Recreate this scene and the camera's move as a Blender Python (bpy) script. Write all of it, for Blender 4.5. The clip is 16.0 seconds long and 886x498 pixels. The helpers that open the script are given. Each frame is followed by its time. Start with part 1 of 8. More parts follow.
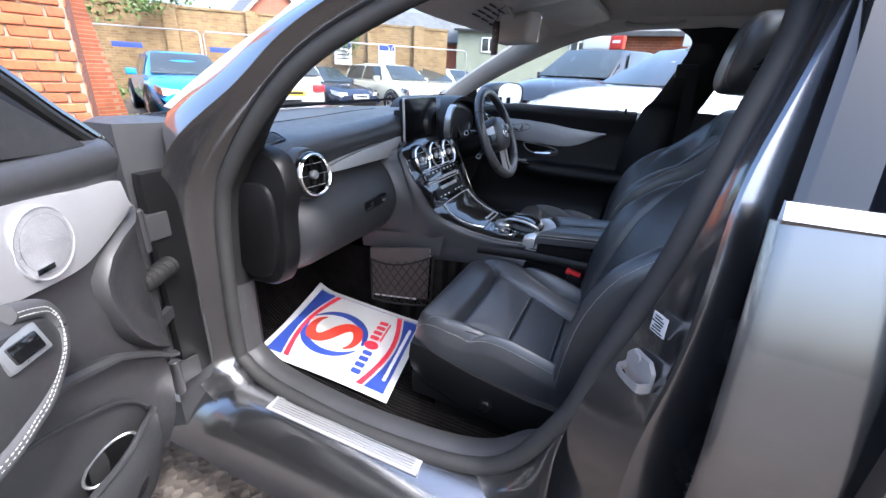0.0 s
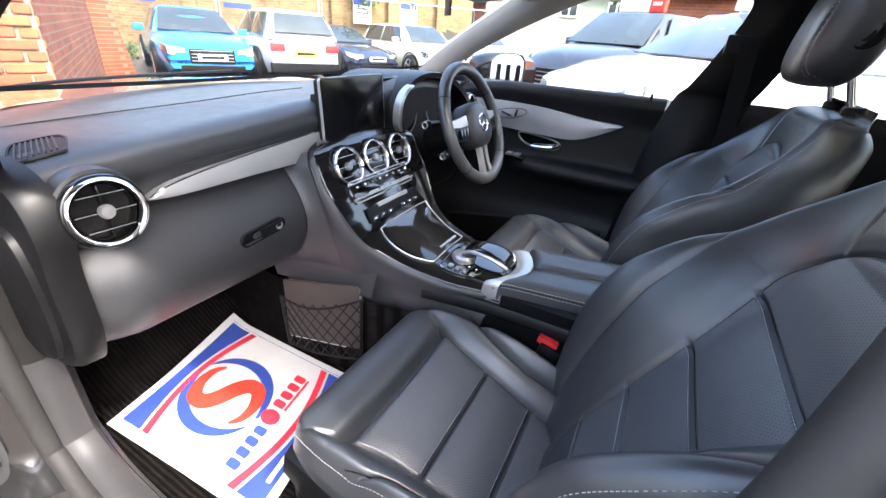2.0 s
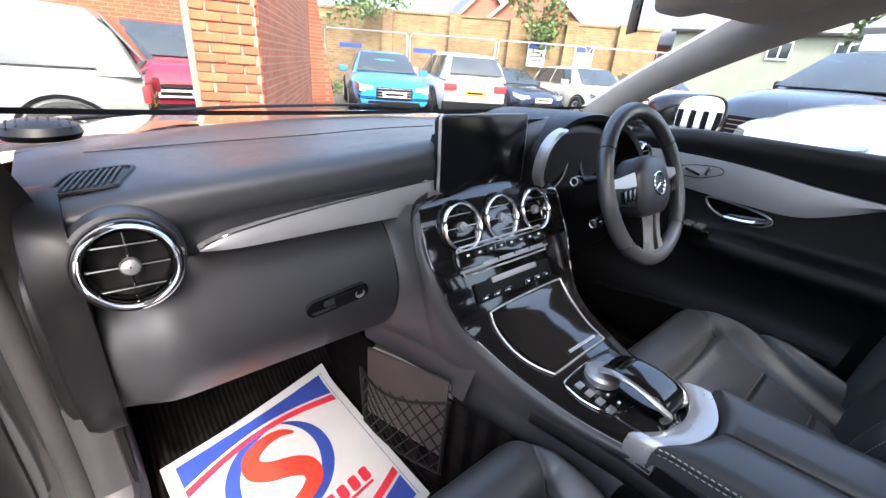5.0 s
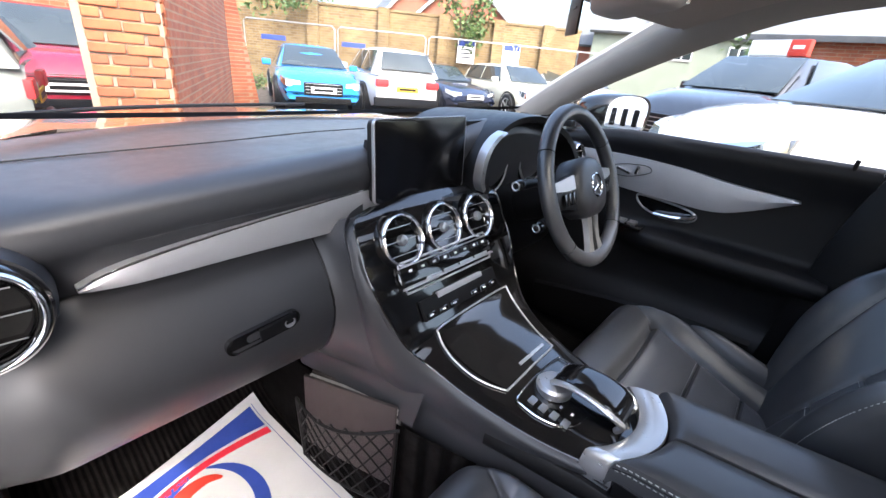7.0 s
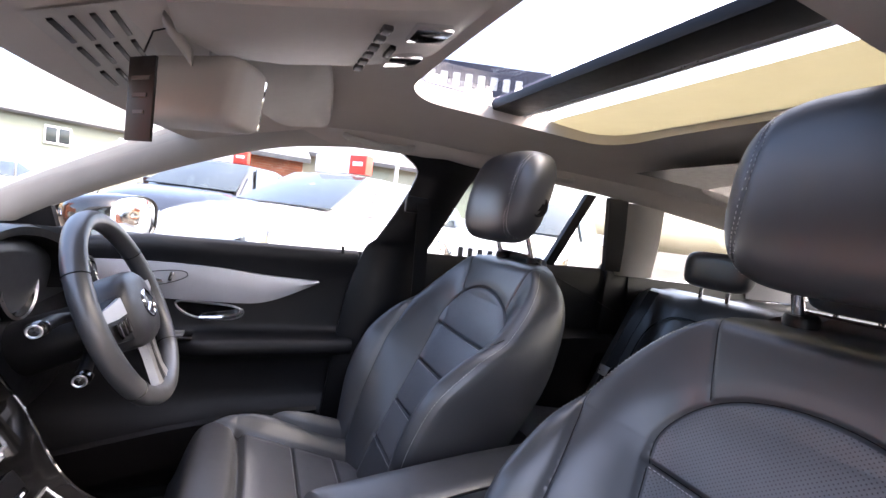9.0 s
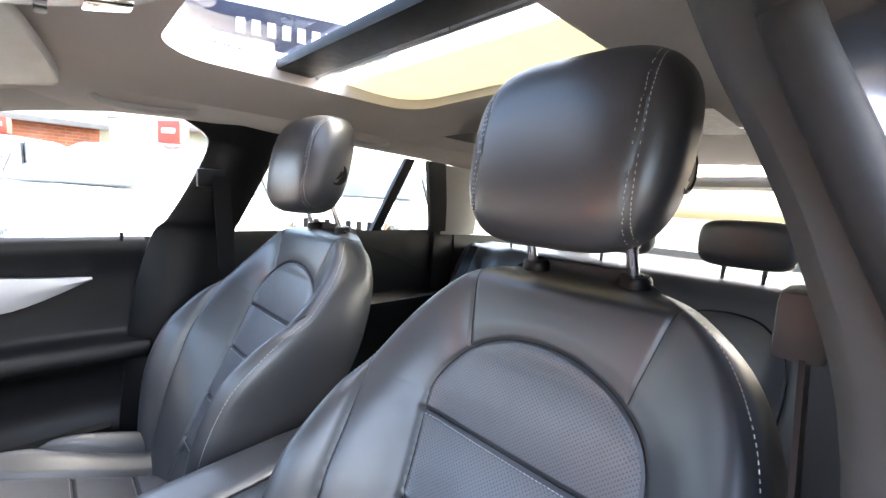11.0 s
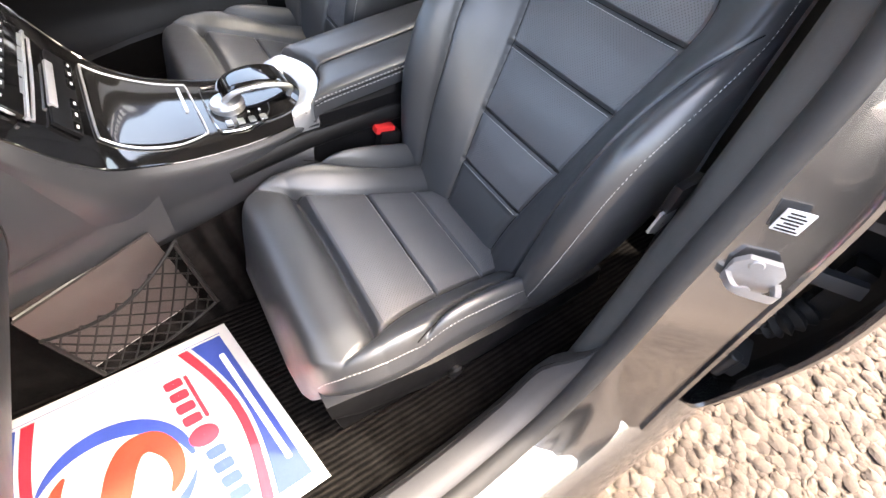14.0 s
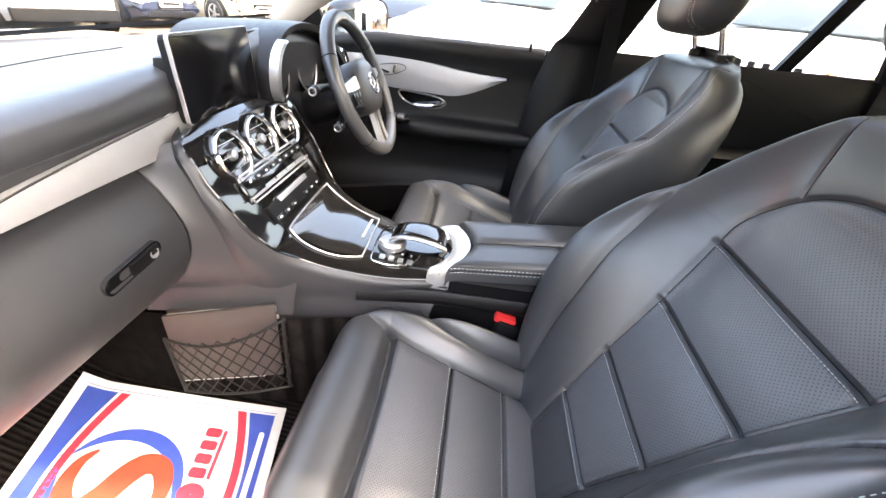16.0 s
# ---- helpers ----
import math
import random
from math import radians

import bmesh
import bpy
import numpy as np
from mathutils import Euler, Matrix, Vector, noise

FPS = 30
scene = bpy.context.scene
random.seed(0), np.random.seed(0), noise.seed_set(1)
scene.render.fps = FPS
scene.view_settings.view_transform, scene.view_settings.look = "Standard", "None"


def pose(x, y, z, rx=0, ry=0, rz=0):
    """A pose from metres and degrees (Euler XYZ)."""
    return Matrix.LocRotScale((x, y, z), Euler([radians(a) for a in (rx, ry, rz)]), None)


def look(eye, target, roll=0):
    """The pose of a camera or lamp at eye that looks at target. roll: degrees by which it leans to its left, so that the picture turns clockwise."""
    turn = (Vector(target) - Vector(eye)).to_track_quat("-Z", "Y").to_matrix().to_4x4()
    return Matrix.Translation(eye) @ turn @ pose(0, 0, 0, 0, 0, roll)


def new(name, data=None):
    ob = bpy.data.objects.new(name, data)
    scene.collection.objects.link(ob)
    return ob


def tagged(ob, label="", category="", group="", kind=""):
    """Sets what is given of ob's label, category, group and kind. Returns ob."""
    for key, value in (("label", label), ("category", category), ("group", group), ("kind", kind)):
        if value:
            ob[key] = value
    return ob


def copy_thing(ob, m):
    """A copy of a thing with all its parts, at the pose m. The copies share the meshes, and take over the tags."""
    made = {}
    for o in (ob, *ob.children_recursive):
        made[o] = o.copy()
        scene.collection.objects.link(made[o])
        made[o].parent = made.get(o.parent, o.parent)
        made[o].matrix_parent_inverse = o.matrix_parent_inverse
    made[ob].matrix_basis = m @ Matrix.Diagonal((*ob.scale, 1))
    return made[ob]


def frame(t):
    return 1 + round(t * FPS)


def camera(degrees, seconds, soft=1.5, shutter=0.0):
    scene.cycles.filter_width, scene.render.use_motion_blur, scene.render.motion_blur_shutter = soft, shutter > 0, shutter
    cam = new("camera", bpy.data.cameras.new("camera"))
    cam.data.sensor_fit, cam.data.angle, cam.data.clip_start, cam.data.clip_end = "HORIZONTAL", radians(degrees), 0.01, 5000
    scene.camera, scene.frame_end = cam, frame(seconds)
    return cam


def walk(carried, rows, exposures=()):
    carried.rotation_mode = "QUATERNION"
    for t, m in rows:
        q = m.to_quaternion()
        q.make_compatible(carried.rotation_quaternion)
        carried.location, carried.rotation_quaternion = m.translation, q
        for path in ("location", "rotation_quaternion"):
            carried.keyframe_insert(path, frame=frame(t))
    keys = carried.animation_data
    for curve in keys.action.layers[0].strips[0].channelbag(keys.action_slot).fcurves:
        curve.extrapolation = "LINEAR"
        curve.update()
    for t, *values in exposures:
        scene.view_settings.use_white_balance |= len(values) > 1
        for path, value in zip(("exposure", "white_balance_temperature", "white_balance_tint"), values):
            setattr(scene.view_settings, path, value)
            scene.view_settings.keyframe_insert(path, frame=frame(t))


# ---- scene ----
cam = camera(93.9, 16.0)
PATH = [
    (0, (-1.327, 0.603, 1.175), (0.366, 1.334, 0.401), 3.0),
    (0.5, (-1.079, 0.589, 1.18), (0.576, 1.405, 0.407), 4.9),
    (1, (-0.934, 0.588, 1.194), (0.737, 1.365, 0.418), 5.0),
    (1.5, (-0.865, 0.603, 1.193), (0.779, 1.361, 0.344), 4.8),
    (2, (-0.849, 0.592, 1.204), (0.745, 1.378, 0.287), 4.4),
    (2.5, (-0.857, 0.58, 1.209), (0.686, 1.453, 0.282), 3.6),
    (3, (-0.858, 0.594, 1.196), (0.602, 1.615, 0.287), 3.0),
    (3.2, (-0.841, 0.632, 1.175), (0.574, 1.716, 0.267), 2.9),
    (5.3, (-0.576, 0.722, 1.185), (0.65, 2.085, 0.385), 4.6),
    (5.5, (-0.567, 0.713, 1.195), (0.66, 2.079, 0.403), 4.5),
    (6, (-0.57, 0.703, 1.198), (0.655, 2.072, 0.409), 4.4),
    (6.5, (-0.577, 0.708, 1.193), (0.711, 2.013, 0.394), 4.9),
    (7, (-0.561, 0.769, 1.187), (0.87, 1.912, 0.383), 5.6),
    (7.5, (-0.559, 0.903, 1.172), (1.114, 1.676, 0.397), 6.4),
    (8, (-0.539, 0.984, 1.16), (1.32, 1.234, 0.465), 6.3),
    (8.5, (-0.52, 0.997, 1.164), (1.371, 0.611, 0.641), 5.7),
    (9, (-0.55, 0.92, 1.193), (1.264, 0.088, 1.064), 7.1),
    (9.2, (-0.559, 0.906, 1.19), (1.191, -0.061, 1.253), 7.3),
    (11.3, (-0.613, 0.8, 1.223), (0.706, -0.639, 0.789), 3.7),
    (11.5, (-0.599, 0.805, 1.252), (0.641, -0.621, 0.597), 3.3),
    (12, (-0.634, 0.837, 1.245), (0.573, -0.47, 0.331), 3.5),
    (12.5, (-0.673, 0.87, 1.217), (0.487, -0.261, 0.045), 3.5),
    (13, (-0.719, 0.911, 1.19), (0.369, -0.005, -0.217), 2.9),
    (13.5, (-0.753, 0.963, 1.177), (0.226, 0.228, -0.404), 3.3),
    (14, (-0.771, 0.987, 1.179), (0.211, 0.301, -0.423), 3.4),
    (14.5, (-0.763, 0.951, 1.227), (0.409, 0.119, -0.164), 3.0),
    (15, (-0.771, 0.926, 1.289), (0.557, 0.008, 0.109), 3.3),
    (15.5, (-0.796, 0.906, 1.277), (0.745, 0.262, 0.176), 4.3),
    (16, (-0.775, 0.795, 1.189), (0.93, 0.891, 0.147), 5.9),
]
walk(cam, [(t, look(eye, target, roll)) for t, eye, target, roll in PATH], [(0, 2.45, 5700, 10), (1, 2.95, 6100, 10), (3, 3.25, 6300, 11), (5.3, 2.85, 6300, 12), (7.5, 2.85, 6250, 12), (9, 3.5, 6700, 20), (11.3, 4.55, 6900, 10), (12.5, 4.8, 7500, 12), (13, 4.75, 7500, 12), (14, 4.15, 7400, 12), (14.5, 4.5, 7450, 12), (15, 4.6, 7500, 11), (16, 4.2, 7600, 12)])

# ---- daylight ----
SUN_DIR = Vector((-0.26, -0.72, 1.0)).normalized()
world = bpy.data.worlds.new("sky")
scene.world = world
world.use_nodes = True
wn = world.node_tree.nodes
sky = wn.new("ShaderNodeTexSky")
sky.sky_type = "NISHITA"
sky.sun_disc = False
sky.sun_elevation = math.asin(SUN_DIR.z)
sky.sun_rotation = math.atan2(SUN_DIR.x, SUN_DIR.y)
sky.air_density, sky.dust_density, sky.ozone_density = 1.0, 6.0, 1.0
wn["Background"].inputs["Strength"].default_value = 0.15
world.node_tree.links.new(sky.outputs[0], wn["Background"].inputs["Color"])
sun = new("sun", bpy.data.lights.new("sun", "SUN"))
sun.data.energy, sun.data.angle, sun.data.color = 0.85, radians(1.5), (1.0, 0.94, 0.86)
sun.rotation_mode = "QUATERNION"
sun.rotation_quaternion = SUN_DIR.to_track_quat("Z", "Y")


# ---- materials ----
def material(name):
    m = bpy.data.materials.new(name)
    m.use_nodes = True
    return m, m.node_tree.nodes, m.node_tree.links, m.node_tree.nodes["Principled BSDF"]


def coords(n, l, scale):
    c = n.new("ShaderNodeTexCoord")
    m = n.new("ShaderNodeMapping")
    m.inputs["Scale"].default_value = scale if isinstance(scale, tuple) else (scale,) * 3
    l.new(c.outputs["Object"], m.inputs["Vector"])
    return m.outputs[0]


def noise_tex(n, l, scale, detail=4.0, rough=0.6, vec=None):
    t = n.new("ShaderNodeTexNoise")
    t.inputs["Scale"].default_value, t.inputs["Detail"].default_value, t.inputs["Roughness"].default_value = scale, detail, rough
    l.new(vec or coords(n, l, 1.0), t.inputs["Vector"])
    return t.outputs["Fac"]


def ramp(n, l, fac, stops):
    r = n.new("ShaderNodeValToRGB")
    e = r.color_ramp.elements
    while len(e) < len(stops):
        e.new(0.5)
    for k, (p, c) in zip(e, stops):
        k.position, k.color = p, (*c, 1) if len(c) == 3 else c
    l.new(fac, r.inputs[0])
    return r.outputs[0]


def maprange(n, l, fac, a, b, c, d):
    m = n.new("ShaderNodeMapRange")
    for i, v in enumerate((a, b, c, d)):
        m.inputs[i + 1].default_value = v
    l.new(fac, m.inputs[0])
    return m.outputs[0]


def bump(n, l, p, height, strength, dist, under=None):
    b = n.new("ShaderNodeBump")
    b.inputs["Strength"].default_value, b.inputs["Distance"].default_value = strength, dist
    l.new(height, b.inputs["Height"])
    if under:
        l.new(under, b.inputs["Normal"])
    l.new(b.outputs[0], p.inputs["Normal"])
    return b.outputs[0]


def surface(name, c0, c1, rough=(0.4, 0.6), metal=0.0, scale=6.0, grain=400.0, relief=0.3, depth=0.0004, coat=0.0, spec=0.5, cell=False):
    """Two-scale variation: broad drift of colour and gloss, fine grain in relief."""
    m, n, l, p = material(name)
    big = noise_tex(n, l, scale, 5)
    l.new(ramp(n, l, big, [(0.3, c0), (0.7, c1)]), p.inputs["Base Color"])
    fine = noise_tex(n, l, scale * 9, 6, 0.7)
    l.new(maprange(n, l, fine, 0.3, 0.7, rough[0], rough[1]), p.inputs["Roughness"])
    p.inputs["Metallic"].default_value = metal
    p.inputs["Coat Weight"].default_value = coat
    p.inputs["Coat Roughness"].default_value = 0.04
    p.inputs["Specular IOR Level"].default_value = spec
    if relief:
        if cell:
            v = n.new("ShaderNodeTexVoronoi")
            v.feature = "DISTANCE_TO_EDGE"
            v.inputs["Scale"].default_value = grain
            l.new(coords(n, l, 1.0), v.inputs["Vector"])
            h = maprange(n, l, v.outputs["Distance"], 0.0, 0.25, 0.0, 1.0)
        else:
            h = noise_tex(n, l, grain, 3, 0.5)
        bump(n, l, p, h, relief, depth)
    return m


LEATHER = surface("black_leather", (0.0245, 0.0262, 0.0295), (0.0325, 0.0345, 0.038), (0.34, 0.43), scale=3, grain=420, relief=0.10, depth=0.0003, spec=1.0, cell=False)


def perforated():
    m, n, l, p = material("skylit_perforated_leather")
    # base lighter than LEATHER: sky sheen on the centre panels is in the tone
    tone = ramp(n, l, noise_tex(n, l, 4, 5), [(0.3, (0.072, 0.074, 0.079)), (0.7, (0.092, 0.094, 0.099))])
    l.new(maprange(n, l, noise_tex(n, l, 40, 5), 0.3, 0.7, 0.40, 0.48), p.inputs["Roughness"])
    p.inputs["Specular IOR Level"].default_value = 1.0
    uv = n.new("ShaderNodeUVMap")
    uv.uv_map = "flat"
    mp = n.new("ShaderNodeMapping")
    mp.inputs["Rotation"].default_value = (0, 0, radians(45))
    l.new(uv.outputs[0], mp.inputs["Vector"])
    v = n.new("ShaderNodeTexVoronoi")
    v.voronoi_dimensions = "2D"
    v.inputs["Scale"].default_value, v.inputs["Randomness"].default_value = 240, 0.0
    l.new(mp.outputs[0], v.inputs["Vector"])
    hole = maprange(n, l, v.outputs["Distance"], 0.14, 0.24, 0.0, 1.0)
    # near-black dots paint the shade inside the perforations
    dark = n.new("ShaderNodeMixRGB")
    dark.inputs[1].default_value = (0.004, 0.004, 0.004, 1)
    l.new(hole, dark.inputs[0]), l.new(tone, dark.inputs[2])
    l.new(dark.outputs[0], p.inputs["Base Color"])
    bump(n, l, p, hole, 0.5, 0.0015)
    return m


PERF = perforated()
STITCH = surface("pale_thread", (0.42, 0.42, 0.41), (0.55, 0.55, 0.53), (0.6, 0.8), relief=0)
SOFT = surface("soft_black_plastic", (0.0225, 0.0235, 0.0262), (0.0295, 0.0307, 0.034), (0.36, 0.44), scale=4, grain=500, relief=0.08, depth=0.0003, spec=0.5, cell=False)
# darker, duller copy of SOFT: the far doors' shade is in the colour
DOOR_SHADED = surface("shaded_door_plastic", (0.0065, 0.0067, 0.0075), (0.0095, 0.0097, 0.0108), (0.40, 0.50), scale=4, grain=500, relief=0.08, depth=0.0003, spec=0.28)
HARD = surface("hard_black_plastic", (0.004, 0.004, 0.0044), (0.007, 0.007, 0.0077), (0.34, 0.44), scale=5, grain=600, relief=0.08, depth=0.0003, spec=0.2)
DARKGREY = surface("dark_grey_plastic", (0.024, 0.024, 0.0255), (0.036, 0.036, 0.038), (0.42, 0.55), scale=5, grain=600, relief=0.1, depth=0.0003)
RUBBER = surface("seal_rubber", (0.007, 0.007, 0.007), (0.013, 0.0127, 0.0125), (0.5, 0.65), scale=12, grain=700, relief=0.15, spec=0.2)
SEAL_GREY = surface("grey_seal_rubber", (0.022, 0.022, 0.0225), (0.031, 0.0307, 0.0305), (0.55, 0.7), scale=12, grain=700, relief=0.15, spec=0.3)
GLOSS = surface("piano_black", (0.004, 0.004, 0.0045), (0.006, 0.006, 0.006), (0.05, 0.10), scale=20, relief=0, coat=0.6)
SCREEN = surface("dark_glass_screen", (0.003, 0.003, 0.004), (0.005, 0.005, 0.006), (0.15, 0.155), scale=9, relief=0)
SILVER = surface("brushed_aluminium", (0.46, 0.46, 0.47), (0.52, 0.52, 0.53), (0.36, 0.46), metal=0.6, scale=8, grain=900, relief=0.12, depth=0.0002)
SATIN = surface("satin_silver", (0.46, 0.465, 0.47), (0.55, 0.555, 0.56), (0.26, 0.36), metal=0.85, scale=9, relief=0)
CHROME = surface("chrome", (0.75, 0.76, 0.77), (0.84, 0.85, 0.86), (0.06, 0.12), metal=1.0, scale=14, relief=0)
HEADLINER = surface("grey_woven_headliner", (0.46, 0.43, 0.40), (0.52, 0.487, 0.455), (0.85, 0.95), scale=3, grain=800, relief=0.25, depth=0.0005)
PALE = surface("pale_grey_plastic", (0.38, 0.37, 0.345), (0.44, 0.425, 0.40), (0.45, 0.6), scale=4, grain=900, relief=0.2, depth=0.0003)
BLIND = surface("pale_yellow_blind_cloth", (0.55, 0.53, 0.36), (0.62, 0.60, 0.42), (0.85, 0.95), scale=5, grain=900, relief=0.2)


def sheer(mat, colour, share):
    """Cloth that lets part of the light through."""
    n, l = mat.node_tree.nodes, mat.node_tree.links
    tr, mx = n.new("ShaderNodeBsdfTranslucent"), n.new("ShaderNodeMixShader")
    tr.inputs["Color"].default_value = (*colour, 1)
    mx.inputs[0].default_value = share
    l.new(n["Principled BSDF"].outputs[0], mx.inputs[1]), l.new(tr.outputs[0], mx.inputs[2])
    l.new(mx.outputs[0], n["Material Output"].inputs["Surface"])


sheer(BLIND, (0.60, 0.56, 0.33), 0.10)
CARPET = surface("black_carpet", (0.005, 0.0045, 0.0045), (0.013, 0.012, 0.0115), (0.9, 1.0), scale=30, grain=600, relief=0.9, depth=0.003, spec=0.05)


def ribbed(mat, pitch):
    """Woven ribs running along the car."""
    n, l = mat.node_tree.nodes, mat.node_tree.links
    w = n.new("ShaderNodeTexWave")
    w.bands_direction = "X"
    w.inputs["Scale"].default_value, w.inputs["Distortion"].default_value = 0.314 / pitch, 0.6
    l.new(coords(n, l, 1.0), w.inputs["Vector"])
    mx = n.new("ShaderNodeMixRGB")
    mx.blend_type, mx.inputs[0].default_value = "MULTIPLY", 1.0
    p = n["Principled BSDF"]
    l.new(p.inputs["Base Color"].links[0].from_socket, mx.inputs[1])
    l.new(ramp(n, l, w.outputs["Fac"], [(0.2, (0.35, 0.34, 0.34)), (0.7, (1.25, 1.22, 1.2))]), mx.inputs[2])
    l.new(mx.outputs[0], p.inputs["Base Color"])
    bump(n, l, p, w.outputs["Fac"], 0.8, 0.003, p.inputs["Normal"].links[0].from_socket)


ribbed(CARPET, 0.011)
PAINT = surface("grey_metallic_paint", (0.195, 0.198, 0.207), (0.22, 0.223, 0.232), (0.18, 0.23), metal=0.95, scale=2, relief=0, coat=1.0)
ZINC = surface("dull_zinc", (0.26, 0.25, 0.245), (0.33, 0.32, 0.31), (0.4, 0.55), metal=0.4, scale=30, relief=0)
# body grey with less gloss; the door's dark reflection is in the colour
SHUT_SHADED = surface("shaded_shut_paint", (0.035, 0.036, 0.039), (0.05, 0.051, 0.055), (0.40, 0.52), metal=0.3, scale=6, grain=300, relief=0.1)
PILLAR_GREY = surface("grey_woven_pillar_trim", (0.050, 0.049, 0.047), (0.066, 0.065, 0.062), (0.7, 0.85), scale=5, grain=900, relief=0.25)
RED_PLASTIC = surface("red_plastic", (0.55, 0.02, 0.025), (0.65, 0.03, 0.03), (0.3, 0.45), relief=0)
PAPER = surface("white_paper", (0.50, 0.50, 0.49), (0.57, 0.57, 0.56), (0.5, 0.65), scale=6, grain=300, relief=0.1)
PRINT_BLUE = surface("blue_print", (0.022, 0.048, 0.25), (0.032, 0.062, 0.30), (0.45, 0.6), scale=20, relief=0)
PRINT_NAVY = surface("navy_print", (0.012, 0.014, 0.04), (0.02, 0.022, 0.055), (0.4, 0.55), scale=20, relief=0)
PRINT_RED = surface("red_print", (0.60, 0.022, 0.045), (0.68, 0.03, 0.055), (0.45, 0.6), scale=20, relief=0)
PRINT_ORANGE = surface("orange_print", (0.52, 0.036, 0.022), (0.58, 0.048, 0.026), (0.45, 0.6), scale=20, relief=0)
PRINT_WHITE = surface("white_print", (0.76, 0.76, 0.76), (0.83, 0.83, 0.83), (0.45, 0.6), scale=20, relief=0)
BROWN_BOOK = surface("dark_brown_vinyl", (0.034, 0.027, 0.025), (0.052, 0.042, 0.038), (0.38, 0.5), scale=8, grain=700, relief=0.35, cell=True)
SPEAKER = surface("speaker_mesh", (0.30, 0.30, 0.31), (0.36, 0.36, 0.37), (0.36, 0.5), metal=0.6, scale=9, grain=900, relief=0.8, depth=0.001, cell=True)
YELLOW_PRINT = surface("yellow_print", (0.75, 0.48, 0.03), (0.8, 0.52, 0.04), (0.5, 0.6), relief=0)


def pane_glass(name, tint, gloss=0.02):
    m, n, l, p = material(name)
    out = n["Material Output"]
    n.remove(p)
    tr, gl, mx, fr = (n.new("ShaderNode" + k) for k in ("BsdfTransparent", "BsdfGlossy", "MixShader", "LayerWeight"))
    pw = n.new("ShaderNodeMath")
    pw.operation = "POWER"
    pw.inputs[1].default_value = 4.0
    l.new(fr.outputs["Facing"], pw.inputs[0])
    tr.inputs["Color"].default_value = (*tint, 1)
    gl.inputs["Roughness"].default_value = gloss
    fr.inputs["Blend"].default_value = 0.5
    l.new(maprange(n, l, pw.outputs[0], 0.0, 1.0, 0.04, 0.60), mx.inputs[0]), l.new(tr.outputs[0], mx.inputs[1]), l.new(gl.outputs[0], mx.inputs[2])
    l.new(mx.outputs[0], out.inputs["Surface"])
    return m


GLASS = pane_glass("clear_glass", (0.90, 0.94, 0.93))
TINTED = pane_glass("tinted_glass", (0.08, 0.09, 0.11))
ROOF_GLASS = pane_glass("roof_glass", (0.72, 0.75, 0.76))
CARGLASS = surface("dark_car_glass", (0.02, 0.028, 0.03), (0.045, 0.055, 0.058), (0.03, 0.07), scale=1.2, relief=0, coat=0.5)
TYRE = surface("tyre_rubber", (0.012, 0.012, 0.012), (0.025, 0.025, 0.025), (0.7, 0.9), grain=200, relief=0.5)


def car_paint(name, c):
    return surface(name, tuple(v * 0.95 for v in c), c, (0.18, 0.26), scale=3, relief=0, coat=1.0)


def brick_mat(name, stops, vary=0.25):
    m, n, l, p = material(name)
    info = n.new("ShaderNodeObjectInfo")
    base = ramp(n, l, info.outputs["Random"], stops)
    isl = n.new("ShaderNodeNewGeometry")
    r2 = ramp(n, l, isl.outputs["Random Per Island"], stops)
    mx = n.new("ShaderNodeMixRGB")
    mx.inputs[0].default_value = 0.5
    l.new(base, mx.inputs[1]), l.new(r2, mx.inputs[2])
    st = n.new("ShaderNodeMixRGB")
    st.blend_type = "MULTIPLY"
    st.inputs[0].default_value = 0.8
    l.new(mx.outputs[0], st.inputs[1])
    l.new(ramp(n, l, noise_tex(n, l, 9, 8, 0.75), [(0.3, (0.45, 0.42, 0.42)), (0.6, (1, 1, 1))]), st.inputs[2])
    l.new(st.outputs[0], p.inputs["Base Color"])
    p.inputs["Roughness"].default_value = 0.9
    bump(n, l, p, noise_tex(n, l, 70, 6, 0.7), 0.7, 0.006)
    return m


RED_BRICK = brick_mat("red_brick", [(0.0, (0.30, 0.075, 0.035)), (0.5, (0.46, 0.13, 0.05)), (0.85, (0.54, 0.19, 0.075)), (1.0, (0.20, 0.065, 0.04))])
YELLOW_BRICK = brick_mat("yellow_stock_brick", [(0.0, (0.42, 0.30, 0.15)), (0.5, (0.52, 0.39, 0.20)), (0.85, (0.45, 0.31, 0.15)), (1.0, (0.26, 0.17, 0.10))])
MORTAR = surface("lime_mortar", (0.22, 0.175, 0.125), (0.31, 0.26, 0.195), (0.9, 1.0), scale=4, grain=60, relief=0.6, depth=0.004)


def gravel_mat():
    m, n, l, p = material("gravel_ground")
    v = n.new("ShaderNodeTexVoronoi")
    v.inputs["Scale"].default_value = 34
    l.new(coords(n, l, 1.0), v.inputs["Vector"])
    tone = ramp(n, l, v.outputs["Color"], [(0.0, (0.035, 0.027, 0.020)), (0.5, (0.08, 0.063, 0.048)), (1.0, (0.14, 0.117, 0.093))])
    mx = n.new("ShaderNodeMixRGB")
    mx.blend_type = "MULTIPLY"
    mx.inputs[0].default_value = 0.7
    l.new(tone, mx.inputs[1])
    l.new(ramp(n, l, noise_tex(n, l, 0.8, 7, 0.65), [(0.35, (0.55, 0.52, 0.50)), (0.65, (1, 1, 1))]), mx.inputs[2])
    l.new(mx.outputs[0], p.inputs["Base Color"])
    p.inputs["Roughness"].default_value = 0.95
    b1 = bump(n, l, p, v.outputs["Distance"], 0.9, 0.012)
    bump(n, l, p, noise_tex(n, l, 90, 5), 0.4, 0.003, b1)
    return m


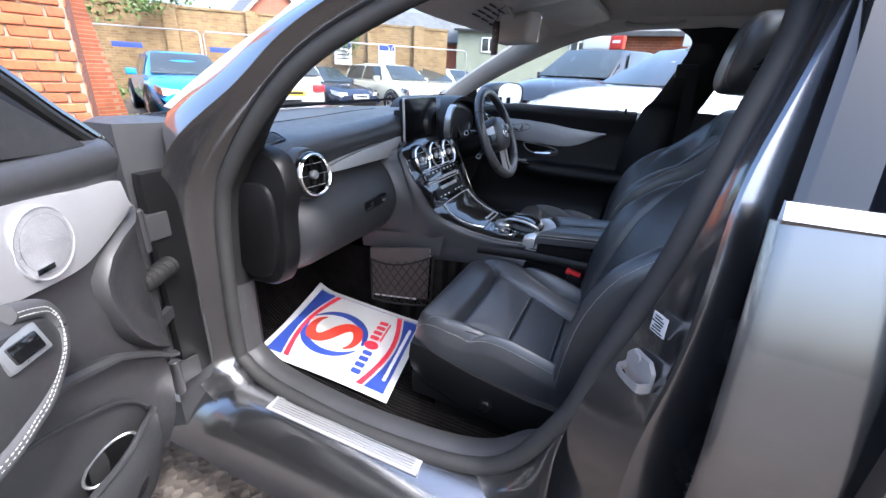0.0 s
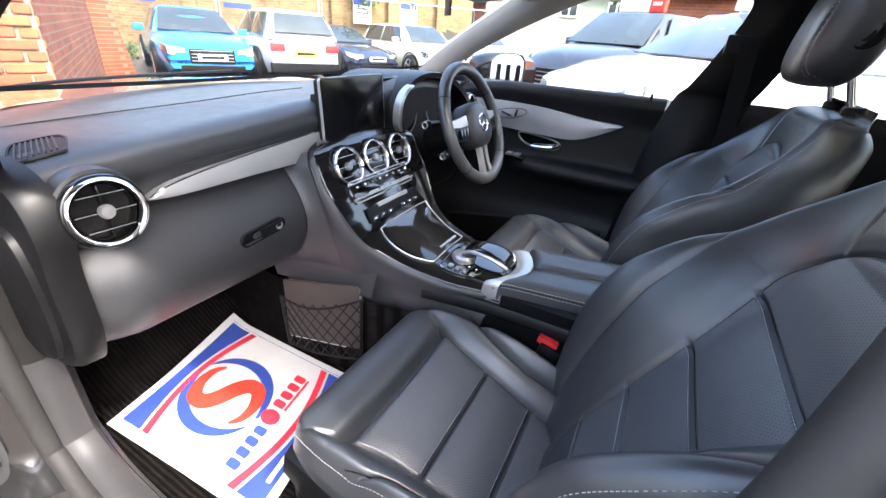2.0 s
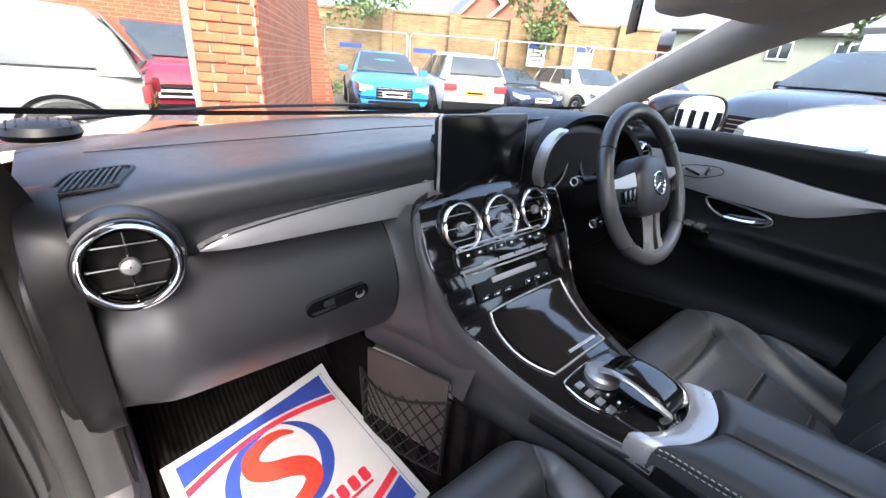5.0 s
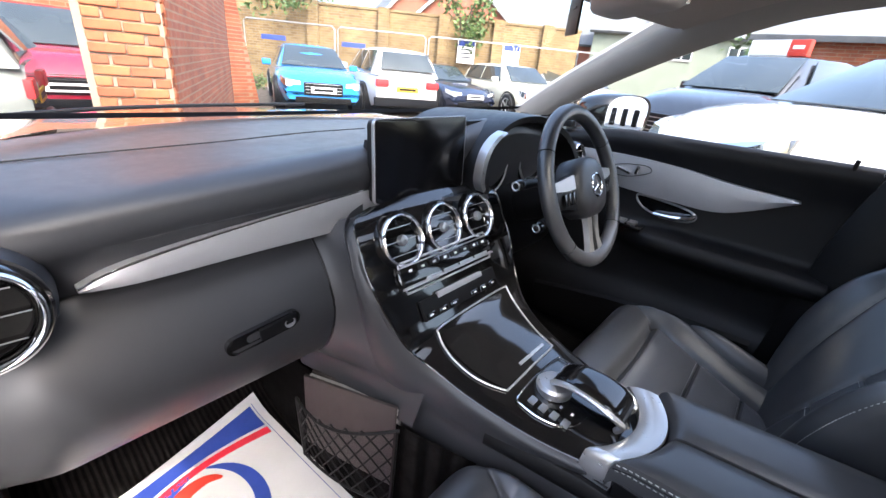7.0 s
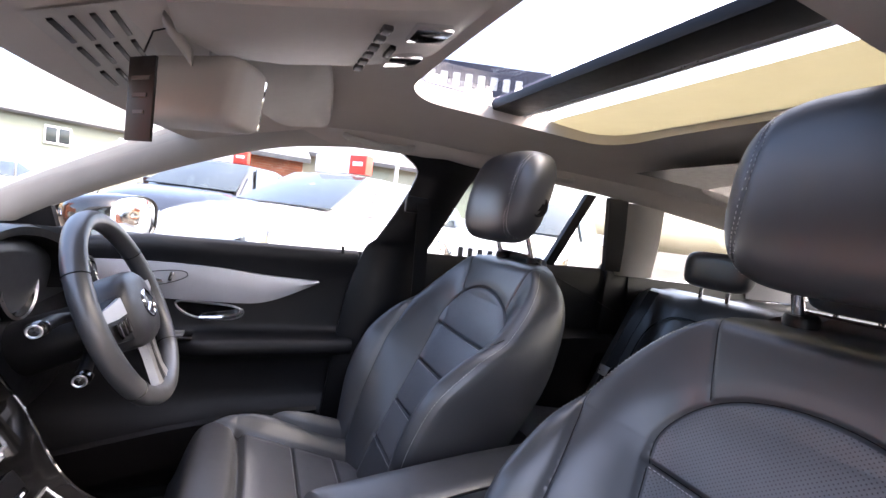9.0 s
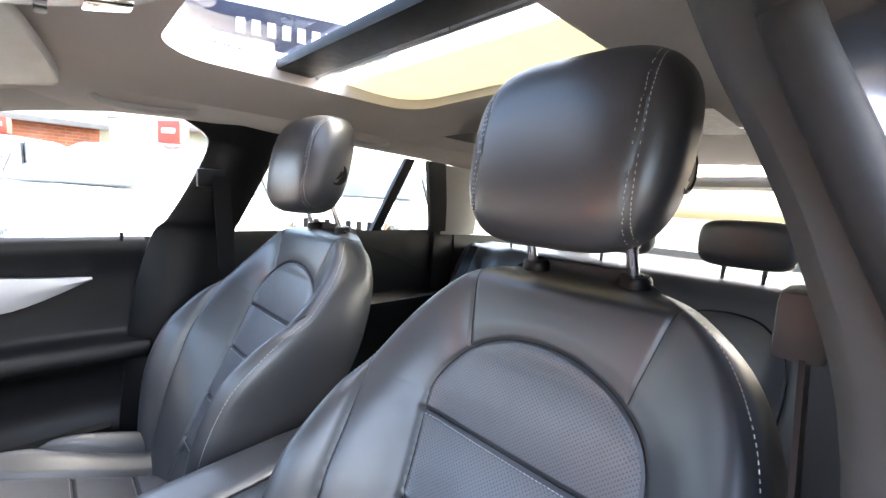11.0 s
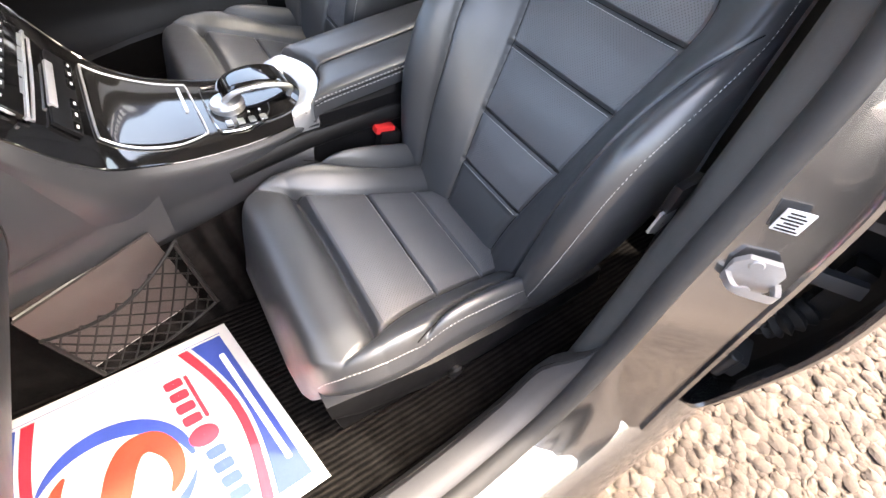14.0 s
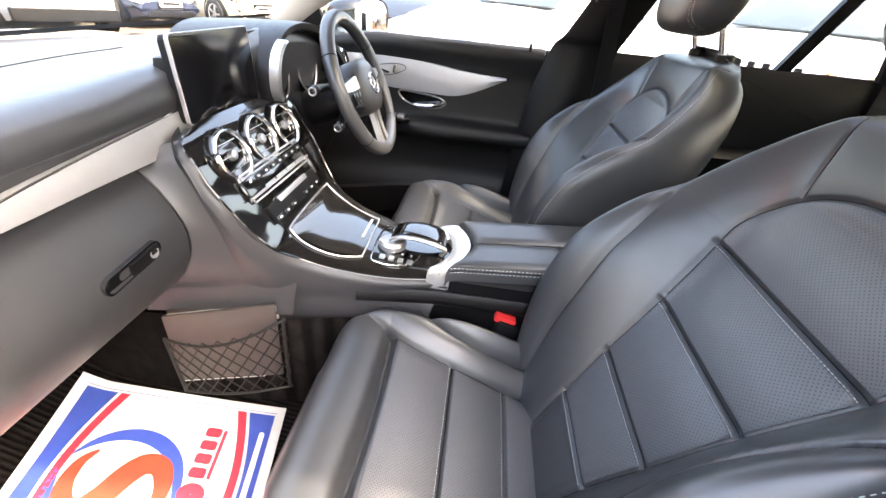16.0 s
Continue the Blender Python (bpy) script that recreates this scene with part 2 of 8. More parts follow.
GRAVEL = gravel_mat()
STONE = brick_mat("pebble_stone", [(0.0, (0.034, 0.025, 0.019)), (0.5, (0.066, 0.051, 0.041)), (1.0, (0.125, 0.104, 0.087))])
SLATE = surface("grey_slate_roof", (0.10, 0.11, 0.12), (0.16, 0.165, 0.17), (0.6, 0.8), scale=3, grain=30, relief=0.6, depth=0.01)
RENDERED = surface("pale_green_render", (0.21, 0.235, 0.185), (0.26, 0.285, 0.23), (0.85, 0.95), scale=1.5, grain=60, relief=0.3, depth=0.003)
FAR_BRICK = surface("far_red_brick", (0.28, 0.10, 0.065), (0.37, 0.14, 0.09), (0.85, 0.95), scale=2, grain=18, relief=0.5, depth=0.01)
BARK = surface("bark", (0.09, 0.07, 0.05), (0.15, 0.12, 0.09), (0.85, 0.95), scale=8, grain=40, relief=0.8, depth=0.01)


def leaf_mat():
    m, n, l, p = material("leaf_green")
    g = n.new("ShaderNodeNewGeometry")
    l.new(ramp(n, l, g.outputs["Random Per Island"], [(0, (0.045, 0.085, 0.02)), (0.6, (0.085, 0.14, 0.035)), (1, (0.13, 0.18, 0.05))]), p.inputs["Base Color"])
    p.inputs["Roughness"].default_value = 0.55
    return m


LEAF = leaf_mat()


# ---- mesh helpers ----
BASES = {}


class Geo:
    """Vertices and faces gathered for one mesh."""

    def __init__(self):
        self.v, self.f = [], []

    def add(self, verts, faces):
        k = len(self.v)
        self.v += [tuple(p) for p in verts]
        self.f += [tuple(i + k for i in q) for q in faces]
        return self

    def grid(self, fn, nu, nv, closed_u=False):
        pts = [fn(i / (nu if closed_u else nu - 1), j / (nv - 1)) for j in range(nv) for i in range(nu)]
        w = nu if closed_u else nu - 1
        return self.add(pts, [(j * nu + i, j * nu + (i + 1) % nu, (j + 1) * nu + (i + 1) % nu, (j + 1) * nu + i) for j in range(nv - 1) for i in range(w)])

    def loft(self, rings, cap=True, closed=True):
        n = len(rings[0])
        pts = [p for r in rings for p in r]
        faces = [(j * n + i, j * n + (i + 1) % n, (j + 1) * n + (i + 1) % n, (j + 1) * n + i) for j in range(len(rings) - 1) for i in range(n if closed else n - 1)]
        if cap:
            faces += [tuple(range(n - 1, -1, -1)), tuple((len(rings) - 1) * n + i for i in range(n))]
        return self.add(pts, faces)

    def tube(self, path, r, n=8, closed=False, squash=1.0):
        path = [Vector(p) for p in path]
        rings, up = [], Vector((0.13, 0.21, 0.97))
        for i, p in enumerate(path):
            a = path[(i - 1) % len(path)] if closed or i > 0 else p
            b = path[(i + 1) % len(path)] if closed or i < len(path) - 1 else p
            t = (b - a).normalized()
            s = t.cross(up)
            s = s.normalized() if s.length > 1e-4 else Vector((1, 0, 0))
            q = s.cross(t)
            rr = r(i / max(1, len(path) - 1)) if callable(r) else r
            rings.append([p + rr * (math.cos(k * 2 * math.pi / n) * s + squash * math.sin(k * 2 * math.pi / n) * q) for k in range(n)])
        if closed:
            rings.append(rings[0])
        return self.loft(rings, cap=not closed)

    def cyl(self, a, b, r, r2=None, n=24, bev=0.0):
        a, b = Vector(a), Vector(b)
        r2 = r if r2 is None else r2
        t = (b - a).normalized()
        if bev:
            st = [(a, r - bev), (a + t * bev, r), (b - t * bev, r2), (b, r2 - bev)]
        else:
            st = [(a, r), (b, r2)]
        s = t.orthogonal().normalized()
        q = t.cross(s)
        return self.loft([[p + rr * (math.cos(k * 2 * math.pi / n) * s + math.sin(k * 2 * math.pi / n) * q) for k in range(n)] for p, rr in st])

    def turned(self, c, axis, profile, n=40, ref=None, cap=False):
        """A body of revolution: profile rows of (radius, height along axis)."""
        c, t = Vector(c), Vector(axis).normalized()
        s = t.orthogonal().normalized()
        q = t.cross(s)
        return self.loft([[c + t * h + r * (math.cos(k * 2 * math.pi / n) * s + math.sin(k * 2 * math.pi / n) * q) for k in range(n)] for r, h in profile], cap=cap)

    def box(self, c, size, bev=0.004, m=None, seg=2):
        bm = bmesh.new()
        bmesh.ops.create_cube(bm, size=1.0)
        for v in bm.verts:
            v.co = Vector((v.co.x * size[0], v.co.y * size[1], v.co.z * size[2]))
        if bev:
            bmesh.ops.bevel(bm, geom=bm.edges[:], offset=min(bev, 0.49 * min(size)), segments=seg, profile=0.7, affect="EDGES")
        return self.frombm(bm, c, m)

    def plate(self, pts, thick, bev=0.0, seg=2):
        """A flat outline in space, thickened along its normal (both ways by half)."""
        pts = [Vector(p) for p in pts]
        nrm = Vector((0, 0, 0))
        for i in range(len(pts)):
            nrm += pts[i].cross(pts[(i + 1) % len(pts)])
        nrm.normalize()
        bm = bmesh.new()
        lo = [bm.verts.new(p - nrm * thick / 2) for p in pts]
        hi = [bm.verts.new(p + nrm * thick / 2) for p in pts]
        bm.faces.new(lo[::-1]), bm.faces.new(hi)
        for i in range(len(pts)):
            j = (i + 1) % len(pts)
            bm.faces.new((lo[i], lo[j], hi[j], hi[i]))
        if bev:
            bmesh.ops.bevel(bm, geom=bm.edges[:], offset=bev, segments=seg, profile=0.7, affect="EDGES")
        return self.frombm(bm)

    def frombm(self, bm, c=(0, 0, 0), m=None):
        bm.verts.index_update()
        m = Matrix.Translation(c) @ (m.to_4x4() if m else Matrix.Identity(4))
        self.add([m @ v.co for v in bm.verts], [[v.index for v in f.verts] for f in bm.faces])
        bm.free()
        return self

    def moved(self, m):
        self.v = [tuple(m @ Vector(p)) for p in self.v]
        return self


def mesh_of(name, g, mat, smooth=True):
    me = bpy.data.meshes.new(name)
    me.from_pydata(g.v, [], g.f)
    me.validate()
    bm = bmesh.new()
    bm.from_mesh(me)
    bmesh.ops.recalc_face_normals(bm, faces=bm.faces[:])
    bm.to_mesh(me)
    bm.free()
    me.materials.append(mat)
    if smooth:
        me.polygons.foreach_set("use_smooth", [True] * len(me.polygons))
        me.set_sharp_from_angle(angle=radians(38))
    return me


def thing(name, label, category, base=(0, 0, 0), group="", kind="", m=None):
    ob = tagged(new(name), label, category, group, kind)
    ob.matrix_basis = m if m else Matrix.Translation(base)
    ob.empty_display_size = 0.1
    BASES[ob.name] = Matrix.Identity(4) if m else Matrix.Translation([-c for c in base])
    return ob


def part(name, g, mat, parent, label="", smooth=True, kind=""):
    ob = new(name, mesh_of(name, g, mat, smooth))
    ob.parent = parent
    if parent.name in BASES:
        ob.matrix_parent_inverse = BASES[parent.name]
    return tagged(ob, label, kind=kind)


def solid(name, g, mat, label, category, group="", kind="", smooth=True):
    return tagged(new(name, mesh_of(name, g, mat, smooth)), label, category, group, kind)


def lerp_table(x, rows):
    """Cubic interpolation in rows of (x, value...)."""
    n = len(rows)
    x = min(max(x, rows[0][0]), rows[-1][0])
    i = max(0, min(n - 2, sum(1 for r in rows if r[0] <= x) - 1))
    a, b = rows[i], rows[i + 1]
    h = b[0] - a[0]
    k = (x - a[0]) / h
    out = []
    for c in range(1, len(a)):
        d = (b[c] - a[c]) / h
        da = (b[c] - rows[i - 1][c]) / (b[0] - rows[i - 1][0]) if i > 0 else d
        db = (rows[i + 2][c] - a[c]) / (rows[i + 2][0] - a[0]) if i < n - 2 else d
        out.append((2 * k ** 3 - 3 * k * k + 1) * a[c] + (k ** 3 - 2 * k * k + k) * h * da + (3 * k * k - 2 * k ** 3) * b[c] + (k ** 3 - k * k) * h * db)
    return tuple(out) if len(out) > 1 else out[0]


def spline(pts, n=8, closed=False):
    """Catmull-Rom through the points, n steps a span."""
    p = [Vector(q) for q in pts]
    out, m = [], len(p)
    for i in range(m if closed else m - 1):
        a, b, c, d = (p[(i + k) % m] if closed else p[min(max(i + k, 0), m - 1)] for k in (-1, 0, 1, 2))
        for j in range(n):
            t = j / n
            out.append(0.5 * (2 * b + (c - a) * t + (2 * a - 5 * b + 4 * c - d) * t * t + (3 * b - a - 3 * c + d) * t ** 3))
    if not closed:
        out.append(p[-1])
    return out


def smooth_rows(rows, n=5):
    """Sections joined by smooth curves from one to the next."""
    return [list(r) for r in zip(*[spline([r[k] for r in rows], n) for k in range(len(rows[0]))])]


def smoothstep(a, b, x):
    k = min(1.0, max(0.0, (x - a) / (b - a)))
    return k * k * (3 - 2 * k)


def rounded(w, h, r, n=5):
    """A rounded rectangle about the origin, as 2D points."""
    out = []
    for cx, cy, a in ((w / 2 - r, h / 2 - r, 0), (-w / 2 + r, h / 2 - r, 90), (-w / 2 + r, -h / 2 + r, 180), (w / 2 - r, -h / 2 + r, 270)):
        out += [(cx + r * math.cos(radians(a + 90 * k / n)), cy + r * math.sin(radians(a + 90 * k / n))) for k in range(n + 1)]
    return out


# ---- the estate car that the camera looks into: shell, floor, pillars, roof ----
MID = 0.02
body = thing("estate_car_body", "grey metallic estate car body with its front passenger door open", "car", (MID, 0.6, 0.0))


def floor_z(y):
    return 0.335 + 0.11 * max(0.0, y - 1.05) + 1.1 * max(0.0, y - 1.52) ** 1.4


part("floor_carpet", Geo().grid(lambda u, v: (-0.69 + 1.42 * u, -1.0 + 2.95 * v, floor_z(-1.0 + 2.95 * v) + 0.004 * noise.noise((u * 9, v * 14, 0))), 30, 60), CARPET, body, "black ribbed carpet floor")
part("underbody", Geo().box((MID, 0.55, 0.25), (1.60, 3.4, 0.10), 0.02), HARD, body)
# round the front passenger door opening
SEAL = [(-0.72, 1.43, 0.52), (-0.72, 1.412, 0.84), (-0.715, 1.355, 0.985), (-0.70, 1.19, 1.165), (-0.665, 1.0, 1.275), (-0.63, 0.80, 1.345), (-0.61, 0.60, 1.378),
        (-0.575, 0.52, 1.384), (-0.550, 0.450, 1.362), (-0.591, 0.432, 1.255), (-0.641, 0.441, 1.13), (-0.675, 0.463, 1.00), (-0.685, 0.498, 0.86), (-0.692, 0.545, 0.71), (-0.705, 0.60, 0.565), (-0.722, 0.74, 0.445), (-0.735, 1.0, 0.41), (-0.727, 1.29, 0.42), (-0.72, 1.405, 0.455)]
BC = Vector((-0.76, 0.95, 1.22))


def pillar_in(p):
    """The centre pillar's lower half leans into the opening."""
    p = Vector(p)
    w = smoothstep(0.44, 0.62, p.z) * (1.0 - smoothstep(1.05, 1.36, p.z))
    return BC + (p - BC) * (1.0 - 0.08 * w)


SEAL = [pillar_in(p) if p[1] < 0.70 else Vector(p) for p in SEAL]
seal_path = spline(SEAL, 8, True)


def offset_ring(path, out, dx):
    ring, n = [], len(path)
    for i, p in enumerate(path):
        t = path[(i + 1) % n] - path[i - 1]
        nrm = Vector((0, t.z, -t.y)).normalized()
        k = 1.0 - 0.5 * smoothstep(0.95, 1.15, p.z) * smoothstep(0.42, 0.6, p.y)
        k *= 1.0 - 0.9 * smoothstep(0.46, 0.56, p.z) * smoothstep(0.72, 0.60, p.y)
        ring.append(Vector((p.x + dx * k, p.y, p.z)) + nrm * -out * k)
    return ring


def ring_side(path):
    c = sum(path, Vector()) / len(path)
    t = path[1] - path[-1]
    nrm = Vector((0, t.z, -t.y)).normalized()
    return 1.0 if (path[0] - c).dot(nrm) < 0 else -1.0


SGN = ring_side(seal_path)
part("door_aperture", Geo().loft([offset_ring(seal_path, SGN * o, d) for o, d in ((-0.004, 0.016), (0.0, 0.006), (0.022, -0.006), (0.034, -0.03), (0.045, -0.05), (0.062, -0.062), (0.078, -0.085))], cap=False), PAINT, body, "grey metallic painted door frame")
part("door_seal", Geo().tube(seal_path, 0.017, 14, True), SEAL_GREY, body, "dark grey rubber door seal")
part("inner_seal_lip", Geo().loft([offset_ring(seal_path, SGN * o, d) for o, d in ((-0.002, 0.004), (-0.012, 0.02), (-0.012, 0.045), (-0.004, 0.07))], cap=False), RUBBER, body, "black flocked seal lip")
ring_o = offset_ring(seal_path, SGN * 0.078, -0.085)
PILLAR_UP = sorted((p for p in ring_o if p.z > 1.0 and p.y > 0.62), key=lambda p: -p.y)


# sill
sill_prof = [(-0.66, 0.335), (-0.672, 0.40), (-0.70, 0.418), (-0.762, 0.408), (-0.795, 0.392), (-0.826, 0.355), (-0.852, 0.31), (-0.868, 0.25), (-0.84, 0.20), (-0.70, 0.20)]
part("sill", Geo().loft([[(x, y, z) for x, z in sill_prof] for y in (-0.55, 0.0, 0.45, 0.8, 1.2, 1.52, 1.72)]), PAINT, body, "grey painted door sill")
n_ = len(seal_path)
first = max(range(n_), key=lambda i: (seal_path[i].y < 0.7 and seal_path[i].z < 0.76) and seal_path[i].z)
low_run = []
for i in range(n_):
    k = (first + i) % n_
    if seal_path[k].y > 1.3 and seal_path[k].z > 0.70:
        break
    low_run.append(k)
trim_rings = [offset_ring(seal_path, SGN * o, d) for o, d in ((-0.006, 0.010), (-0.016, 0.022), (-0.020, 0.040), (-0.014, 0.062), (0.010, 0.078), (0.055, 0.082))]
part("sill_trim", Geo().loft([[r[k] for k in low_run] for r in trim_rings], cap=False, closed=False), DARKGREY, body, "dark grey moulded sill trim")
g = Geo().loft([[(-0.728 + 0.006 * k, y, 0.418 - 0.002 * k) for k in (0, 1)] + [(-0.782, y, 0.409), (-0.782, y, 0.405), (-0.722, y, 0.410)] for y in (0.875, 0.89, 1.27, 1.285)])
plate = part("scuff_plate", g, SILVER, body, "brushed steel scuff plate")
for k in range(7):
    part("rib", Geo().box((-0.738 - 0.006 * k, 1.08, 0.4175 - 0.0009 * k), (0.0022, 0.385, 0.0022), 0.0008), SATIN, plate)
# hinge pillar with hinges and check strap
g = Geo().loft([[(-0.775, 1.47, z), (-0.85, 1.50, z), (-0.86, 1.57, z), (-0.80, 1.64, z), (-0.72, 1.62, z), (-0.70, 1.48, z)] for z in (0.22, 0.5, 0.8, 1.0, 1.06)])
part("hinge_pillar", g, SHUT_SHADED, body, "grey hinge pillar, darkened for shade")
# added black cover that darkens the shaded hinge face
part("hinge_shade_cover", Geo().box((-0.81, 1.475, 0.72), (0.07, 0.03, 0.50), 0.012), HARD, body)
for z in (0.50, 0.86):
    h = part("hinge", Geo().box((-0.845, 1.468, z), (0.07, 0.03, 0.055), 0.006), DARKGREY, body, "dark steel door hinge")
    part("hinge_pin", Geo().cyl((-0.868, 1.455, z - 0.045), (-0.868, 1.455, z + 0.045), 0.011, n=16, bev=0.002), DARKGREY, h)
part("check_strap", Geo().box((-0.885, 1.44, 0.66), (0.10, 0.014, 0.028), 0.003, Euler((0, 0, 0.55)).to_matrix()), DARKGREY, body)
part("cable_gaiter", Geo().tube([(-0.832 - 0.0015 * k, 1.448 - 0.00075 * k, 0.775) for k in range(61)], lambda k: 0.0175 + 0.0035 * math.sin(k * 2 * math.pi * 9), 16), RUBBER, body, "ribbed black rubber cable gaiter")
# front wing and bonnet
g = Geo()


def bonnet(u, v):
    x = -0.80 + 1.64 * u
    y = 1.66 + 1.25 * v
    w = (x - MID) / 0.82
    yy = y + 0.22 * (1 - w * w) * (1 - v)
    return (x, yy - 0.10 * w * w * v, 1.015 - 0.06 * w ** 4 - 0.10 * v ** 1.6 - 0.05 * w * w * v + 0.008 * math.exp(-((abs(w) - 0.55) / 0.08) ** 2))


part("bonnet", g.grid(bonnet, 40, 24), PAINT, body, "grey metallic bonnet")
for sx in (-1, 1):
    rows = []
    for y, zt in ((1.50, 1.03), (1.70, 1.005), (2.0, 0.975), (2.4, 0.92), (2.75, 0.85), (2.95, 0.78)):
        tuck = max(0, y - 2.4) * 0.25
        rows.append([(MID + sx * x, y, z) for x, z in ((0.78 - tuck, zt), (0.83 - tuck, zt - 0.03), (0.872 - tuck, zt - 0.12), (0.885 - tuck, 0.70), (0.88 - tuck, 0.40), (0.80 - tuck, 0.30), (0.72 - tuck, 0.5))])
    part("front_wing", Geo().loft(rows), PAINT, body)
part("front_bumper", Geo().loft([[(MID + x, y, z) for x, z in ((-0.72, 0.25), (-0.76, 0.5), (-0.70, 0.78), (0.70, 0.78), (0.76, 0.5), (0.72, 0.25))] for y in (2.8, 2.95, 3.02)]), PAINT, body)
# scuttle, wiper, washer cover
part("scuttle", Geo().grid(lambda u, v: (-0.74 + 1.52 * u, 1.60 + 0.22 * (1 - ((u - 0.5) * 2) ** 2) + 0.14 * v, 1.012 - 0.012 * v), 30, 5), HARD, body)


def screen_pt(u, v):
    """Windscreen: u across, v from its base up to the roof."""
    w = 2 * u - 1
    x = MID + w * (0.735 - 0.125 * v)
    y = 1.84 - 0.31 * w * w - (0.76 - 0.21 * w * w) * v
    return Vector((x, y, 1.035 + 0.388 * v - 0.03 * v * w * w - 0.02 * v * v + 0.05 * w * w * (1 - v)))


pane = part("windscreen", Geo().grid(lambda u, v: screen_pt(u, v), 30, 16), GLASS, body, "clear windscreen")
pane.visible_shadow = False
part("screen_border", Geo().loft([[screen_pt(u, v) + Vector((0, -0.004, -0.004)) for u in [i / 40 for i in range(41)]] for v in (0.0, 0.035)], cap=False, closed=False), HARD, body)
g = Geo().tube(spline([(-0.60, 1.84, 1.030), (-0.30, 1.93, 1.040), (0.05, 1.97, 1.042), (0.20, 1.99, 1.040)], 8), 0.0045, 8)
part("wiper", g, HARD, body, "black windscreen wiper")
rows = []
for i in range(17):
    k = i / 16
    a = PILLAR_UP[min(len(PILLAR_UP) - 1, int(k * (len(PILLAR_UP) - 1)))]
    b = screen_pt(0.0, 0.02 + 0.98 * k) + Vector((0.012, 0.0, 0.003))
    rows.append([a + Vector((0.012, 0, -0.008)), a, a * 0.7 + b * 0.3 + Vector((-0.010, 0.006, 0.012)), a * 0.35 + b * 0.65 + Vector((-0.006, 0.006, 0.012)), b, b + Vector((0.004, 0, -0.012))])
part("a_pillar_outer", Geo().loft(smooth_rows(rows, 3), cap=False, closed=False), PAINT, body, "grey painted windscreen pillar")
cap_ = part("scuttle_end_cap", Geo().turned((-0.645, 1.690, 1.030), (0, 0, 1), [(0.001, 0.022), (0.03, 0.020), (0.05, 0.012), (0.056, 0.0), (0.05, -0.01)], 36), HARD, body, "black ribbed oval cap at the windscreen foot")
for k in range(7):
    part("rib", Geo().tube([(-0.645 + 0.013 * (k - 3), 1.690 + 0.045 * q, 1.0525 - 0.010 * q * q - 0.0006 * (k - 3) ** 2) for q in (-0.8, -0.4, 0, 0.4, 0.8)], 0.002, 5), RUBBER, cap_)
# headlining with the opening for the glass roof
HOLE = (-0.285, 0.36, 0.015, 0.65)


def roof_z(x, y):
    w = (x - MID) / 0.66
    return 1.472 - 0.05 * abs(w) ** 2.2 - 0.035 * abs(w) ** 6 - 0.30 * max(0.0, y - 0.62) ** 1.6 - 0.04 * max(0.0, -0.2 - y) ** 2


def even(pts, arc=11, cuts=14):
    """The straight runs between the rounded corners cut into short steps."""
    out = []
    for i, p in enumerate(pts):
        q = pts[(i + 1) % len(pts)]
        n = cuts if i % arc == arc - 1 else 1
        out += [(p[0] + (q[0] - p[0]) * k / n, p[1] + (q[1] - p[1]) * k / n) for k in range(n)]
    return out


hole2d = even(rounded(HOLE[1] - HOLE[0], HOLE[3] - HOLE[2], 0.10, 10))
hc = ((HOLE[0] + HOLE[1]) / 2, (HOLE[2] + HOLE[3]) / 2)


def out_edge(a):
    """The outer edge of the headlining, in direction a from the middle of the opening."""
    dx, dy = a
    k = 1e9
    for lim, d in ((0.655 * (1 if dx > 0 else -1) + MID - hc[0], dx), (1.075 - hc[1] if dy > 0 else -1.25 - hc[1], dy)):
        if abs(d) > 1e-6:
            k = min(k, abs(lim / d))
    return hc[0] + dx * k, hc[1] + dy * k


rings = []
for k in range(13):
    s = k / 12
    ring = []
    for x, y in hole2d:
        ox, oy = out_edge((x, y))
        px, py = hc[0] + x + (ox - hc[0] - x) * s ** 1.4, hc[1] + y + (oy - hc[1] - y) * s ** 1.4
        ring.append((px, py, roof_z(px, py)))
    rings.append(ring)
lip = [[(hc[0] + x, hc[1] + y, roof_z(hc[0] + x, hc[1] + y) + h) for x, y in hole2d] for h in (0.03, 0.008)]
part("headlining", Geo().loft(lip + rings, cap=False), HEADLINER, body, "pale grey cloth headlining")
part("headlining_rear_slot", Geo().grid(lambda u, v: (-0.36 + 0.78 * u, -0.21 - 0.25 * v + 0.05 * (2 * u - 1) ** 2 * (1 - 2 * v), roof_z(-0.36 + 0.78 * u, -0.21 - 0.25 * v) - 0.032), 24, 10), HARD, body)
outer = [[(hc[0] + x * s, hc[1] + y * s, 1.505 - 0.02 * (s - 1)) for x, y in even(rounded(HOLE[1] - HOLE[0] + 0.02, HOLE[3] - HOLE[2] + 0.02, 0.09, 10))] for s in (1.0, 1.1)]
rim = [(x, y, roof_z(x, y) + 0.028) for x, y, z in rings[-1]]
part("roof_skin", Geo().loft([lip[0], outer[0], outer[1], rim], cap=False), PAINT, body)
for y0, y1, mat, nm in ((0.42, 0.64, ROOF_GLASS, "front_roof_pane"), (0.02, 0.34, ROOF_GLASS, "rear_roof_pane")):
    pane = part(nm, Geo().box((hc[0], (y0 + y1) / 2, 1.507), (HOLE[1] - HOLE[0], y1 - y0, 0.005), 0.002), mat, body)
    pane.visible_shadow = False
part("roof_crossbar", Geo().box((hc[0], 0.375, 1.493), (HOLE[1] - HOLE[0] + 0.02, 0.085, 0.022), 0.006), HARD, body, "black roof crossbar")
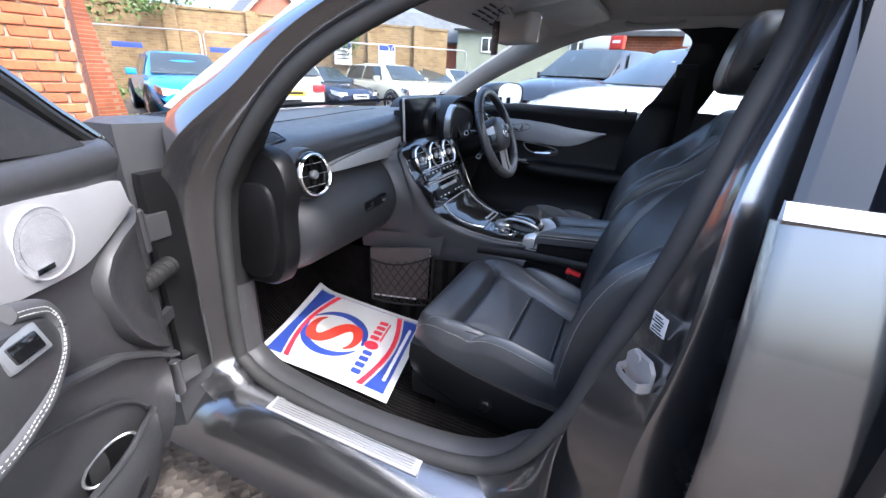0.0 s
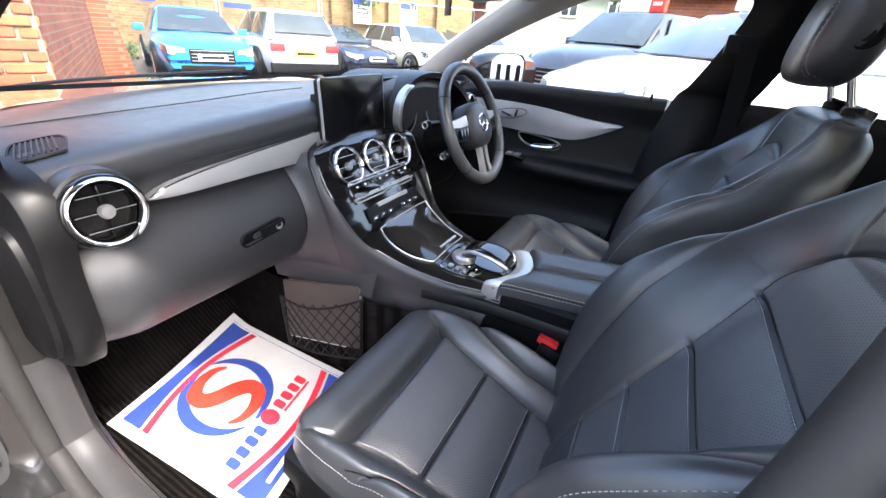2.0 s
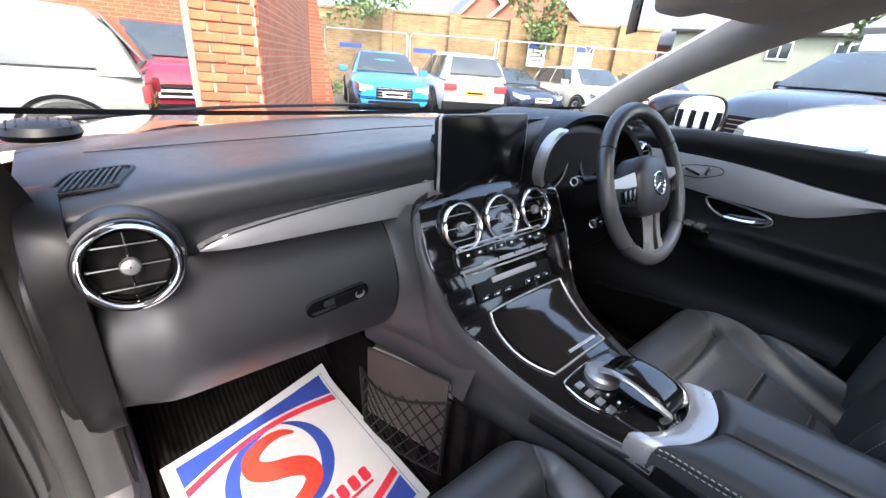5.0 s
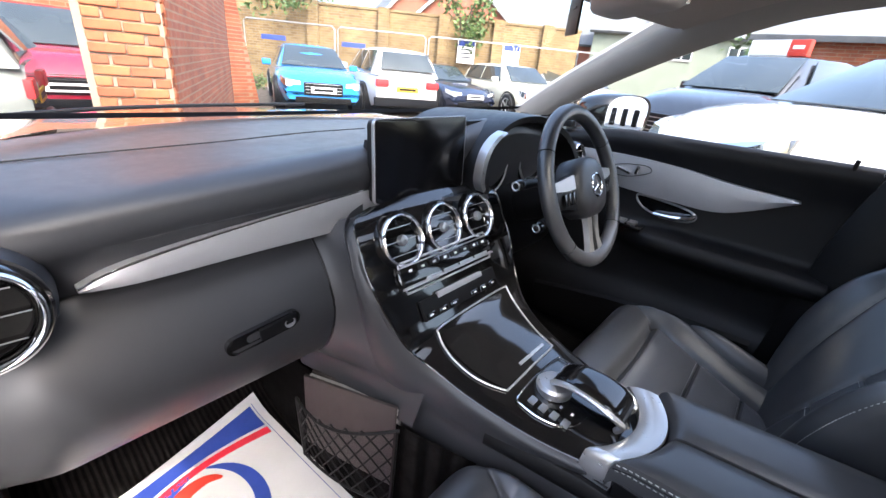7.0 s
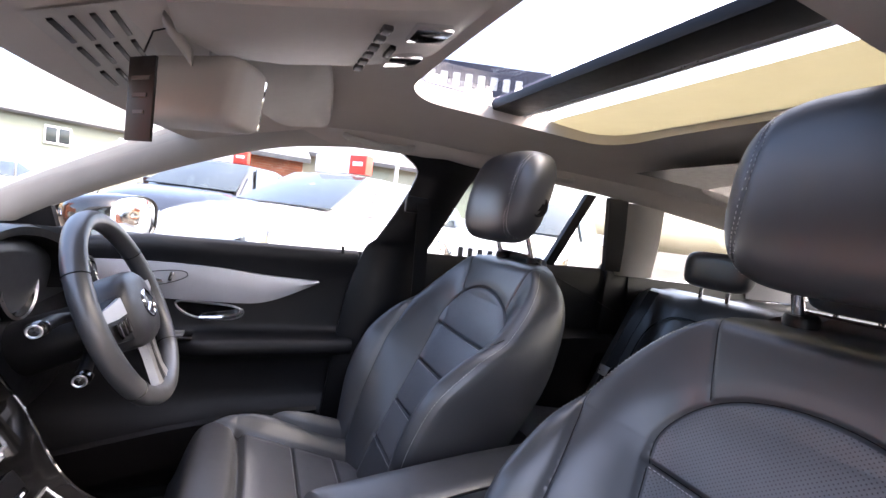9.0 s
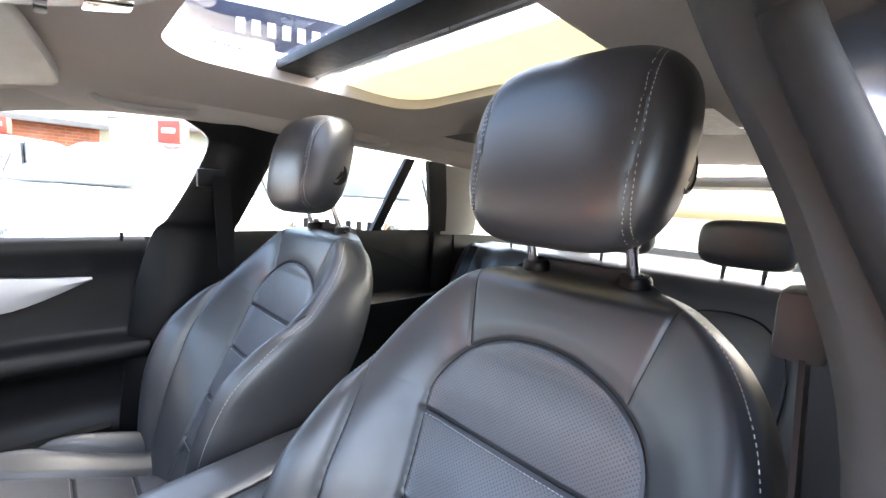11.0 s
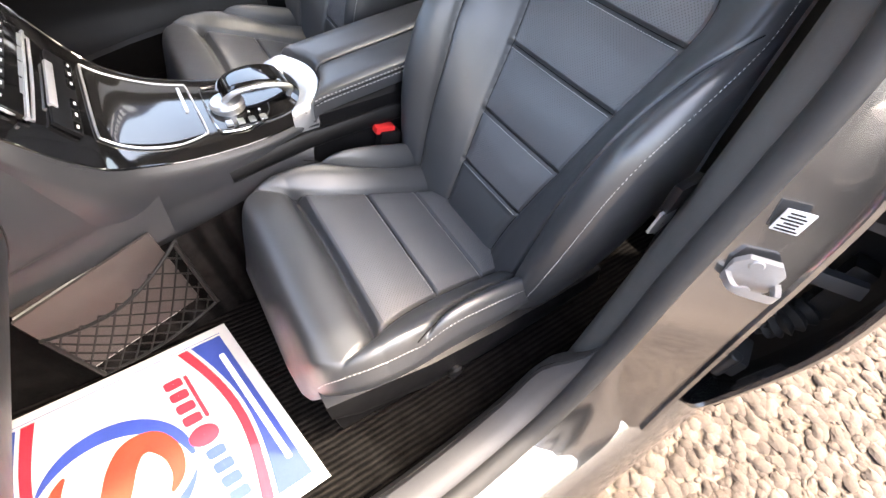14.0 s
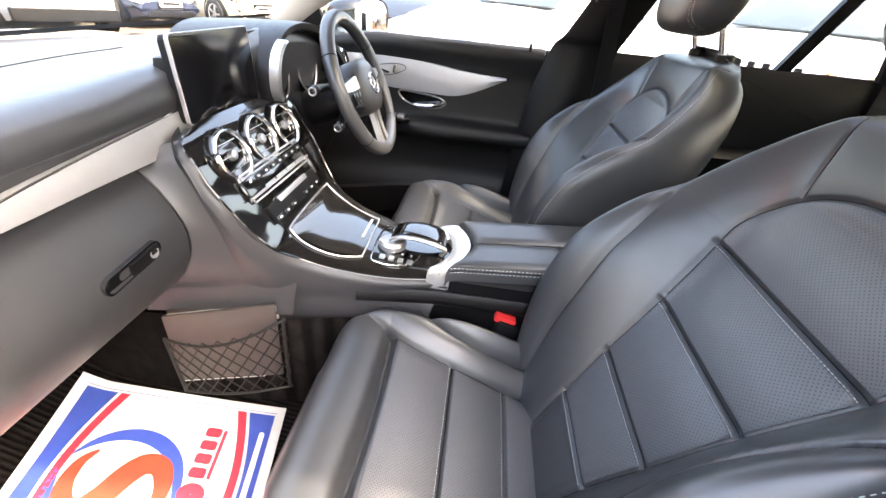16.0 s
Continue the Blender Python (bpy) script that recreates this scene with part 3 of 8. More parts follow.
part("roof_rail_trim", Geo().box((hc[0], 0.318, 1.489), (HOLE[1] - HOLE[0] + 0.01, 0.012, 0.012), 0.003), SATIN, body)
part("roof_blind", Geo().grid(lambda u, v: (HOLE[0] - 0.005 + (HOLE[1] - HOLE[0] + 0.01) * u, 0.005 + 0.235 * v, 1.490 - 0.004 * math.sin(math.pi * v)), 12, 8), BLIND, body, "pale yellow roller blind under the rear roof pane")


# pillars: strips between two edges in space
def strip(name, a, b, mat, inward, n=14, label="", thick=0.018, bow=0.012):
    pa, pb = spline(a, n), spline(b, n)
    inward = Vector(inward)
    rows = []
    for p, q in zip(pa, pb):
        rows.append([p, p + (q - p) * 0.15 + inward * bow, p + (q - p) * 0.5 + inward * bow * 1.6, p + (q - p) * 0.85 + inward * bow, q, q - inward * thick, p - inward * thick])
    return part(name, Geo().loft(rows), mat, body, label)


def mx(p, flip):
    return [(2 * MID - x, y, z) for x, y, z in p] if flip else p


APW = [(0.735, 1.55, 1.075), (0.70, 1.40, 1.175), (0.65, 1.18, 1.305), (0.605, 1.02, 1.395), (0.57, 0.95, 1.435)]
APD = [(0.775, 1.43, 1.075), (0.748, 1.30, 1.155), (0.712, 1.08, 1.262), (0.682, 0.88, 1.338), (0.668, 0.70, 1.372)]
for flip in (False, True):
    k = -1 if not flip else 1
    strip("a_pillar_trim", mx(APW, flip), mx(APD, flip), PALE, (k * 0.6, -0.5, -0.4), label="pale grey windscreen pillar trim")
    strip("roof_side_trim", mx([(0.57, 0.95, 1.435), (0.60, 0.70, 1.435), (0.60, 0.45, 1.435), (0.60, 0.0, 1.43), (0.60, -0.5, 1.42), (0.58, -1.2, 1.39)], flip),
          mx([(0.668, 0.72, 1.372), (0.662, 0.56, 1.38), (0.66, 0.40, 1.382), (0.665, 0.0, 1.378), (0.665, -0.45, 1.36), (0.66, -1.2, 1.30)], flip), HEADLINER, (k * 0.5, 0, -0.8))
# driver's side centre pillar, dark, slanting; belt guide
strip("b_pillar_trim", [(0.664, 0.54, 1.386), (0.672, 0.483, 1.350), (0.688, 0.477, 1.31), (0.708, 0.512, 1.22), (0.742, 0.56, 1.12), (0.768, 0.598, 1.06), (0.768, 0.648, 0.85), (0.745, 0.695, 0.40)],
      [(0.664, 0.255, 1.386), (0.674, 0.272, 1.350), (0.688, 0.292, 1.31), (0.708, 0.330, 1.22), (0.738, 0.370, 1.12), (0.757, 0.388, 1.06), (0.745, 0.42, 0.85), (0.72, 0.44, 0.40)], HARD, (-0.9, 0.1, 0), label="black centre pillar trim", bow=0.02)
part("belt_guide", Geo().box((0.665, 0.47, 1.235), (0.02, 0.075, 0.05), 0.008), HARD, body)
part("driver_belt", Geo().loft([[(x - 0.003, y - 0.022, z), (x - 0.003, y + 0.022, z), (x, y + 0.022, z), (x, y - 0.022, z)] for x, y, z in ((0.655, 0.45, 1.24), (0.675, 0.43, 1.0), (0.68, 0.42, 0.7), (0.685, 0.41, 0.42))]), HARD, body, "black seat belt webbing")
for nm, a, b in (("rear_door_divider", (0.745, -0.12, 1.08), (0.692, -0.235, 1.365)), ("rear_quarter_post", (0.745, -0.46, 1.075), (0.675, -0.36, 1.365))):
    w = 0.022 if nm == "rear_door_divider" else 0.05
    part(nm, Geo().loft([[(p[0], p[1] - w, p[2]), (p[0] - 0.02, p[1] - w, p[2]), (p[0] - 0.02, p[1] + w, p[2]), (p[0], p[1] + w, p[2])] for p in (a, b)]), HARD, body)
strip("c_pillar_trim", [(0.668, -0.38, 1.36), (0.705, -0.44, 1.20), (0.738, -0.48, 1.06)], [(0.655, -0.62, 1.35), (0.69, -0.66, 1.20), (0.72, -0.68, 1.06)], PALE, (-0.9, 0.2, 0), label="pale grey rear pillar trim")
strip("d_pillar_trim", [(0.62, -1.25, 1.32), (0.66, -1.30, 1.15), (0.69, -1.34, 1.0)], [(0.50, -1.50, 1.32), (0.55, -1.58, 1.15), (0.60, -1.64, 1.0)], PALE, (-0.7, 0.6, 0))
strip("rear_quarter_trim", [(0.735, -0.56, 1.06), (0.72, -0.9, 1.05), (0.69, -1.5, 1.04)], [(0.74, -0.56, 0.4), (0.73, -0.9, 0.4), (0.70, -1.5, 0.4)], HARD, (-1, 0, 0))
strip("rear_quarter_trim", mx([(0.735, -0.56, 1.06), (0.72, -0.9, 1.05), (0.69, -1.5, 1.04)], True), mx([(0.74, -0.56, 0.4), (0.73, -0.9, 0.4), (0.70, -1.5, 0.4)], True), HARD, (1, 0, 0))
strip("c_pillar_trim", mx([(0.665, -0.42, 1.36), (0.70, -0.50, 1.20), (0.735, -0.54, 1.06)], True), mx([(0.655, -0.62, 1.35), (0.69, -0.66, 1.20), (0.72, -0.68, 1.06)], True), PALE, (0.9, 0.2, 0))
strip("d_pillar_trim", mx([(0.62, -1.25, 1.32), (0.66, -1.30, 1.15), (0.69, -1.34, 1.0)], True), mx([(0.50, -1.50, 1.32), (0.55, -1.58, 1.15), (0.60, -1.64, 1.0)], True), PALE, (0.7, 0.6, 0))
part("tailgate_trim", Geo().box((MID, -1.62, 0.72), (1.30, 0.05, 0.62), 0.02), PALE, body)
part("tailgate_header", Geo().box((MID, -1.40, 1.36), (1.10, 0.25, 0.05), 0.02), PALE, body)
pane = part("tailgate_glass", Geo().plate([(-0.60, -1.62, 1.03), (0.64, -1.62, 1.03), (0.54, -1.45, 1.34), (-0.50, -1.45, 1.34)], 0.004), GLASS, body)
pane.visible_shadow = False
part("load_cover", Geo().box((MID, -1.15, 0.985), (1.30, 0.85, 0.012), 0.004), HARD, body, "black load compartment cover")
# passenger side centre pillar: painted jamb towards the open door, dark trim inside
rows = []
for z, xi, yi, xo, yo in ((0.38, -0.730, 0.68, -0.822, 0.55), (0.48, -0.718, 0.63, -0.810, 0.515), (0.62, -0.709, 0.575, -0.797, 0.476), (0.78, -0.698, 0.515, -0.784, 0.452), (0.90, -0.688, 0.485, -0.768, 0.44), (1.05, -0.674, 0.450, -0.728, 0.43), (1.18, -0.632, 0.430, -0.684, 0.415), (1.26, -0.600, 0.424, -0.654, 0.41), (1.33, -0.567, 0.424, -0.625, 0.40), (1.40, -0.545, 0.43, -0.60, 0.40)):
    dx, dy = xo - xi, yo - yi
    rows.append([(xi, yi, z), (xi + dx * 0.25, yi + dy * 0.25 - 0.006, z), (xi + dx * 0.5, yi + dy * 0.5 - 0.009, z), (xi + dx * 0.85, yi + dy * 0.85 - 0.006, z), (xo + 0.006, yo + 0.001, z), (xo, yo + 0.003, z), (xo - 0.005, yo - 0.002, z), (xo - 0.004, yo - 0.012, z), (xo + 0.008, yo - 0.06, z), (xo + 0.03, yo - 0.16, z), (xi + 0.03, yi - 0.12, z)])
part("b_pillar", Geo().loft(smooth_rows([[pillar_in(p) for p in r] for r in rows])), PAINT, body, "grey painted centre pillar")
rows = []
for z, x, y in ((0.40, -0.71, 0.66), (0.55, -0.70, 0.60), (0.78, -0.682, 0.515), (1.05, -0.660, 0.447), (1.18, -0.626, 0.432), (1.26, -0.595, 0.424), (1.33, -0.561, 0.424), (1.40, -0.53, 0.43)):
    rows.append([(x, y, z), (x + 0.022, y - 0.002, z), (x + 0.044, y - 0.010, z), (x + 0.058, y - 0.03, z), (x + 0.055, y - 0.15, z), (x + 0.01, y - 0.17, z), (x - 0.02, y - 0.05, z)])
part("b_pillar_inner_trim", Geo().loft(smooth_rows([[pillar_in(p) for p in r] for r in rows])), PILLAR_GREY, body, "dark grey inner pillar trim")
JM = Euler((0, 0, 0.63)).to_matrix()
ST0 = pillar_in((-0.743, 0.487, 0.745)) + JM @ Vector((0, 0.003, 0))
octo = [ST0 + JM @ Vector((0.028 * cx, 0, 0.030 * cz)) for cx, cz in ((-1, -0.55), (-0.6, -1), (0.6, -1), (1, -0.55), (1, 0.55), (0.6, 1), (-0.6, 1), (-1, 0.55))]
st = part("striker_plate", Geo().plate(octo, 0.008, 0.002), ZINC, body, "zinc door striker with hoop")
bridge = spline([(-0.029, 0.002, 0), (-0.028, 0.016, 0), (-0.022, 0.024, 0), (0.010, 0.025, 0), (0.021, 0.020, 0), (0.026, 0.002, 0)], 5)
part("hoop", Geo().loft([[ST0 + JM @ (q + Vector((0.0028 * sx, 0.0, sz))) for sx, sz in ((-1, -0.012), (1, -0.010), (1, 0.000), (-1, 0.002))] for q in bridge]), ZINC, st)
for x, z in ((0.006, 0.021), (-0.004, -0.024)):
    part("screw", Geo().cyl(ST0 + JM @ Vector((x, 0.0, z)), ST0 + JM @ Vector((x, 0.0055, z)), 0.0085, n=16, bev=0.0015), ZINC, st)
SK0 = pillar_in((-0.731, 0.478, 0.830)) + JM @ Vector((0, 0.001, 0))
st = part("tyre_pressure_sticker", Geo().box(SK0, (0.028, 0.002, 0.031), 0, JM), PAPER, body, "white pressure sticker with black bars", smooth=False)
for k in range(6):
    part("bar", Geo().box(SK0 + JM @ Vector((0.002 * (k % 2), 0.0016, -0.012 + 0.0047 * k)), (0.022 - 0.004 * (k % 3), 0.001, 0.0016), 0, JM), HARD, st, smooth=False)
g = Geo()
g.box((-0.582, 0.36, 1.13), (0.035, 0.07, 0.055), 0.010)
part("belt_height_adjuster", g, DARKGREY, body, "dark grey belt guide on the centre pillar")
webbing = Geo().loft([[(x - 0.002, y - 0.023, z), (x - 0.002, y + 0.023, z), (x + 0.002, y + 0.023, z), (x + 0.002, y - 0.023, z)] for x, y, z in ((-0.585, 0.37, 1.11), (-0.605, 0.44, 0.86), (-0.628, 0.50, 0.80), (-0.63, 0.48, 0.60), (-0.64, 0.44, 0.40))])
belt = part("passenger_belt", webbing, HARD, body, "black seat belt hanging by the seat")
part("tongue", Geo().plate([(-0.63, 0.52, 0.80), (-0.63, 0.555, 0.795), (-0.63, 0.56, 0.76), (-0.63, 0.535, 0.745), (-0.63, 0.515, 0.76)], 0.004, 0.001), SATIN, belt, "chromed belt tongue")
part("tongue_grip", Geo().box((-0.628, 0.525, 0.815), (0.014, 0.05, 0.045), 0.006), HARD, belt)
# rear passenger-side door, closed, with the hinge gap behind the painted pillar
rows = []
for z, x in ((0.29, -0.828), (0.34, -0.842), (0.42, -0.852), (0.55, -0.864), (0.68, -0.870), (0.78, -0.862), (0.88, -0.842), (0.97, -0.820), (1.05, -0.800)):
    y = 0.450 - 0.06 * smoothstep(0.42, 0.29, z)
    rows.append([(x + 0.013, y - 0.12, z), (x + 0.013, y - 0.01, z), (x + 0.010, y, z), (x + 0.004, y + 0.004, z), (x, y, z), (x - 0.003, y - 0.02, z), (x - 0.012, y - 0.35, z), (x, y - 0.97, z), (x + 0.07, y - 1.0, z)])
rd = part("rear_door", Geo().loft(smooth_rows(rows)), PAINT, body, "closed grey metallic rear door")
# added black panel: the depth of the gap is shaded by its colour
part("hinge_gap", Geo().box((-0.80, 0.315, 0.66), (0.16, 0.02, 0.76), 0.004), HARD, body, "black panel standing in for the shade in the hinge gap")
for z, w in ((0.865, 0.05), (0.50, 0.05)):
    hg = part("rear_hinge", Geo().box((-0.797, 0.385, z), (0.070, 0.06, w), 0.008, Euler((0, 0, 0.4)).to_matrix()), DARKGREY, body, "dark grey rear door hinge")
    part("hinge_pin", Geo().cyl((-0.817, 0.405, z - 0.035), (-0.817, 0.405, z + 0.035), 0.010, n=14, bev=0.002), DARKGREY, hg)
    part("hinge_bolt", Geo().cyl((-0.780, 0.405, z), (-0.784, 0.425, z), 0.013, n=6, bev=0.002), HARD, hg)
part("check_arm", Geo().box((-0.800, 0.385, 0.735), (0.08, 0.02, 0.022), 0.004, Euler((0.2, 0.2, 0.3)).to_matrix()), DARKGREY, body, "grey door check arm")
part("gap_gaiter", Geo().tube(spline([(-0.765, 0.36, 0.66), (-0.783, 0.405, 0.655), (-0.798, 0.412, 0.635), (-0.812, 0.405, 0.655), (-0.822, 0.36, 0.68)], 14), lambda k: 0.019 + 0.004 * math.sin(k * 2 * math.pi * 14), 14), RUBBER, body, "ribbed black rubber cable gaiter")
part("gap_bracket", Geo().box((-0.818, 0.355, 0.70), (0.03, 0.05, 0.12), 0.008, Euler((0.2, 0, 0.2)).to_matrix()), HARD, body)
part("chrome_strip", Geo().loft([[(-0.803, y, 1.048), (-0.809, y, 1.054), (-0.801, y, 1.072), (-0.793, y, 1.072), (-0.793, y, 1.048)] for y in (0.446, 0.2, -0.2, -0.5)]), CHROME, rd, "chrome waist strip")
rows = []
for z, x, y in ((0.99, -0.80, 0.425), (1.07, -0.775, 0.425), (1.20, -0.728, 0.415), (1.32, -0.675, 0.405), (1.40, -0.637, 0.395)):
    rows.append([(x + 0.03, y, z), (x - 0.008, y, z), (x - 0.012, y - 0.05, z), (x + 0.02, y - 0.06, z)])
part("window_frame", Geo().loft(rows), GLOSS, rd, "gloss black window frame")
part("window_glass", Geo().plate([(-0.79, 0.36, 1.06), (-0.79, -0.45, 1.06), (-0.665, -0.35, 1.375), (-0.645, 0.35, 1.395)], 0.004), TINTED, rd, "dark tinted rear window")
part("rear_shut_trim", Geo().box((0.765, -0.56, 0.72), (0.05, 0.24, 0.76), 0.012), HARD, body)
part("roof_side_outer", Geo().loft([[(-0.615, y, z), (-0.655, y, z - 0.025), (-0.675, y, z - 0.055), (-0.64, y, z - 0.07), (-0.60, y, z - 0.03)] for y, z in ((0.78, 1.40), (0.65, 1.42), (0.5, 1.435), (0.0, 1.44), (-0.6, 1.42), (-1.3, 1.38))]), PAINT, body)
part("roof_side_outer", Geo().loft([[(2 * MID + 0.64, y, z + 0.025), (2 * MID + 0.685, y, z), (2 * MID + 0.705, y, z - 0.025), (2 * MID + 0.675, y, z - 0.035), (2 * MID + 0.63, y, z)] for y, z in ((0.78, 1.40), (0.65, 1.42), (0.5, 1.435), (0.0, 1.44), (-0.6, 1.42), (-1.3, 1.38))]), PAINT, body)

# outer rear body and wheels
for sx in (-1, 1):
    part("rear_quarter", Geo().loft([[(MID + sx * (0.885 - tuck), y, 0.95), (MID + sx * (0.905 - tuck), y, 0.70), (MID + sx * (0.895 - tuck), y, 0.42), (MID + sx * (0.84 - tuck), y, 0.26), (MID + sx * (0.76 - tuck), y, 0.30), (MID + sx * (0.77 - tuck), y, 1.02), (MID + sx * (0.82 - tuck), y, 1.045)] for y, tuck in ((-0.56, 0.0), (-1.0, 0.0), (-1.4, 0.02), (-1.66, 0.07), (-1.72, 0.14))]), PAINT, body, "grey metallic rear quarter")
    part("quarter_glass", Geo().plate([(MID + sx * 0.79, -0.66, 1.05), (MID + sx * 0.77, -1.40, 1.05), (MID + sx * 0.65, -1.20, 1.36), (MID + sx * 0.67, -0.62, 1.37)], 0.004), GLASS, body).visible_shadow = False
    for y in (-1.12, 2.05):
        wl = part("wheel", Geo().turned((MID + sx * 0.79, y, 0.325), (sx, 0, 0), [(0.20, -0.12), (0.30, -0.12), (0.325, -0.09), (0.325, 0.08), (0.30, 0.105), (0.235, 0.10), (0.225, 0.07), (0.001, 0.06)], 36), TYRE, body, "black road wheel")
        part("rim", Geo().turned((MID + sx * 0.79, y, 0.325), (sx, 0, 0), [(0.236, 0.101), (0.222, 0.104), (0.205, 0.085)], 36), SATIN, wl)
        for k in range(5):
            a = 2 * math.pi * k / 5
            part("spoke", Geo().tube([(MID + sx * 0.875, y + 0.03 * math.cos(a), 0.325 + 0.03 * math.sin(a)), (MID + sx * 0.885, y + 0.215 * math.cos(a), 0.325 + 0.215 * math.sin(a))], 0.020, 6), SATIN, wl)
part("tailgate_skin", Geo().loft([[(MID - w, y, z), (MID, y - 0.04, z), (MID + w, y, z), (MID + w, y + 0.05, z), (MID - w, y + 0.05, z)] for z, w, y in ((0.45, 0.74, -1.73), (0.75, 0.76, -1.74), (1.0, 0.72, -1.70))]), PAINT, body, "grey metallic tailgate")
part("rear_bumper", Geo().box((MID, -1.72, 0.38), (1.62, 0.16, 0.26), 0.05, seg=3), PAINT, body)


# ---- dashboard ----
dash = thing("dashboard", "black soft-touch dashboard with a brushed aluminium strip", "dashboard", (MID, 1.45, 0.66))


def brow_z(x):
    return lerp_table(x, [(-0.70, 0.995), (-0.62, 1.012), (-0.45, 1.024), (-0.27, 1.033), (-0.10, 1.046), (0.08, 1.052), (0.20, 1.075), (0.36, 1.088), (0.55, 1.06), (0.66, 1.02), (0.76, 1.0)])


def dash_prof(x):
    zb = brow_z(x)
    w = (x - MID) / 0.74
    yb = 1.295 + 0.045 * max(0, abs(w) - 0.75) / 0.25 * 0.3
    ye = 1.86 - 0.31 * w * w
    return [(ye, 1.022), (ye - 0.06, 1.028), (1.52, 1.034 + 0.25 * (zb - 1.03)), (1.40, 0.55 * zb + 0.45 * 1.036), (1.345, zb + 0.003), (1.318, zb - 0.003), (1.303, zb - 0.014), (yb + 0.001, zb - 0.03), (yb + 0.001, zb - 0.045), (1.302, 0.978), (1.306, 0.952), (1.312, 0.925)]


rows = []
for i in range(61):
    x = -0.672 + 1.40 * i / 60
    p = spline([(x, y, z) for y, z in dash_prof(x)], 4)
    rows.append(p)
part("upper_pad", Geo().loft(rows, cap=False, closed=False), SOFT, dash, "black grained upper dash pad")
part("pad_seam", Geo().tube([(x, dash_prof(x)[3][0] + 0.10, dash_prof(x)[3][1] + 0.0055) for x in [-0.60 + 0.02 * i for i in range(33)]], 0.0012, 6), HARD, dash)
low = [(1.324, 0.93), (1.312, 0.918), (1.287, 0.89), (1.264, 0.85), (1.254, 0.81), (1.262, 0.765), (1.289, 0.718), (1.332, 0.688), (1.385, 0.676), (1.46, 0.676), (1.62, 0.70)]
rows = []
for i in range(25):
    x = -0.645 + 0.425 * i / 24
    e = smoothstep(-0.56, -0.645, x) if x < -0.56 else 0.0
    rows.append(spline([(x, y + 0.03 * e, z) for y, z in low], 4))
gb = part("glovebox_panel", Geo().loft(rows, cap=False, closed=False), SOFT, dash, "black glovebox lid")
HR = Euler((0.10, -0.10, 0)).to_matrix()
hc_ = Vector((-0.337, 1.2535, 0.824))
rec = [hc_ + HR @ Vector((x, 0, z)) for x, z in rounded(0.104, 0.028, 0.0135, 6)]
part("handle_recess", Geo().loft([[hc_ + (p - hc_) * k + Vector((0, o, 0)) for p in rec] for k, o in ((1.06, 0.004), (1.04, -0.003), (0.96, -0.0035), (0.93, 0.000), (0.5, 0.0))], cap=False), GLOSS, gb, "gloss black glovebox handle")
part("handle_flap", Geo().box(hc_ + HR @ Vector((0.020, -0.003, 0)), (0.056, 0.006, 0.021), 0.003, HR), HARD, gb)
part("lock", Geo().turned(hc_ + HR @ Vector((0.036, -0.0055, 0)), (0, -1, 0.1), [(0.0085, -0.002), (0.0085, 0.001), (0.0065, 0.0015), (0.006, 0.0), (0.001, 0.0)], 20), SATIN, gb)
rows = []
for i in range(30):
    x = 0.19 + 0.53 * i / 29
    rows.append(spline([(x, y, z) for y, z in [(1.324, 0.93), (1.31, 0.90), (1.30, 0.85), (1.305, 0.78), (1.33, 0.70), (1.38, 0.64), (1.48, 0.62), (1.62, 0.66)]], 3))
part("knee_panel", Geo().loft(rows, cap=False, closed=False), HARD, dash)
# aluminium strip, tapering to a tip
top = spline([(-0.511, 1.292, 0.938), (-0.48, 1.288, 0.951), (-0.42, 1.289, 0.961), (-0.33, 1.292, 0.970), (-0.22, 1.294, 0.979), (-0.10, 1.298, 0.987), (-0.05, 1.30, 0.99)], 6)
bot = spline([(-0.511, 1.292, 0.934), (-0.47, 1.284, 0.933), (-0.42, 1.284, 0.932), (-0.33, 1.287, 0.931), (-0.22, 1.290, 0.929), (-0.13, 1.294, 0.927), (-0.05, 1.30, 0.93)], 6)
part("trim_strip", Geo().loft([[a, a * 0.6 + b * 0.4 + Vector((0, -0.0025, 0)), b, b + Vector((0, 0.025, 0)), a + Vector((0, 0.025, 0))] for a, b in zip(top, bot)]), SILVER, dash, "brushed aluminium dash strip")
part("strip_edge", Geo().tube([p + Vector((0, -0.001, 0.0012)) for p in top], 0.0013, 6), CHROME, dash)
# side cheek and end panel by the door
cheek = [(1.27, 0.985), (1.255, 0.93), (1.27, 0.86), (1.275, 0.76), (1.31, 0.69), (1.38, 0.672), (1.44, 0.70), (1.46, 0.95), (1.40, 1.015), (1.31, 1.01)]
part("end_cheek", Geo().loft([[(x, 1.36 + (p.x - 1.36) * s, 0.85 + (p.y - 0.85) * s) for p in spline([(y, z, 0) for y, z in cheek], 4, True)] for x, s in ((-0.632, 1.0), (-0.66, 0.99), (-0.672, 0.94), (-0.676, 0.80))]), HARD, dash, "black dash end panel")
part("end_cover", Geo().loft([[(x, 1.37 + (p.x - 1.37) * s, 0.81 + (p.y - 0.81) * s) for p in spline([(1.30, 0.92, 0), (1.29, 0.80, 0), (1.33, 0.71, 0), (1.42, 0.72, 0), (1.43, 0.90, 0), (1.36, 0.935, 0)], 5, True)] for x, s in ((-0.672, 1.0), (-0.684, 0.97), (-0.688, 0.88))]), HARD, dash, "black fuse box cover")
part("kick_panel", Geo().box((-0.655, 1.53, 0.52), (0.02, 0.22, 0.36), 0.008), HARD, dash)


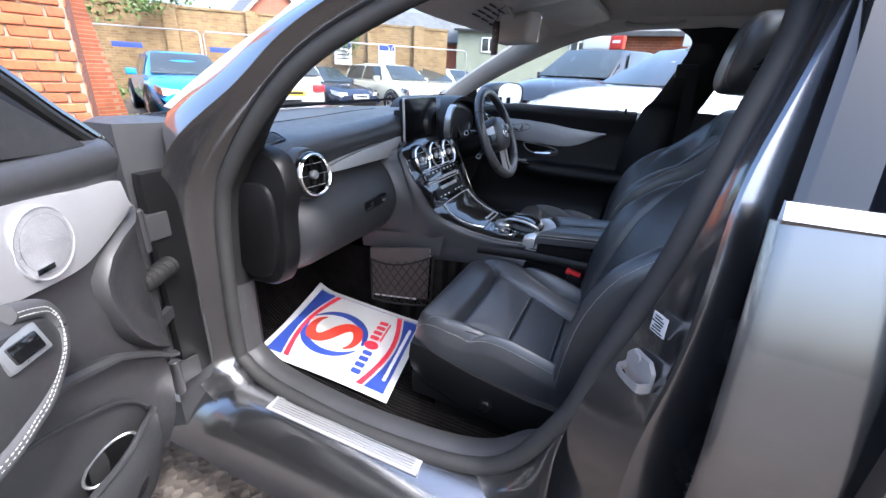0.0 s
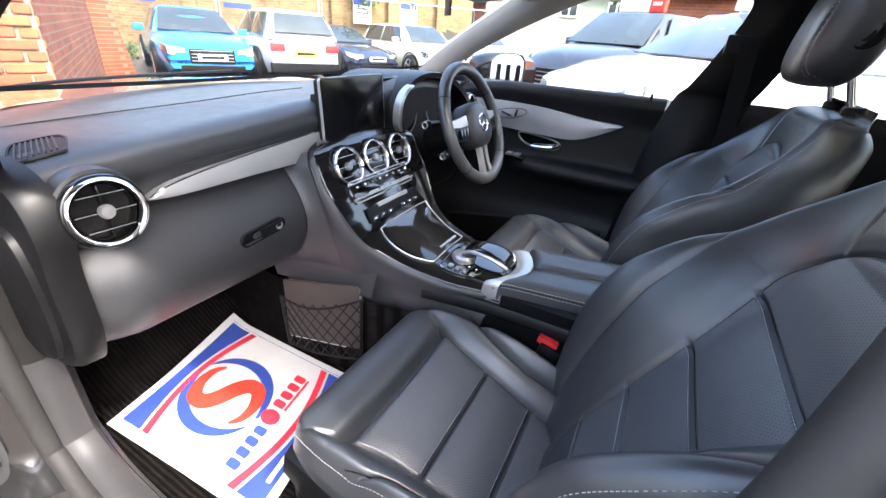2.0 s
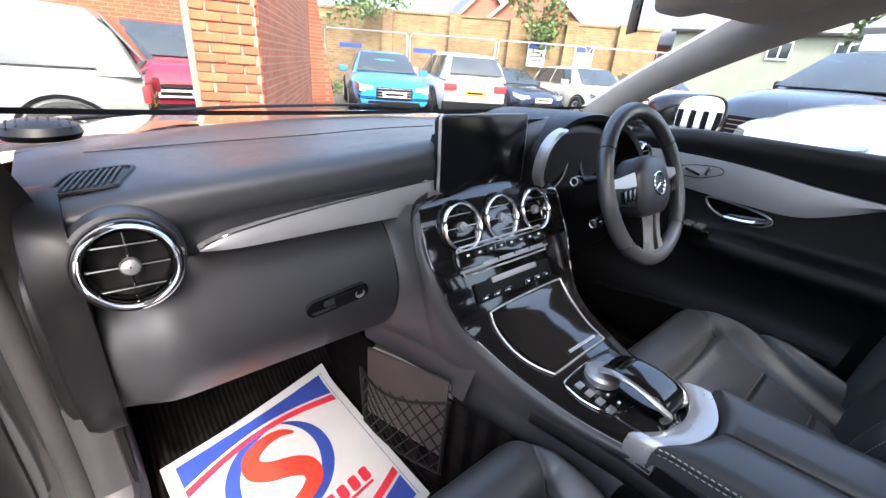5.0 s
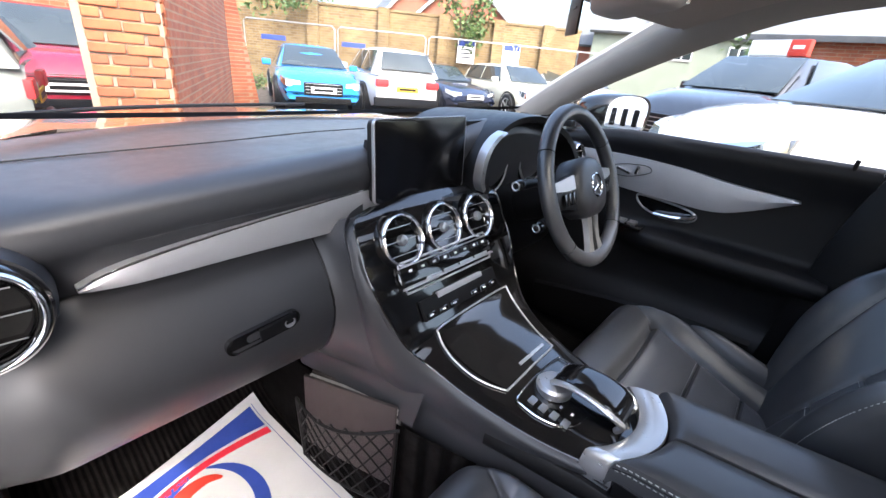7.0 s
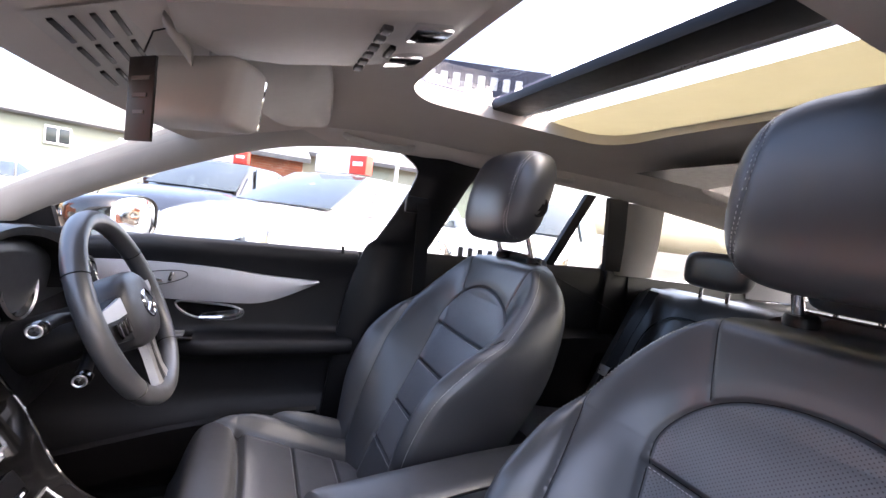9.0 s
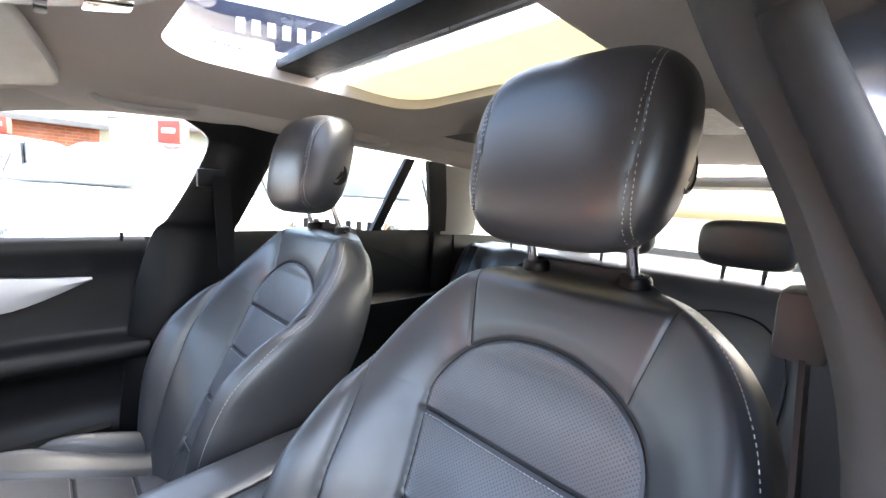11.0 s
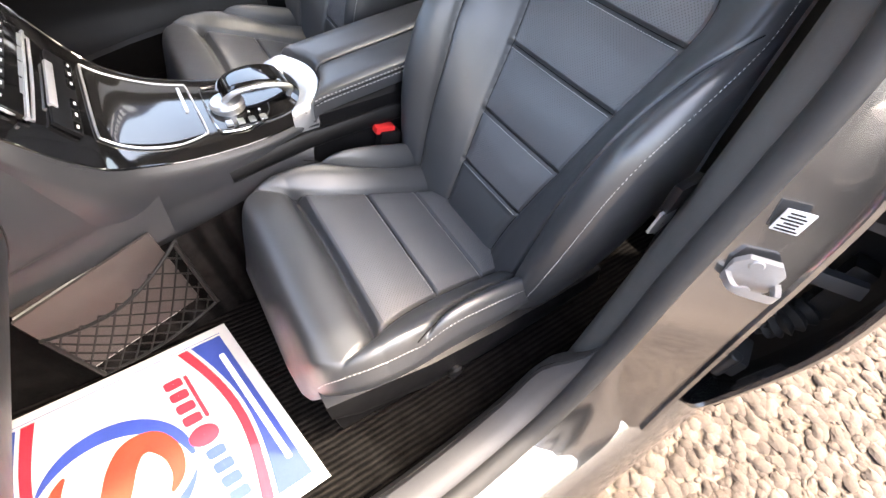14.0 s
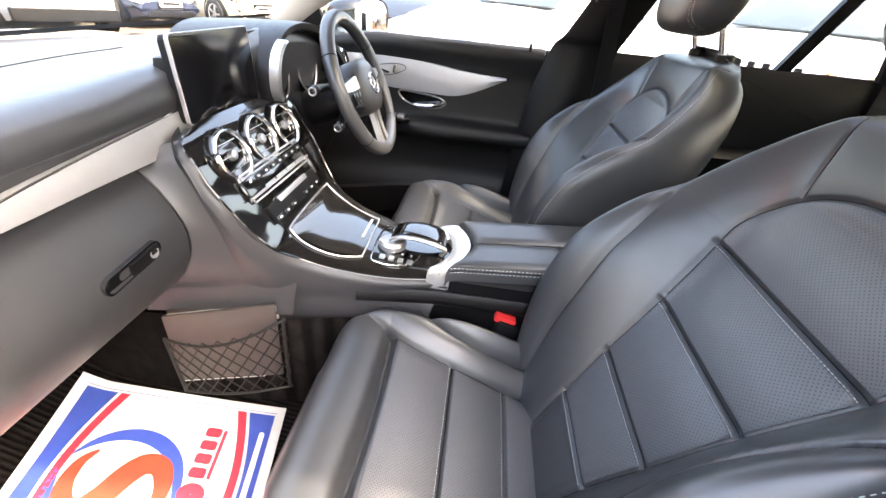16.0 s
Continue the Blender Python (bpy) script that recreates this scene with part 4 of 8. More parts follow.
def air_vent(name, c, axis, r, parent, slats=3, tilt=0.0):
    """Round turbine vent: chrome ring, dark cup, slats, knob on a vane."""
    c, ax = Vector(c), Vector(axis).normalized()
    v = part(name, Geo().turned(c, ax, [(r * 1.10, -0.020), (r * 1.09, -0.004), (r * 1.04, 0.003), (r * 0.98, 0.002), (r * 0.84, -0.006)], 48), GLOSS, parent, "round air vent with a gloss black surround")
    part("cup", Geo().turned(c, ax, [(r * 0.84, -0.006), (r * 0.82, -0.03), (0.001, -0.034)], 32), RUBBER, v)
    part("ring", Geo().turned(c, ax, [(r * 0.825, -0.010), (r * 0.835, 0.001), (r * 0.87, 0.007), (r * 0.92, 0.009), (r * 0.97, 0.007), (r, 0.001), (r, -0.008), (r * 0.825, -0.010)], 56), CHROME, v, "bright vent ring")
    part("inner_lip", Geo().turned(c, ax, [(r * 0.80, -0.012), (r * 0.79, -0.006), (r * 0.76, -0.008), (r * 0.76, -0.02)], 40), GLOSS, v)
    up = (Vector((0, 0, 1)) - ax * ax.z).normalized()
    up = (up * math.cos(tilt) + ax.cross(up) * math.sin(tilt)).normalized()
    side = up.cross(ax)
    for k in range(slats):
        h = (k - (slats - 1) / 2) * r * 0.50
        w = math.sqrt(max(1e-6, (0.8 * r) ** 2 - h * h))
        m = Matrix((side, -ax, up)).transposed()
        part("slat", Geo().box(c + up * h - ax * 0.006, (2 * w, 0.012, 0.0022), 0.0006, m), GLOSS, v)
        part("slat_edge", Geo().box(c + up * h - ax * -0.0005, (1.9 * w, 0.0008, 0.0011), 0, m), SATIN, v)
    part("vane", Geo().box(c - ax * 0.012, (0.0025, 0.012, 1.5 * r), 0.0006, Matrix((side, -ax, up)).transposed()), GLOSS, v)
    part("knob", Geo().turned(c, ax, [(0.001, 0.007), (r * 0.17, 0.006), (r * 0.21, 0.001), (r * 0.18, -0.008), (0.001, -0.01)], 20), SATIN, v, "satin silver vent knob")
    return v


VA = Vector((-0.05, -1.0, 0.16)).normalized()
pod = part("vent_pod", Geo().turned((-0.588, 1.262, 0.952), VA, [(0.046, 0.002), (0.056, 0.0), (0.060, -0.02), (0.062, -0.07)], 48), SOFT, dash)
air_vent("side_vent", (-0.587, 1.254, 0.950), VA, 0.050, dash)
air_vent("side_vent", (0.675, 1.27, 0.965), (0.05, -1, 0.16), 0.05, dash)
def pad_pt(x, y, lift=0.0):
    """On the upper pad."""
    prof = dash_prof(x)[1:5]
    z = lerp_table(-y, [(-a, b) for a, b in prof])
    return Vector((x, y, z + lift))


dm = [(-0.640, 1.342), (-0.622, 1.392), (-0.600, 1.402), (-0.553, 1.404), (-0.572, 1.352), (-0.585, 1.338)]
dc = (sum(p[0] for p in dm) / 6, sum(p[1] for p in dm) / 6)
defr = part("demister_grille", Geo().loft([[pad_pt(dc[0] + (x - dc[0]) * k, dc[1] + (y - dc[1]) * k, h) for x, y in [(p.x, p.y) for p in spline([(a, b, 0) for a, b in dm], 4, True)]] for k, h in ((1.06, 0.0005), (1.0, 0.003), (0.92, 0.0028), (0.90, 0.0008), (0.05, 0.0008))], cap=False), HARD, dash, "small slatted side window demister")
for k in range(8):
    q = (k + 0.7) / 8.4
    a0, a1 = Vector((-0.640 + 0.062 * q, 1.345 + 0.006 * q, 0)), Vector((-0.618 + 0.056 * q, 1.395 + 0.008 * q, 0))
    part("slat", Geo().tube([pad_pt(a0.x + (a1.x - a0.x) * j / 5, a0.y + (a1.y - a0.y) * j / 5, 0.0022) for j in range(6)], 0.0013, 6), SOFT, defr)
ga = spline([(-0.2195, y, z) for y, z in low[:8]] + [(-0.216, 1.385, 0.674), (-0.203, 1.395, 0.61)], 5)
gb_ = spline([(-0.166, 1.268, 0.955), (-0.187, 1.242, 0.925), (-0.190, 1.216, 0.885), (-0.187, 1.195, 0.845), (-0.178, 1.172, 0.805), (-0.164, 1.148, 0.765), (-0.150, 1.118, 0.728), (-0.146, 1.108, 0.700), (-0.150, 1.112, 0.665), (-0.160, 1.12, 0.61)], 5)
part("dash_flank", Geo().loft([[p * (1 - q) + r * q + Vector((0, 0.010 * math.sin(math.pi * q), 0)) for p, r in zip(ga, gb_)] for q in (0, 0.2, 0.4, 0.6, 0.8, 1.0)], cap=False, closed=False), SOFT, dash, "black dash flank sweeping into the console")
part("lid_gap", Geo().tube([p + Vector((0.0, -0.0006, 0)) for p in ga[3:40]], 0.0018, 6), HARD, dash)
# freestanding screen
SR = Euler((-0.05, 0, 0)).to_matrix()
SC0 = Vector((0.0, 1.2855, 1.032))
sc = part("centre_display", Geo().plate([SC0 + SR @ Vector((x, 0, z)) for x, z in rounded(0.236, 0.140, 0.008, 6)], 0.006, 0.0012), SATIN, dash, "freestanding black display with a thin silver frame")
part("display_glass", Geo().plate([SC0 + SR @ Vector((x, -0.0035, z)) for x, z in rounded(0.2325, 0.1365, 0.007, 6)], 0.003, 0.0008), SCREEN, sc)
part("display_edge", Geo().tube([SC0 + SR @ Vector((x, -0.003, z)) for x, z in rounded(0.235, 0.139, 0.008, 6)], 0.0015, 8, True), SILVER, sc, "bright silver edge")
part("display_body", Geo().plate([SC0 + SR @ Vector((x, 0.009, z)) for x, z in rounded(0.232, 0.136, 0.008, 6)], 0.014, 0.003), HARD, sc)
part("display_back", Geo().box((0.0, 1.318, 1.02), (0.20, 0.04, 0.09), 0.015), HARD, sc)
# instrument binnacle
g = Geo()
rings = []
for y, s in ((1.50, 0.90), (1.36, 0.97), (1.27, 1.0), (1.235, 1.0), (1.225, 0.985)):
    rings.append([(0.365 + 0.235 * s * math.cos(a), y + 0.05 * math.sin(a), 0.955 + 0.145 * s * math.sin(a) ** 0.85) for a in [math.pi * k / 28 for k in range(29)]])
inner = [[(0.365 + 0.216 * s * math.cos(a), y + 0.05 * math.sin(a), 0.955 + 0.128 * s * math.sin(a) ** 0.85) for a in [math.pi * k / 28 for k in range(29)]] for y, s in ((1.228, 1.0), (1.30, 0.94), (1.345, 0.9))]
part("binnacle_hood", g.loft(rings + inner, cap=False, closed=False), HARD, dash, "black hood over the instruments")
part("binnacle_back", Geo().box((0.365, 1.34, 0.985), (0.42, 0.02, 0.20), 0.01), HARD, dash)
for x in (0.262, 0.455):
    d = part("dial", Geo().turned((x, 1.318, 0.985), (0, -1, 0.12), [(0.001, 0.0), (0.060, 0.0), (0.064, 0.012), (0.070, 0.012), (0.072, -0.01)], 40), GLOSS, dash, "round instrument dial")
    part("dial_ring", Geo().turned((x, 1.318, 0.985), (0, -1, 0.12), [(0.063, 0.008), (0.066, 0.016), (0.070, 0.012)], 40), SATIN, d)
    part("needle", Geo().box((x - 0.018, 1.313, 0.972), (0.045, 0.002, 0.003), 0.0008, Euler((0, 0.6, 0)).to_matrix()), PRINT_RED, d)
    for k in range(11):
        a = math.radians(-40 + 26 * k)
        part("tick", Geo().box((x + 0.052 * math.cos(a), 1.313, 0.985 + 0.052 * math.sin(a)), (0.010, 0.001, 0.002), 0, Euler((0, -a, 0)).to_matrix()), PRINT_WHITE, d, smooth=False)
arc_o = spline([(0.152, 1.232, 0.940), (0.116, 1.228, 0.975), (0.112, 1.226, 1.015), (0.128, 1.228, 1.046), (0.162, 1.234, 1.066), (0.206, 1.244, 1.074)], 8)
arc_i = spline([(0.160, 1.242, 0.945), (0.136, 1.236, 0.978), (0.134, 1.234, 1.012), (0.146, 1.236, 1.036), (0.170, 1.240, 1.054), (0.207, 1.246, 1.069)], 8)
part("binnacle_arc", Geo().loft([[a, a * 0.5 + b * 0.5 + Vector((0, -0.006, 0)), b, b + Vector((0, 0.02, 0)), a + Vector((0, 0.02, 0))] for a, b in zip(arc_o, arc_i)]), SATIN, dash, "silver crescent beside the instruments")

# ---- centre console ----
con = thing("centre_console", "gloss black centre console with round vents and a leather armrest", "console", (0.012, 1.0, 0.33))
PAN = [(1.278, 0.962), (1.254, 0.946), (1.236, 0.922), (1.222, 0.893), (1.200, 0.858), (1.180, 0.822), (1.160, 0.788), (1.136, 0.758), (1.10, 0.735), (1.05, 0.714), (0.98, 0.698), (0.91, 0.690), (0.84, 0.688), (0.810, 0.688)]
pan_path = spline([(0, y, z) for y, z in PAN], 5)


def pan_half(p):
    return lerp_table(-p.y, [(-1.278, 0.138), (-1.271, 0.166), (-1.262, 0.183), (-1.25, 0.194), (-1.20, 0.196), (-1.16, 0.178), (-1.10, 0.148), (-1.0, 0.124), (-0.92, 0.108), (-0.84, 0.088)])


CX = 0.012


def pan_pt(i, u):
    """On the panel: row i of its path, u from -1 (passenger) to 1."""
    p = pan_path[i]
    t = (pan_path[min(i + 1, len(pan_path) - 1)] - pan_path[max(i - 1, 0)]).normalized()
    n = Vector((0, t.z, -t.y))
    n = n if n.z - n.y > 0 else -n
    h = pan_half(p)
    crown = 0.008 * (1 - abs(u) ** 2.5)
    return Vector((CX + u * h, p.y, p.z)) + n * crown, n


rows = [[pan_pt(i, -1 + 2 * k / 24)[0] for k in range(25)] for i in range(len(pan_path))]
part("gloss_panel", Geo().loft(rows, cap=False, closed=False), GLOSS, con, "piano black console panel")
for s in (-1, 1):
    edge = [pan_pt(i, s)[0] for i in range(len(pan_path))]
    part("panel_rim", Geo().tube([p + Vector((s * 0.001, 0, -0.0008)) for p in edge], 0.0022, 8), GLOSS, con, "rounded gloss black rim")
    side = []
    for p in edge:
        down = lerp_table(-p.y, [(-1.285, 0.02), (-1.16, 0.07), (-1.05, 0.05), (-0.84, 0.03)])
        side.append([p + Vector((s * 0.003, 0, -0.001)), p + Vector((s * 0.012, 0.006, -down * 0.3)), p + Vector((s * 0.010, 0.012, -down)), Vector((CX + s * (0.5 * abs(p.x - CX) + 0.075), p.y + 0.04, min(p.z - down, 0.60))), Vector((CX + s * 0.150, p.y + 0.05, 0.34))])
    # lit side in SOFT, driver's side in near-black HARD for its shade
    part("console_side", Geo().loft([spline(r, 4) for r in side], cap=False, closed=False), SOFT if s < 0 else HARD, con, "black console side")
for s in (-1, 1):
    rows = []
    for y in (1.0, 0.95, 0.85, 0.75, 0.6, 0.45, 0.30):
        x0 = lerp_table(-y, [(-1.0, 0.128), (-0.84, 0.105), (-0.30, 0.108)])
        rows.append([(CX + s * (x0 - 0.03), y, 0.672), (CX + s * x0, y, 0.668), (CX + s * (x0 + 0.006), y, 0.64), (CX + s * (x0 - 0.002), y, 0.615), (CX + s * (x0 + 0.01), y, 0.45), (CX + s * (x0 + 0.015), y, 0.33)])
    # near-black plastic puts the shade low on the tunnel into its colour
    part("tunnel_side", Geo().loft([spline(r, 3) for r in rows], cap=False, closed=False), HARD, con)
for x in (-0.105, 0.001, 0.107):
    air_vent("centre_vent", (x, 1.222, 0.915), (0, -1, 0.42), 0.047, con)


def on_panel(y, x, lift=0.0):
    i = next((k for k in range(len(pan_path) - 1) if pan_path[k + 1].y <= y), len(pan_path) - 2)
    a, b = pan_path[i], pan_path[i + 1]
    q = min(1.0, max(0.0, (a.y - y) / (a.y - b.y)))
    pa, na = pan_pt(i, (x - CX) / pan_half(a))
    pb, nb = pan_pt(i + 1, (x - CX) / pan_half(b))
    n = (na + (nb - na) * q).normalized()
    return pa + (pb - pa) * q + n * lift, n


def panel_curve(pts, lift, n=6, closed=False):
    """A smooth line over the panel through (y, x) points."""
    return [on_panel(p.x, p.y, lift)[0] for p in spline([(y, x, 0) for y, x in pts], n, closed)]


def panel_box(name, y, x, size, mat, parent, lift=0.002, bev=0.002, label=""):
    p, n = on_panel(y, x, lift)
    m = Matrix((Vector((1, 0, 0)), Vector((0, n.z, -n.y)), n)).transposed()
    return part(name, Geo().box(p, size, bev, m), mat, parent, label)


cl = panel_box("climate_panel", 1.200, -0.012, (0.246, 0.032, 0.008), GLOSS, con, 0.002, label="climate control bar with silver keys")
panel_box("bezel", 1.191, -0.012, (0.250, 0.004, 0.007), SILVER, cl, 0.005)
panel_box("bezel", 1.209, -0.012, (0.240, 0.0025, 0.006), SATIN, cl, 0.005)
part("frame", Geo().tube([on_panel(y, x, 0.005)[0] for y, x in ((1.187, -0.128), (1.187, -0.05), (1.187, 0.02), (1.187, 0.104), (1.200, 0.112), (1.213, 0.106), (1.213, 0.02), (1.213, -0.05), (1.213, -0.130), (1.200, -0.136))], 0.0022, 8, True), SILVER, cl, "silver frame")
for k in range(5):
    panel_box("key", 1.193, -0.108 + 0.046 * k, (0.042, 0.006, 0.003), SATIN, cl, 0.0055, 0.001, label="silver rocker key")
for k in range(8):
    panel_box("button", 1.204, -0.112 + 0.029 * k, (0.024, 0.010, 0.006), HARD, cl, 0.005)
    panel_box("symbol", 1.204, -0.112 + 0.029 * k, (0.007, 0.004, 0.001), PRINT_WHITE, cl, 0.0085, 0)
au = panel_box("audio_panel", 1.168, -0.004, (0.215, 0.036, 0.006), HARD, con, 0.002, label="audio panel with disc slot and keys")
panel_box("disc_slot", 1.176, -0.004, (0.130, 0.011, 0.006), SILVER, au, 0.004, label="silver disc slot")
for k in range(7):
    if k not in (3,):
        panel_box("button", 1.162, -0.095 + 0.030 * k, (0.024, 0.010, 0.005), GLOSS, au, 0.005)
        panel_box("symbol", 1.162, -0.095 + 0.030 * k, (0.008, 0.003, 0.001), PRINT_WHITE, au, 0.0078, 0)
# lidded cup holder bay: an outline of chrome round a gloss lid
lid_edge = panel_curve([(1.138, -0.094), (1.146, -0.080), (1.149, 0.02), (1.149, 0.118), (1.143, 0.131), (1.10, 0.124), (1.05, 0.113), (1.016, 0.108), (1.008, 0.098), (1.006, 0.02), (1.004, -0.054), (1.010, -0.068), (1.05, -0.088), (1.10, -0.098)], 0.0028, 6, True)
lid = part("cubby_lid", Geo().grid(lambda u, v: on_panel(1.146 - 0.138 * v, -0.092 + 0.03 * v * v + (0.222 - 0.055 * v) * u, 0.0025)[0], 14, 24), GLOSS, con, "gloss black lid of the cup holder bay")
part("lid_outline", Geo().tube(lid_edge, 0.0019, 8, True), SATIN, lid)
panel_box("lid_pull", 1.022, 0.045, (0.085, 0.006, 0.003), SATIN, lid, 0.004)
# selector plate with touch pad rest
sp = part("selector_plate", Geo().tube(panel_curve(((0.975, -0.068), (0.986, -0.058), (0.990, 0.01), (0.986, 0.078), (0.975, 0.089), (0.92, 0.092), (0.885, 0.085)), 0.003), 0.0016, 6), CHROME, con, "chrome-framed selector plate")
part("selector_plate_low", Geo().tube(panel_curve(((0.975, -0.068), (0.945, -0.068), (0.912, -0.058), (0.892, -0.036), (0.885, -0.01)), 0.003), 0.0016, 6), CHROME, sp)
part("rotary_dial", Geo().turned((0.006, 0.952, 0.702), (0, 0, 1), [(0.030, 0.0), (0.031, 0.012), (0.027, 0.017), (0.018, 0.018), (0.001, 0.018)], 36), SATIN, sp, "satin silver rotary dial")
pts = [(0.956, 0.722, 0.020), (0.948, 0.732, 0.027), (0.925, 0.741, 0.031), (0.890, 0.742, 0.034), (0.860, 0.736, 0.035), (0.842, 0.728, 0.033), (0.834, 0.719, 0.027)]
rows = [[(0.022 + w * math.copysign(abs(math.cos(a)) ** 0.6, math.cos(a)), y, z + (0.005 if math.sin(a) > 0 else 0.007) * math.copysign(abs(math.sin(a)) ** 0.45, math.sin(a))) for a in [2 * math.pi * k / 20 for k in range(20)]] for y, z, w in pts]
hr = part("hand_rest", Geo().loft([[tuple(q) for q in spline_row] for spline_row in smooth_rows([[Vector(q) for q in r] for r in rows], 4)]), GLOSS, sp, "gloss black hand rest over the touch pad")
for s in (-1, 1):
    part("rest_bow", Geo().tube(spline([(0.022 + s * w * 1.02, y, z - 0.004) for y, z, w in pts] + [(0.022 + s * 0.026, 0.842, 0.700)], 6), 0.0052, 8), SATIN, hr, "chrome bow")
for k in range(4):
    panel_box("button", 0.965 - 0.020 * k, -0.046, (0.016, 0.012, 0.004), SATIN, sp, 0.003)
for k in range(3):
    panel_box("symbol", 0.905 + 0.02 * k, -0.022, (0.006, 0.004, 0.001), PRINT_WHITE, sp, 0.003, 0)
# broad silver band folded over the console behind the selector
BX = 0.008


def band_row(x, z_drop=0.0, dx=0.0):
    u = (x - BX) / 0.092
    yo, yi = 0.778 + 0.038 * u * u, 0.819 + 0.043 * abs(u) ** 2.2
    return [(x + dx, yi, 0.716 - z_drop * 1.05), (x + dx, yi * 0.75 + yo * 0.25, 0.723 - z_drop), (x + dx, yi * 0.35 + yo * 0.65, 0.727 - z_drop), (x + dx, yo + 0.002, 0.727 - z_drop), (x + dx, yo, 0.722 - z_drop), (x + dx * 0.5, yo + 0.004, 0.700 - z_drop), (x + dx * 0.5, yi - 0.004, 0.690 - z_drop), (x + dx, yi, 0.708 - z_drop)]


rows = [band_row(BX - 0.090, 0.040, -0.006), band_row(BX - 0.092, 0.018, -0.003), band_row(BX - 0.090, 0.004)]
rows += [band_row(BX - 0.086 + 0.172 * k / 28) for k in range(29)]
rows += [band_row(BX + 0.090, 0.004), band_row(BX + 0.092, 0.018, 0.003), band_row(BX + 0.090, 0.040, 0.006)]
part("silver_bracket", Geo().loft(rows), SATIN, con, "broad satin silver band behind the selector")
# armrest box
arm = part("armrest_base", Geo().loft([[(CX + x, y, z) for x, z in ((-0.098, 0.665), (-0.100, 0.695), (-0.09, 0.705), (0.09, 0.705), (0.100, 0.695), (0.098, 0.665))] for y in (0.812, 0.75, 0.5, 0.32)]), HARD, con)
REST = [(0.0, -0.018), (0.006, -0.008), (0.018, -0.001), (0.04, 0.002), (0.10, 0.005), (0.30, 0.014), (0.60, 0.027), (0.95, 0.034), (0.98, 0.030), (1.0, 0.012)]
for s, x0, x1 in ((-1, -0.103, -0.0055), (1, -0.0025, 0.094)):
    def rest_pt(u, h, f, x0=x0, x1=x1):
        x = (x0 + x1) / 2 + (x1 - x0) / 2 * u
        yf = 0.7755 + 0.038 * (x / 0.092) ** 2
        return Vector((BX + 0.002 + x, yf + (0.31 - yf) * f, 0.700 + lerp_table(f, REST) + 0.041 * h))
    rows = [[rest_pt(u, h, f) for u, h in ((-1, 0), (-1.01, 0.45), (-0.995, 0.74), (-0.965, 0.88), (-0.88, 0.95), (-0.5, 0.99), (0, 1.0), (0.5, 0.99), (0.88, 0.95), (0.965, 0.88), (0.995, 0.74), (1.01, 0.45), (1, 0))] for f in (0.0, 0.006, 0.018, 0.04, 0.10, 0.2, 0.3, 0.45, 0.6, 0.8, 0.95, 0.98, 1.0)]
    lidm = part("armrest_lid", Geo().loft(rows), LEATHER, con, "black leather armrest lid")
    st = Geo()
    for k in range(62):
        f = 0.02 + 0.0152 * k
        for h in (0.50, 0.72):
            st.box(rest_pt(s * 1.012, h, f), (0.0012, 0.0048, 0.0012), 0)
    part("stitching", st, STITCH, lidm, smooth=False)
    part("seam", Geo().tube([rest_pt(s * 1.012, 0.61, 0.01 + 0.05 * k) for k in range(19)], 0.0011, 6), HARD, lidm)
bk = part("belt_buckle", Geo().box((-0.107, 0.69, 0.585), (0.024, 0.046, 0.085), 0.006, Euler((0.25, 0, 0)).to_matrix()), HARD, con, "seat belt buckle")
part("release_button", Geo().box((-0.103, 0.690, 0.630), (0.020, 0.044, 0.016), 0.004, Euler((0.25, 0, 0)).to_matrix()), RED_PLASTIC, bk, "red release button")
bk2 = part("belt_buckle", Geo().box((0.150, 0.66, 0.575), (0.024, 0.046, 0.085), 0.006), HARD, con)
part("release_button", Geo().box((0.150, 0.66, 0.620), (0.020, 0.044, 0.016), 0.004), RED_PLASTIC, bk2, "red release button")
# net pocket in the footwell with a folder
net = thing("net_pocket", "black elastic net pocket on the footwell side", "net", (-0.21, 1.24, 0.43))
c00, c10, c01, c11 = Vector((-0.240, 1.340, 0.43)), Vector((-0.192, 1.125, 0.435)), Vector((-0.252, 1.335, 0.590)), Vector((-0.190, 1.120, 0.625))


def net_pt(u, v, o=0.0):
    p = c00 * (1 - u) * (1 - v) + c10 * u * (1 - v) + c01 * (1 - u) * v + c11 * u * v
    return p + Vector((-0.03 * math.sin(math.pi * u) * (0.5 + 0.5 * v) - o, 0, 0))


for k in range(-4, 8):
    for sgn in (1, -1):
        pts = []
        for j in range(13):
            v = j / 12
            u = (k + (4 * v if sgn > 0 else 4 * (1 - v))) / 8
            if 0 <= u <= 1:
                pts.append(net_pt(u, v * 0.97))
        if len(pts) > 1:
            part("cord", Geo().tube(pts, 0.0016, 5), RUBBER, net)
part("top_elastic", Geo().tube([net_pt(k / 16, 1.0 - 0.10 * math.sin(math.pi * k / 16)) for k in range(17)], 0.003, 6), RUBBER, net)
part("bottom_elastic", Geo().tube([net_pt(k / 16, 0.0) for k in range(17)], 0.003, 6), RUBBER, net)
for u in (0.02, 0.98):
    part("end_bar", Geo().tube([net_pt(u, k / 6) for k in range(7)], 0.004, 6), RUBBER, net)
fol = thing("document_folder", "dark brown vinyl document folder in the net pocket", "folder", (-0.20, 1.24, 0.44))
fa, fb, fc, fd = Vector((-0.222, 1.352, 0.617)), Vector((-0.168, 1.150, 0.640)), Vector((-0.168, 1.155, 0.44)), Vector((-0.222, 1.352, 0.44))
part("cover", Geo().plate([fa, fb, fc, fd], 0.006, 0.002), BROWN_BOOK, fol)
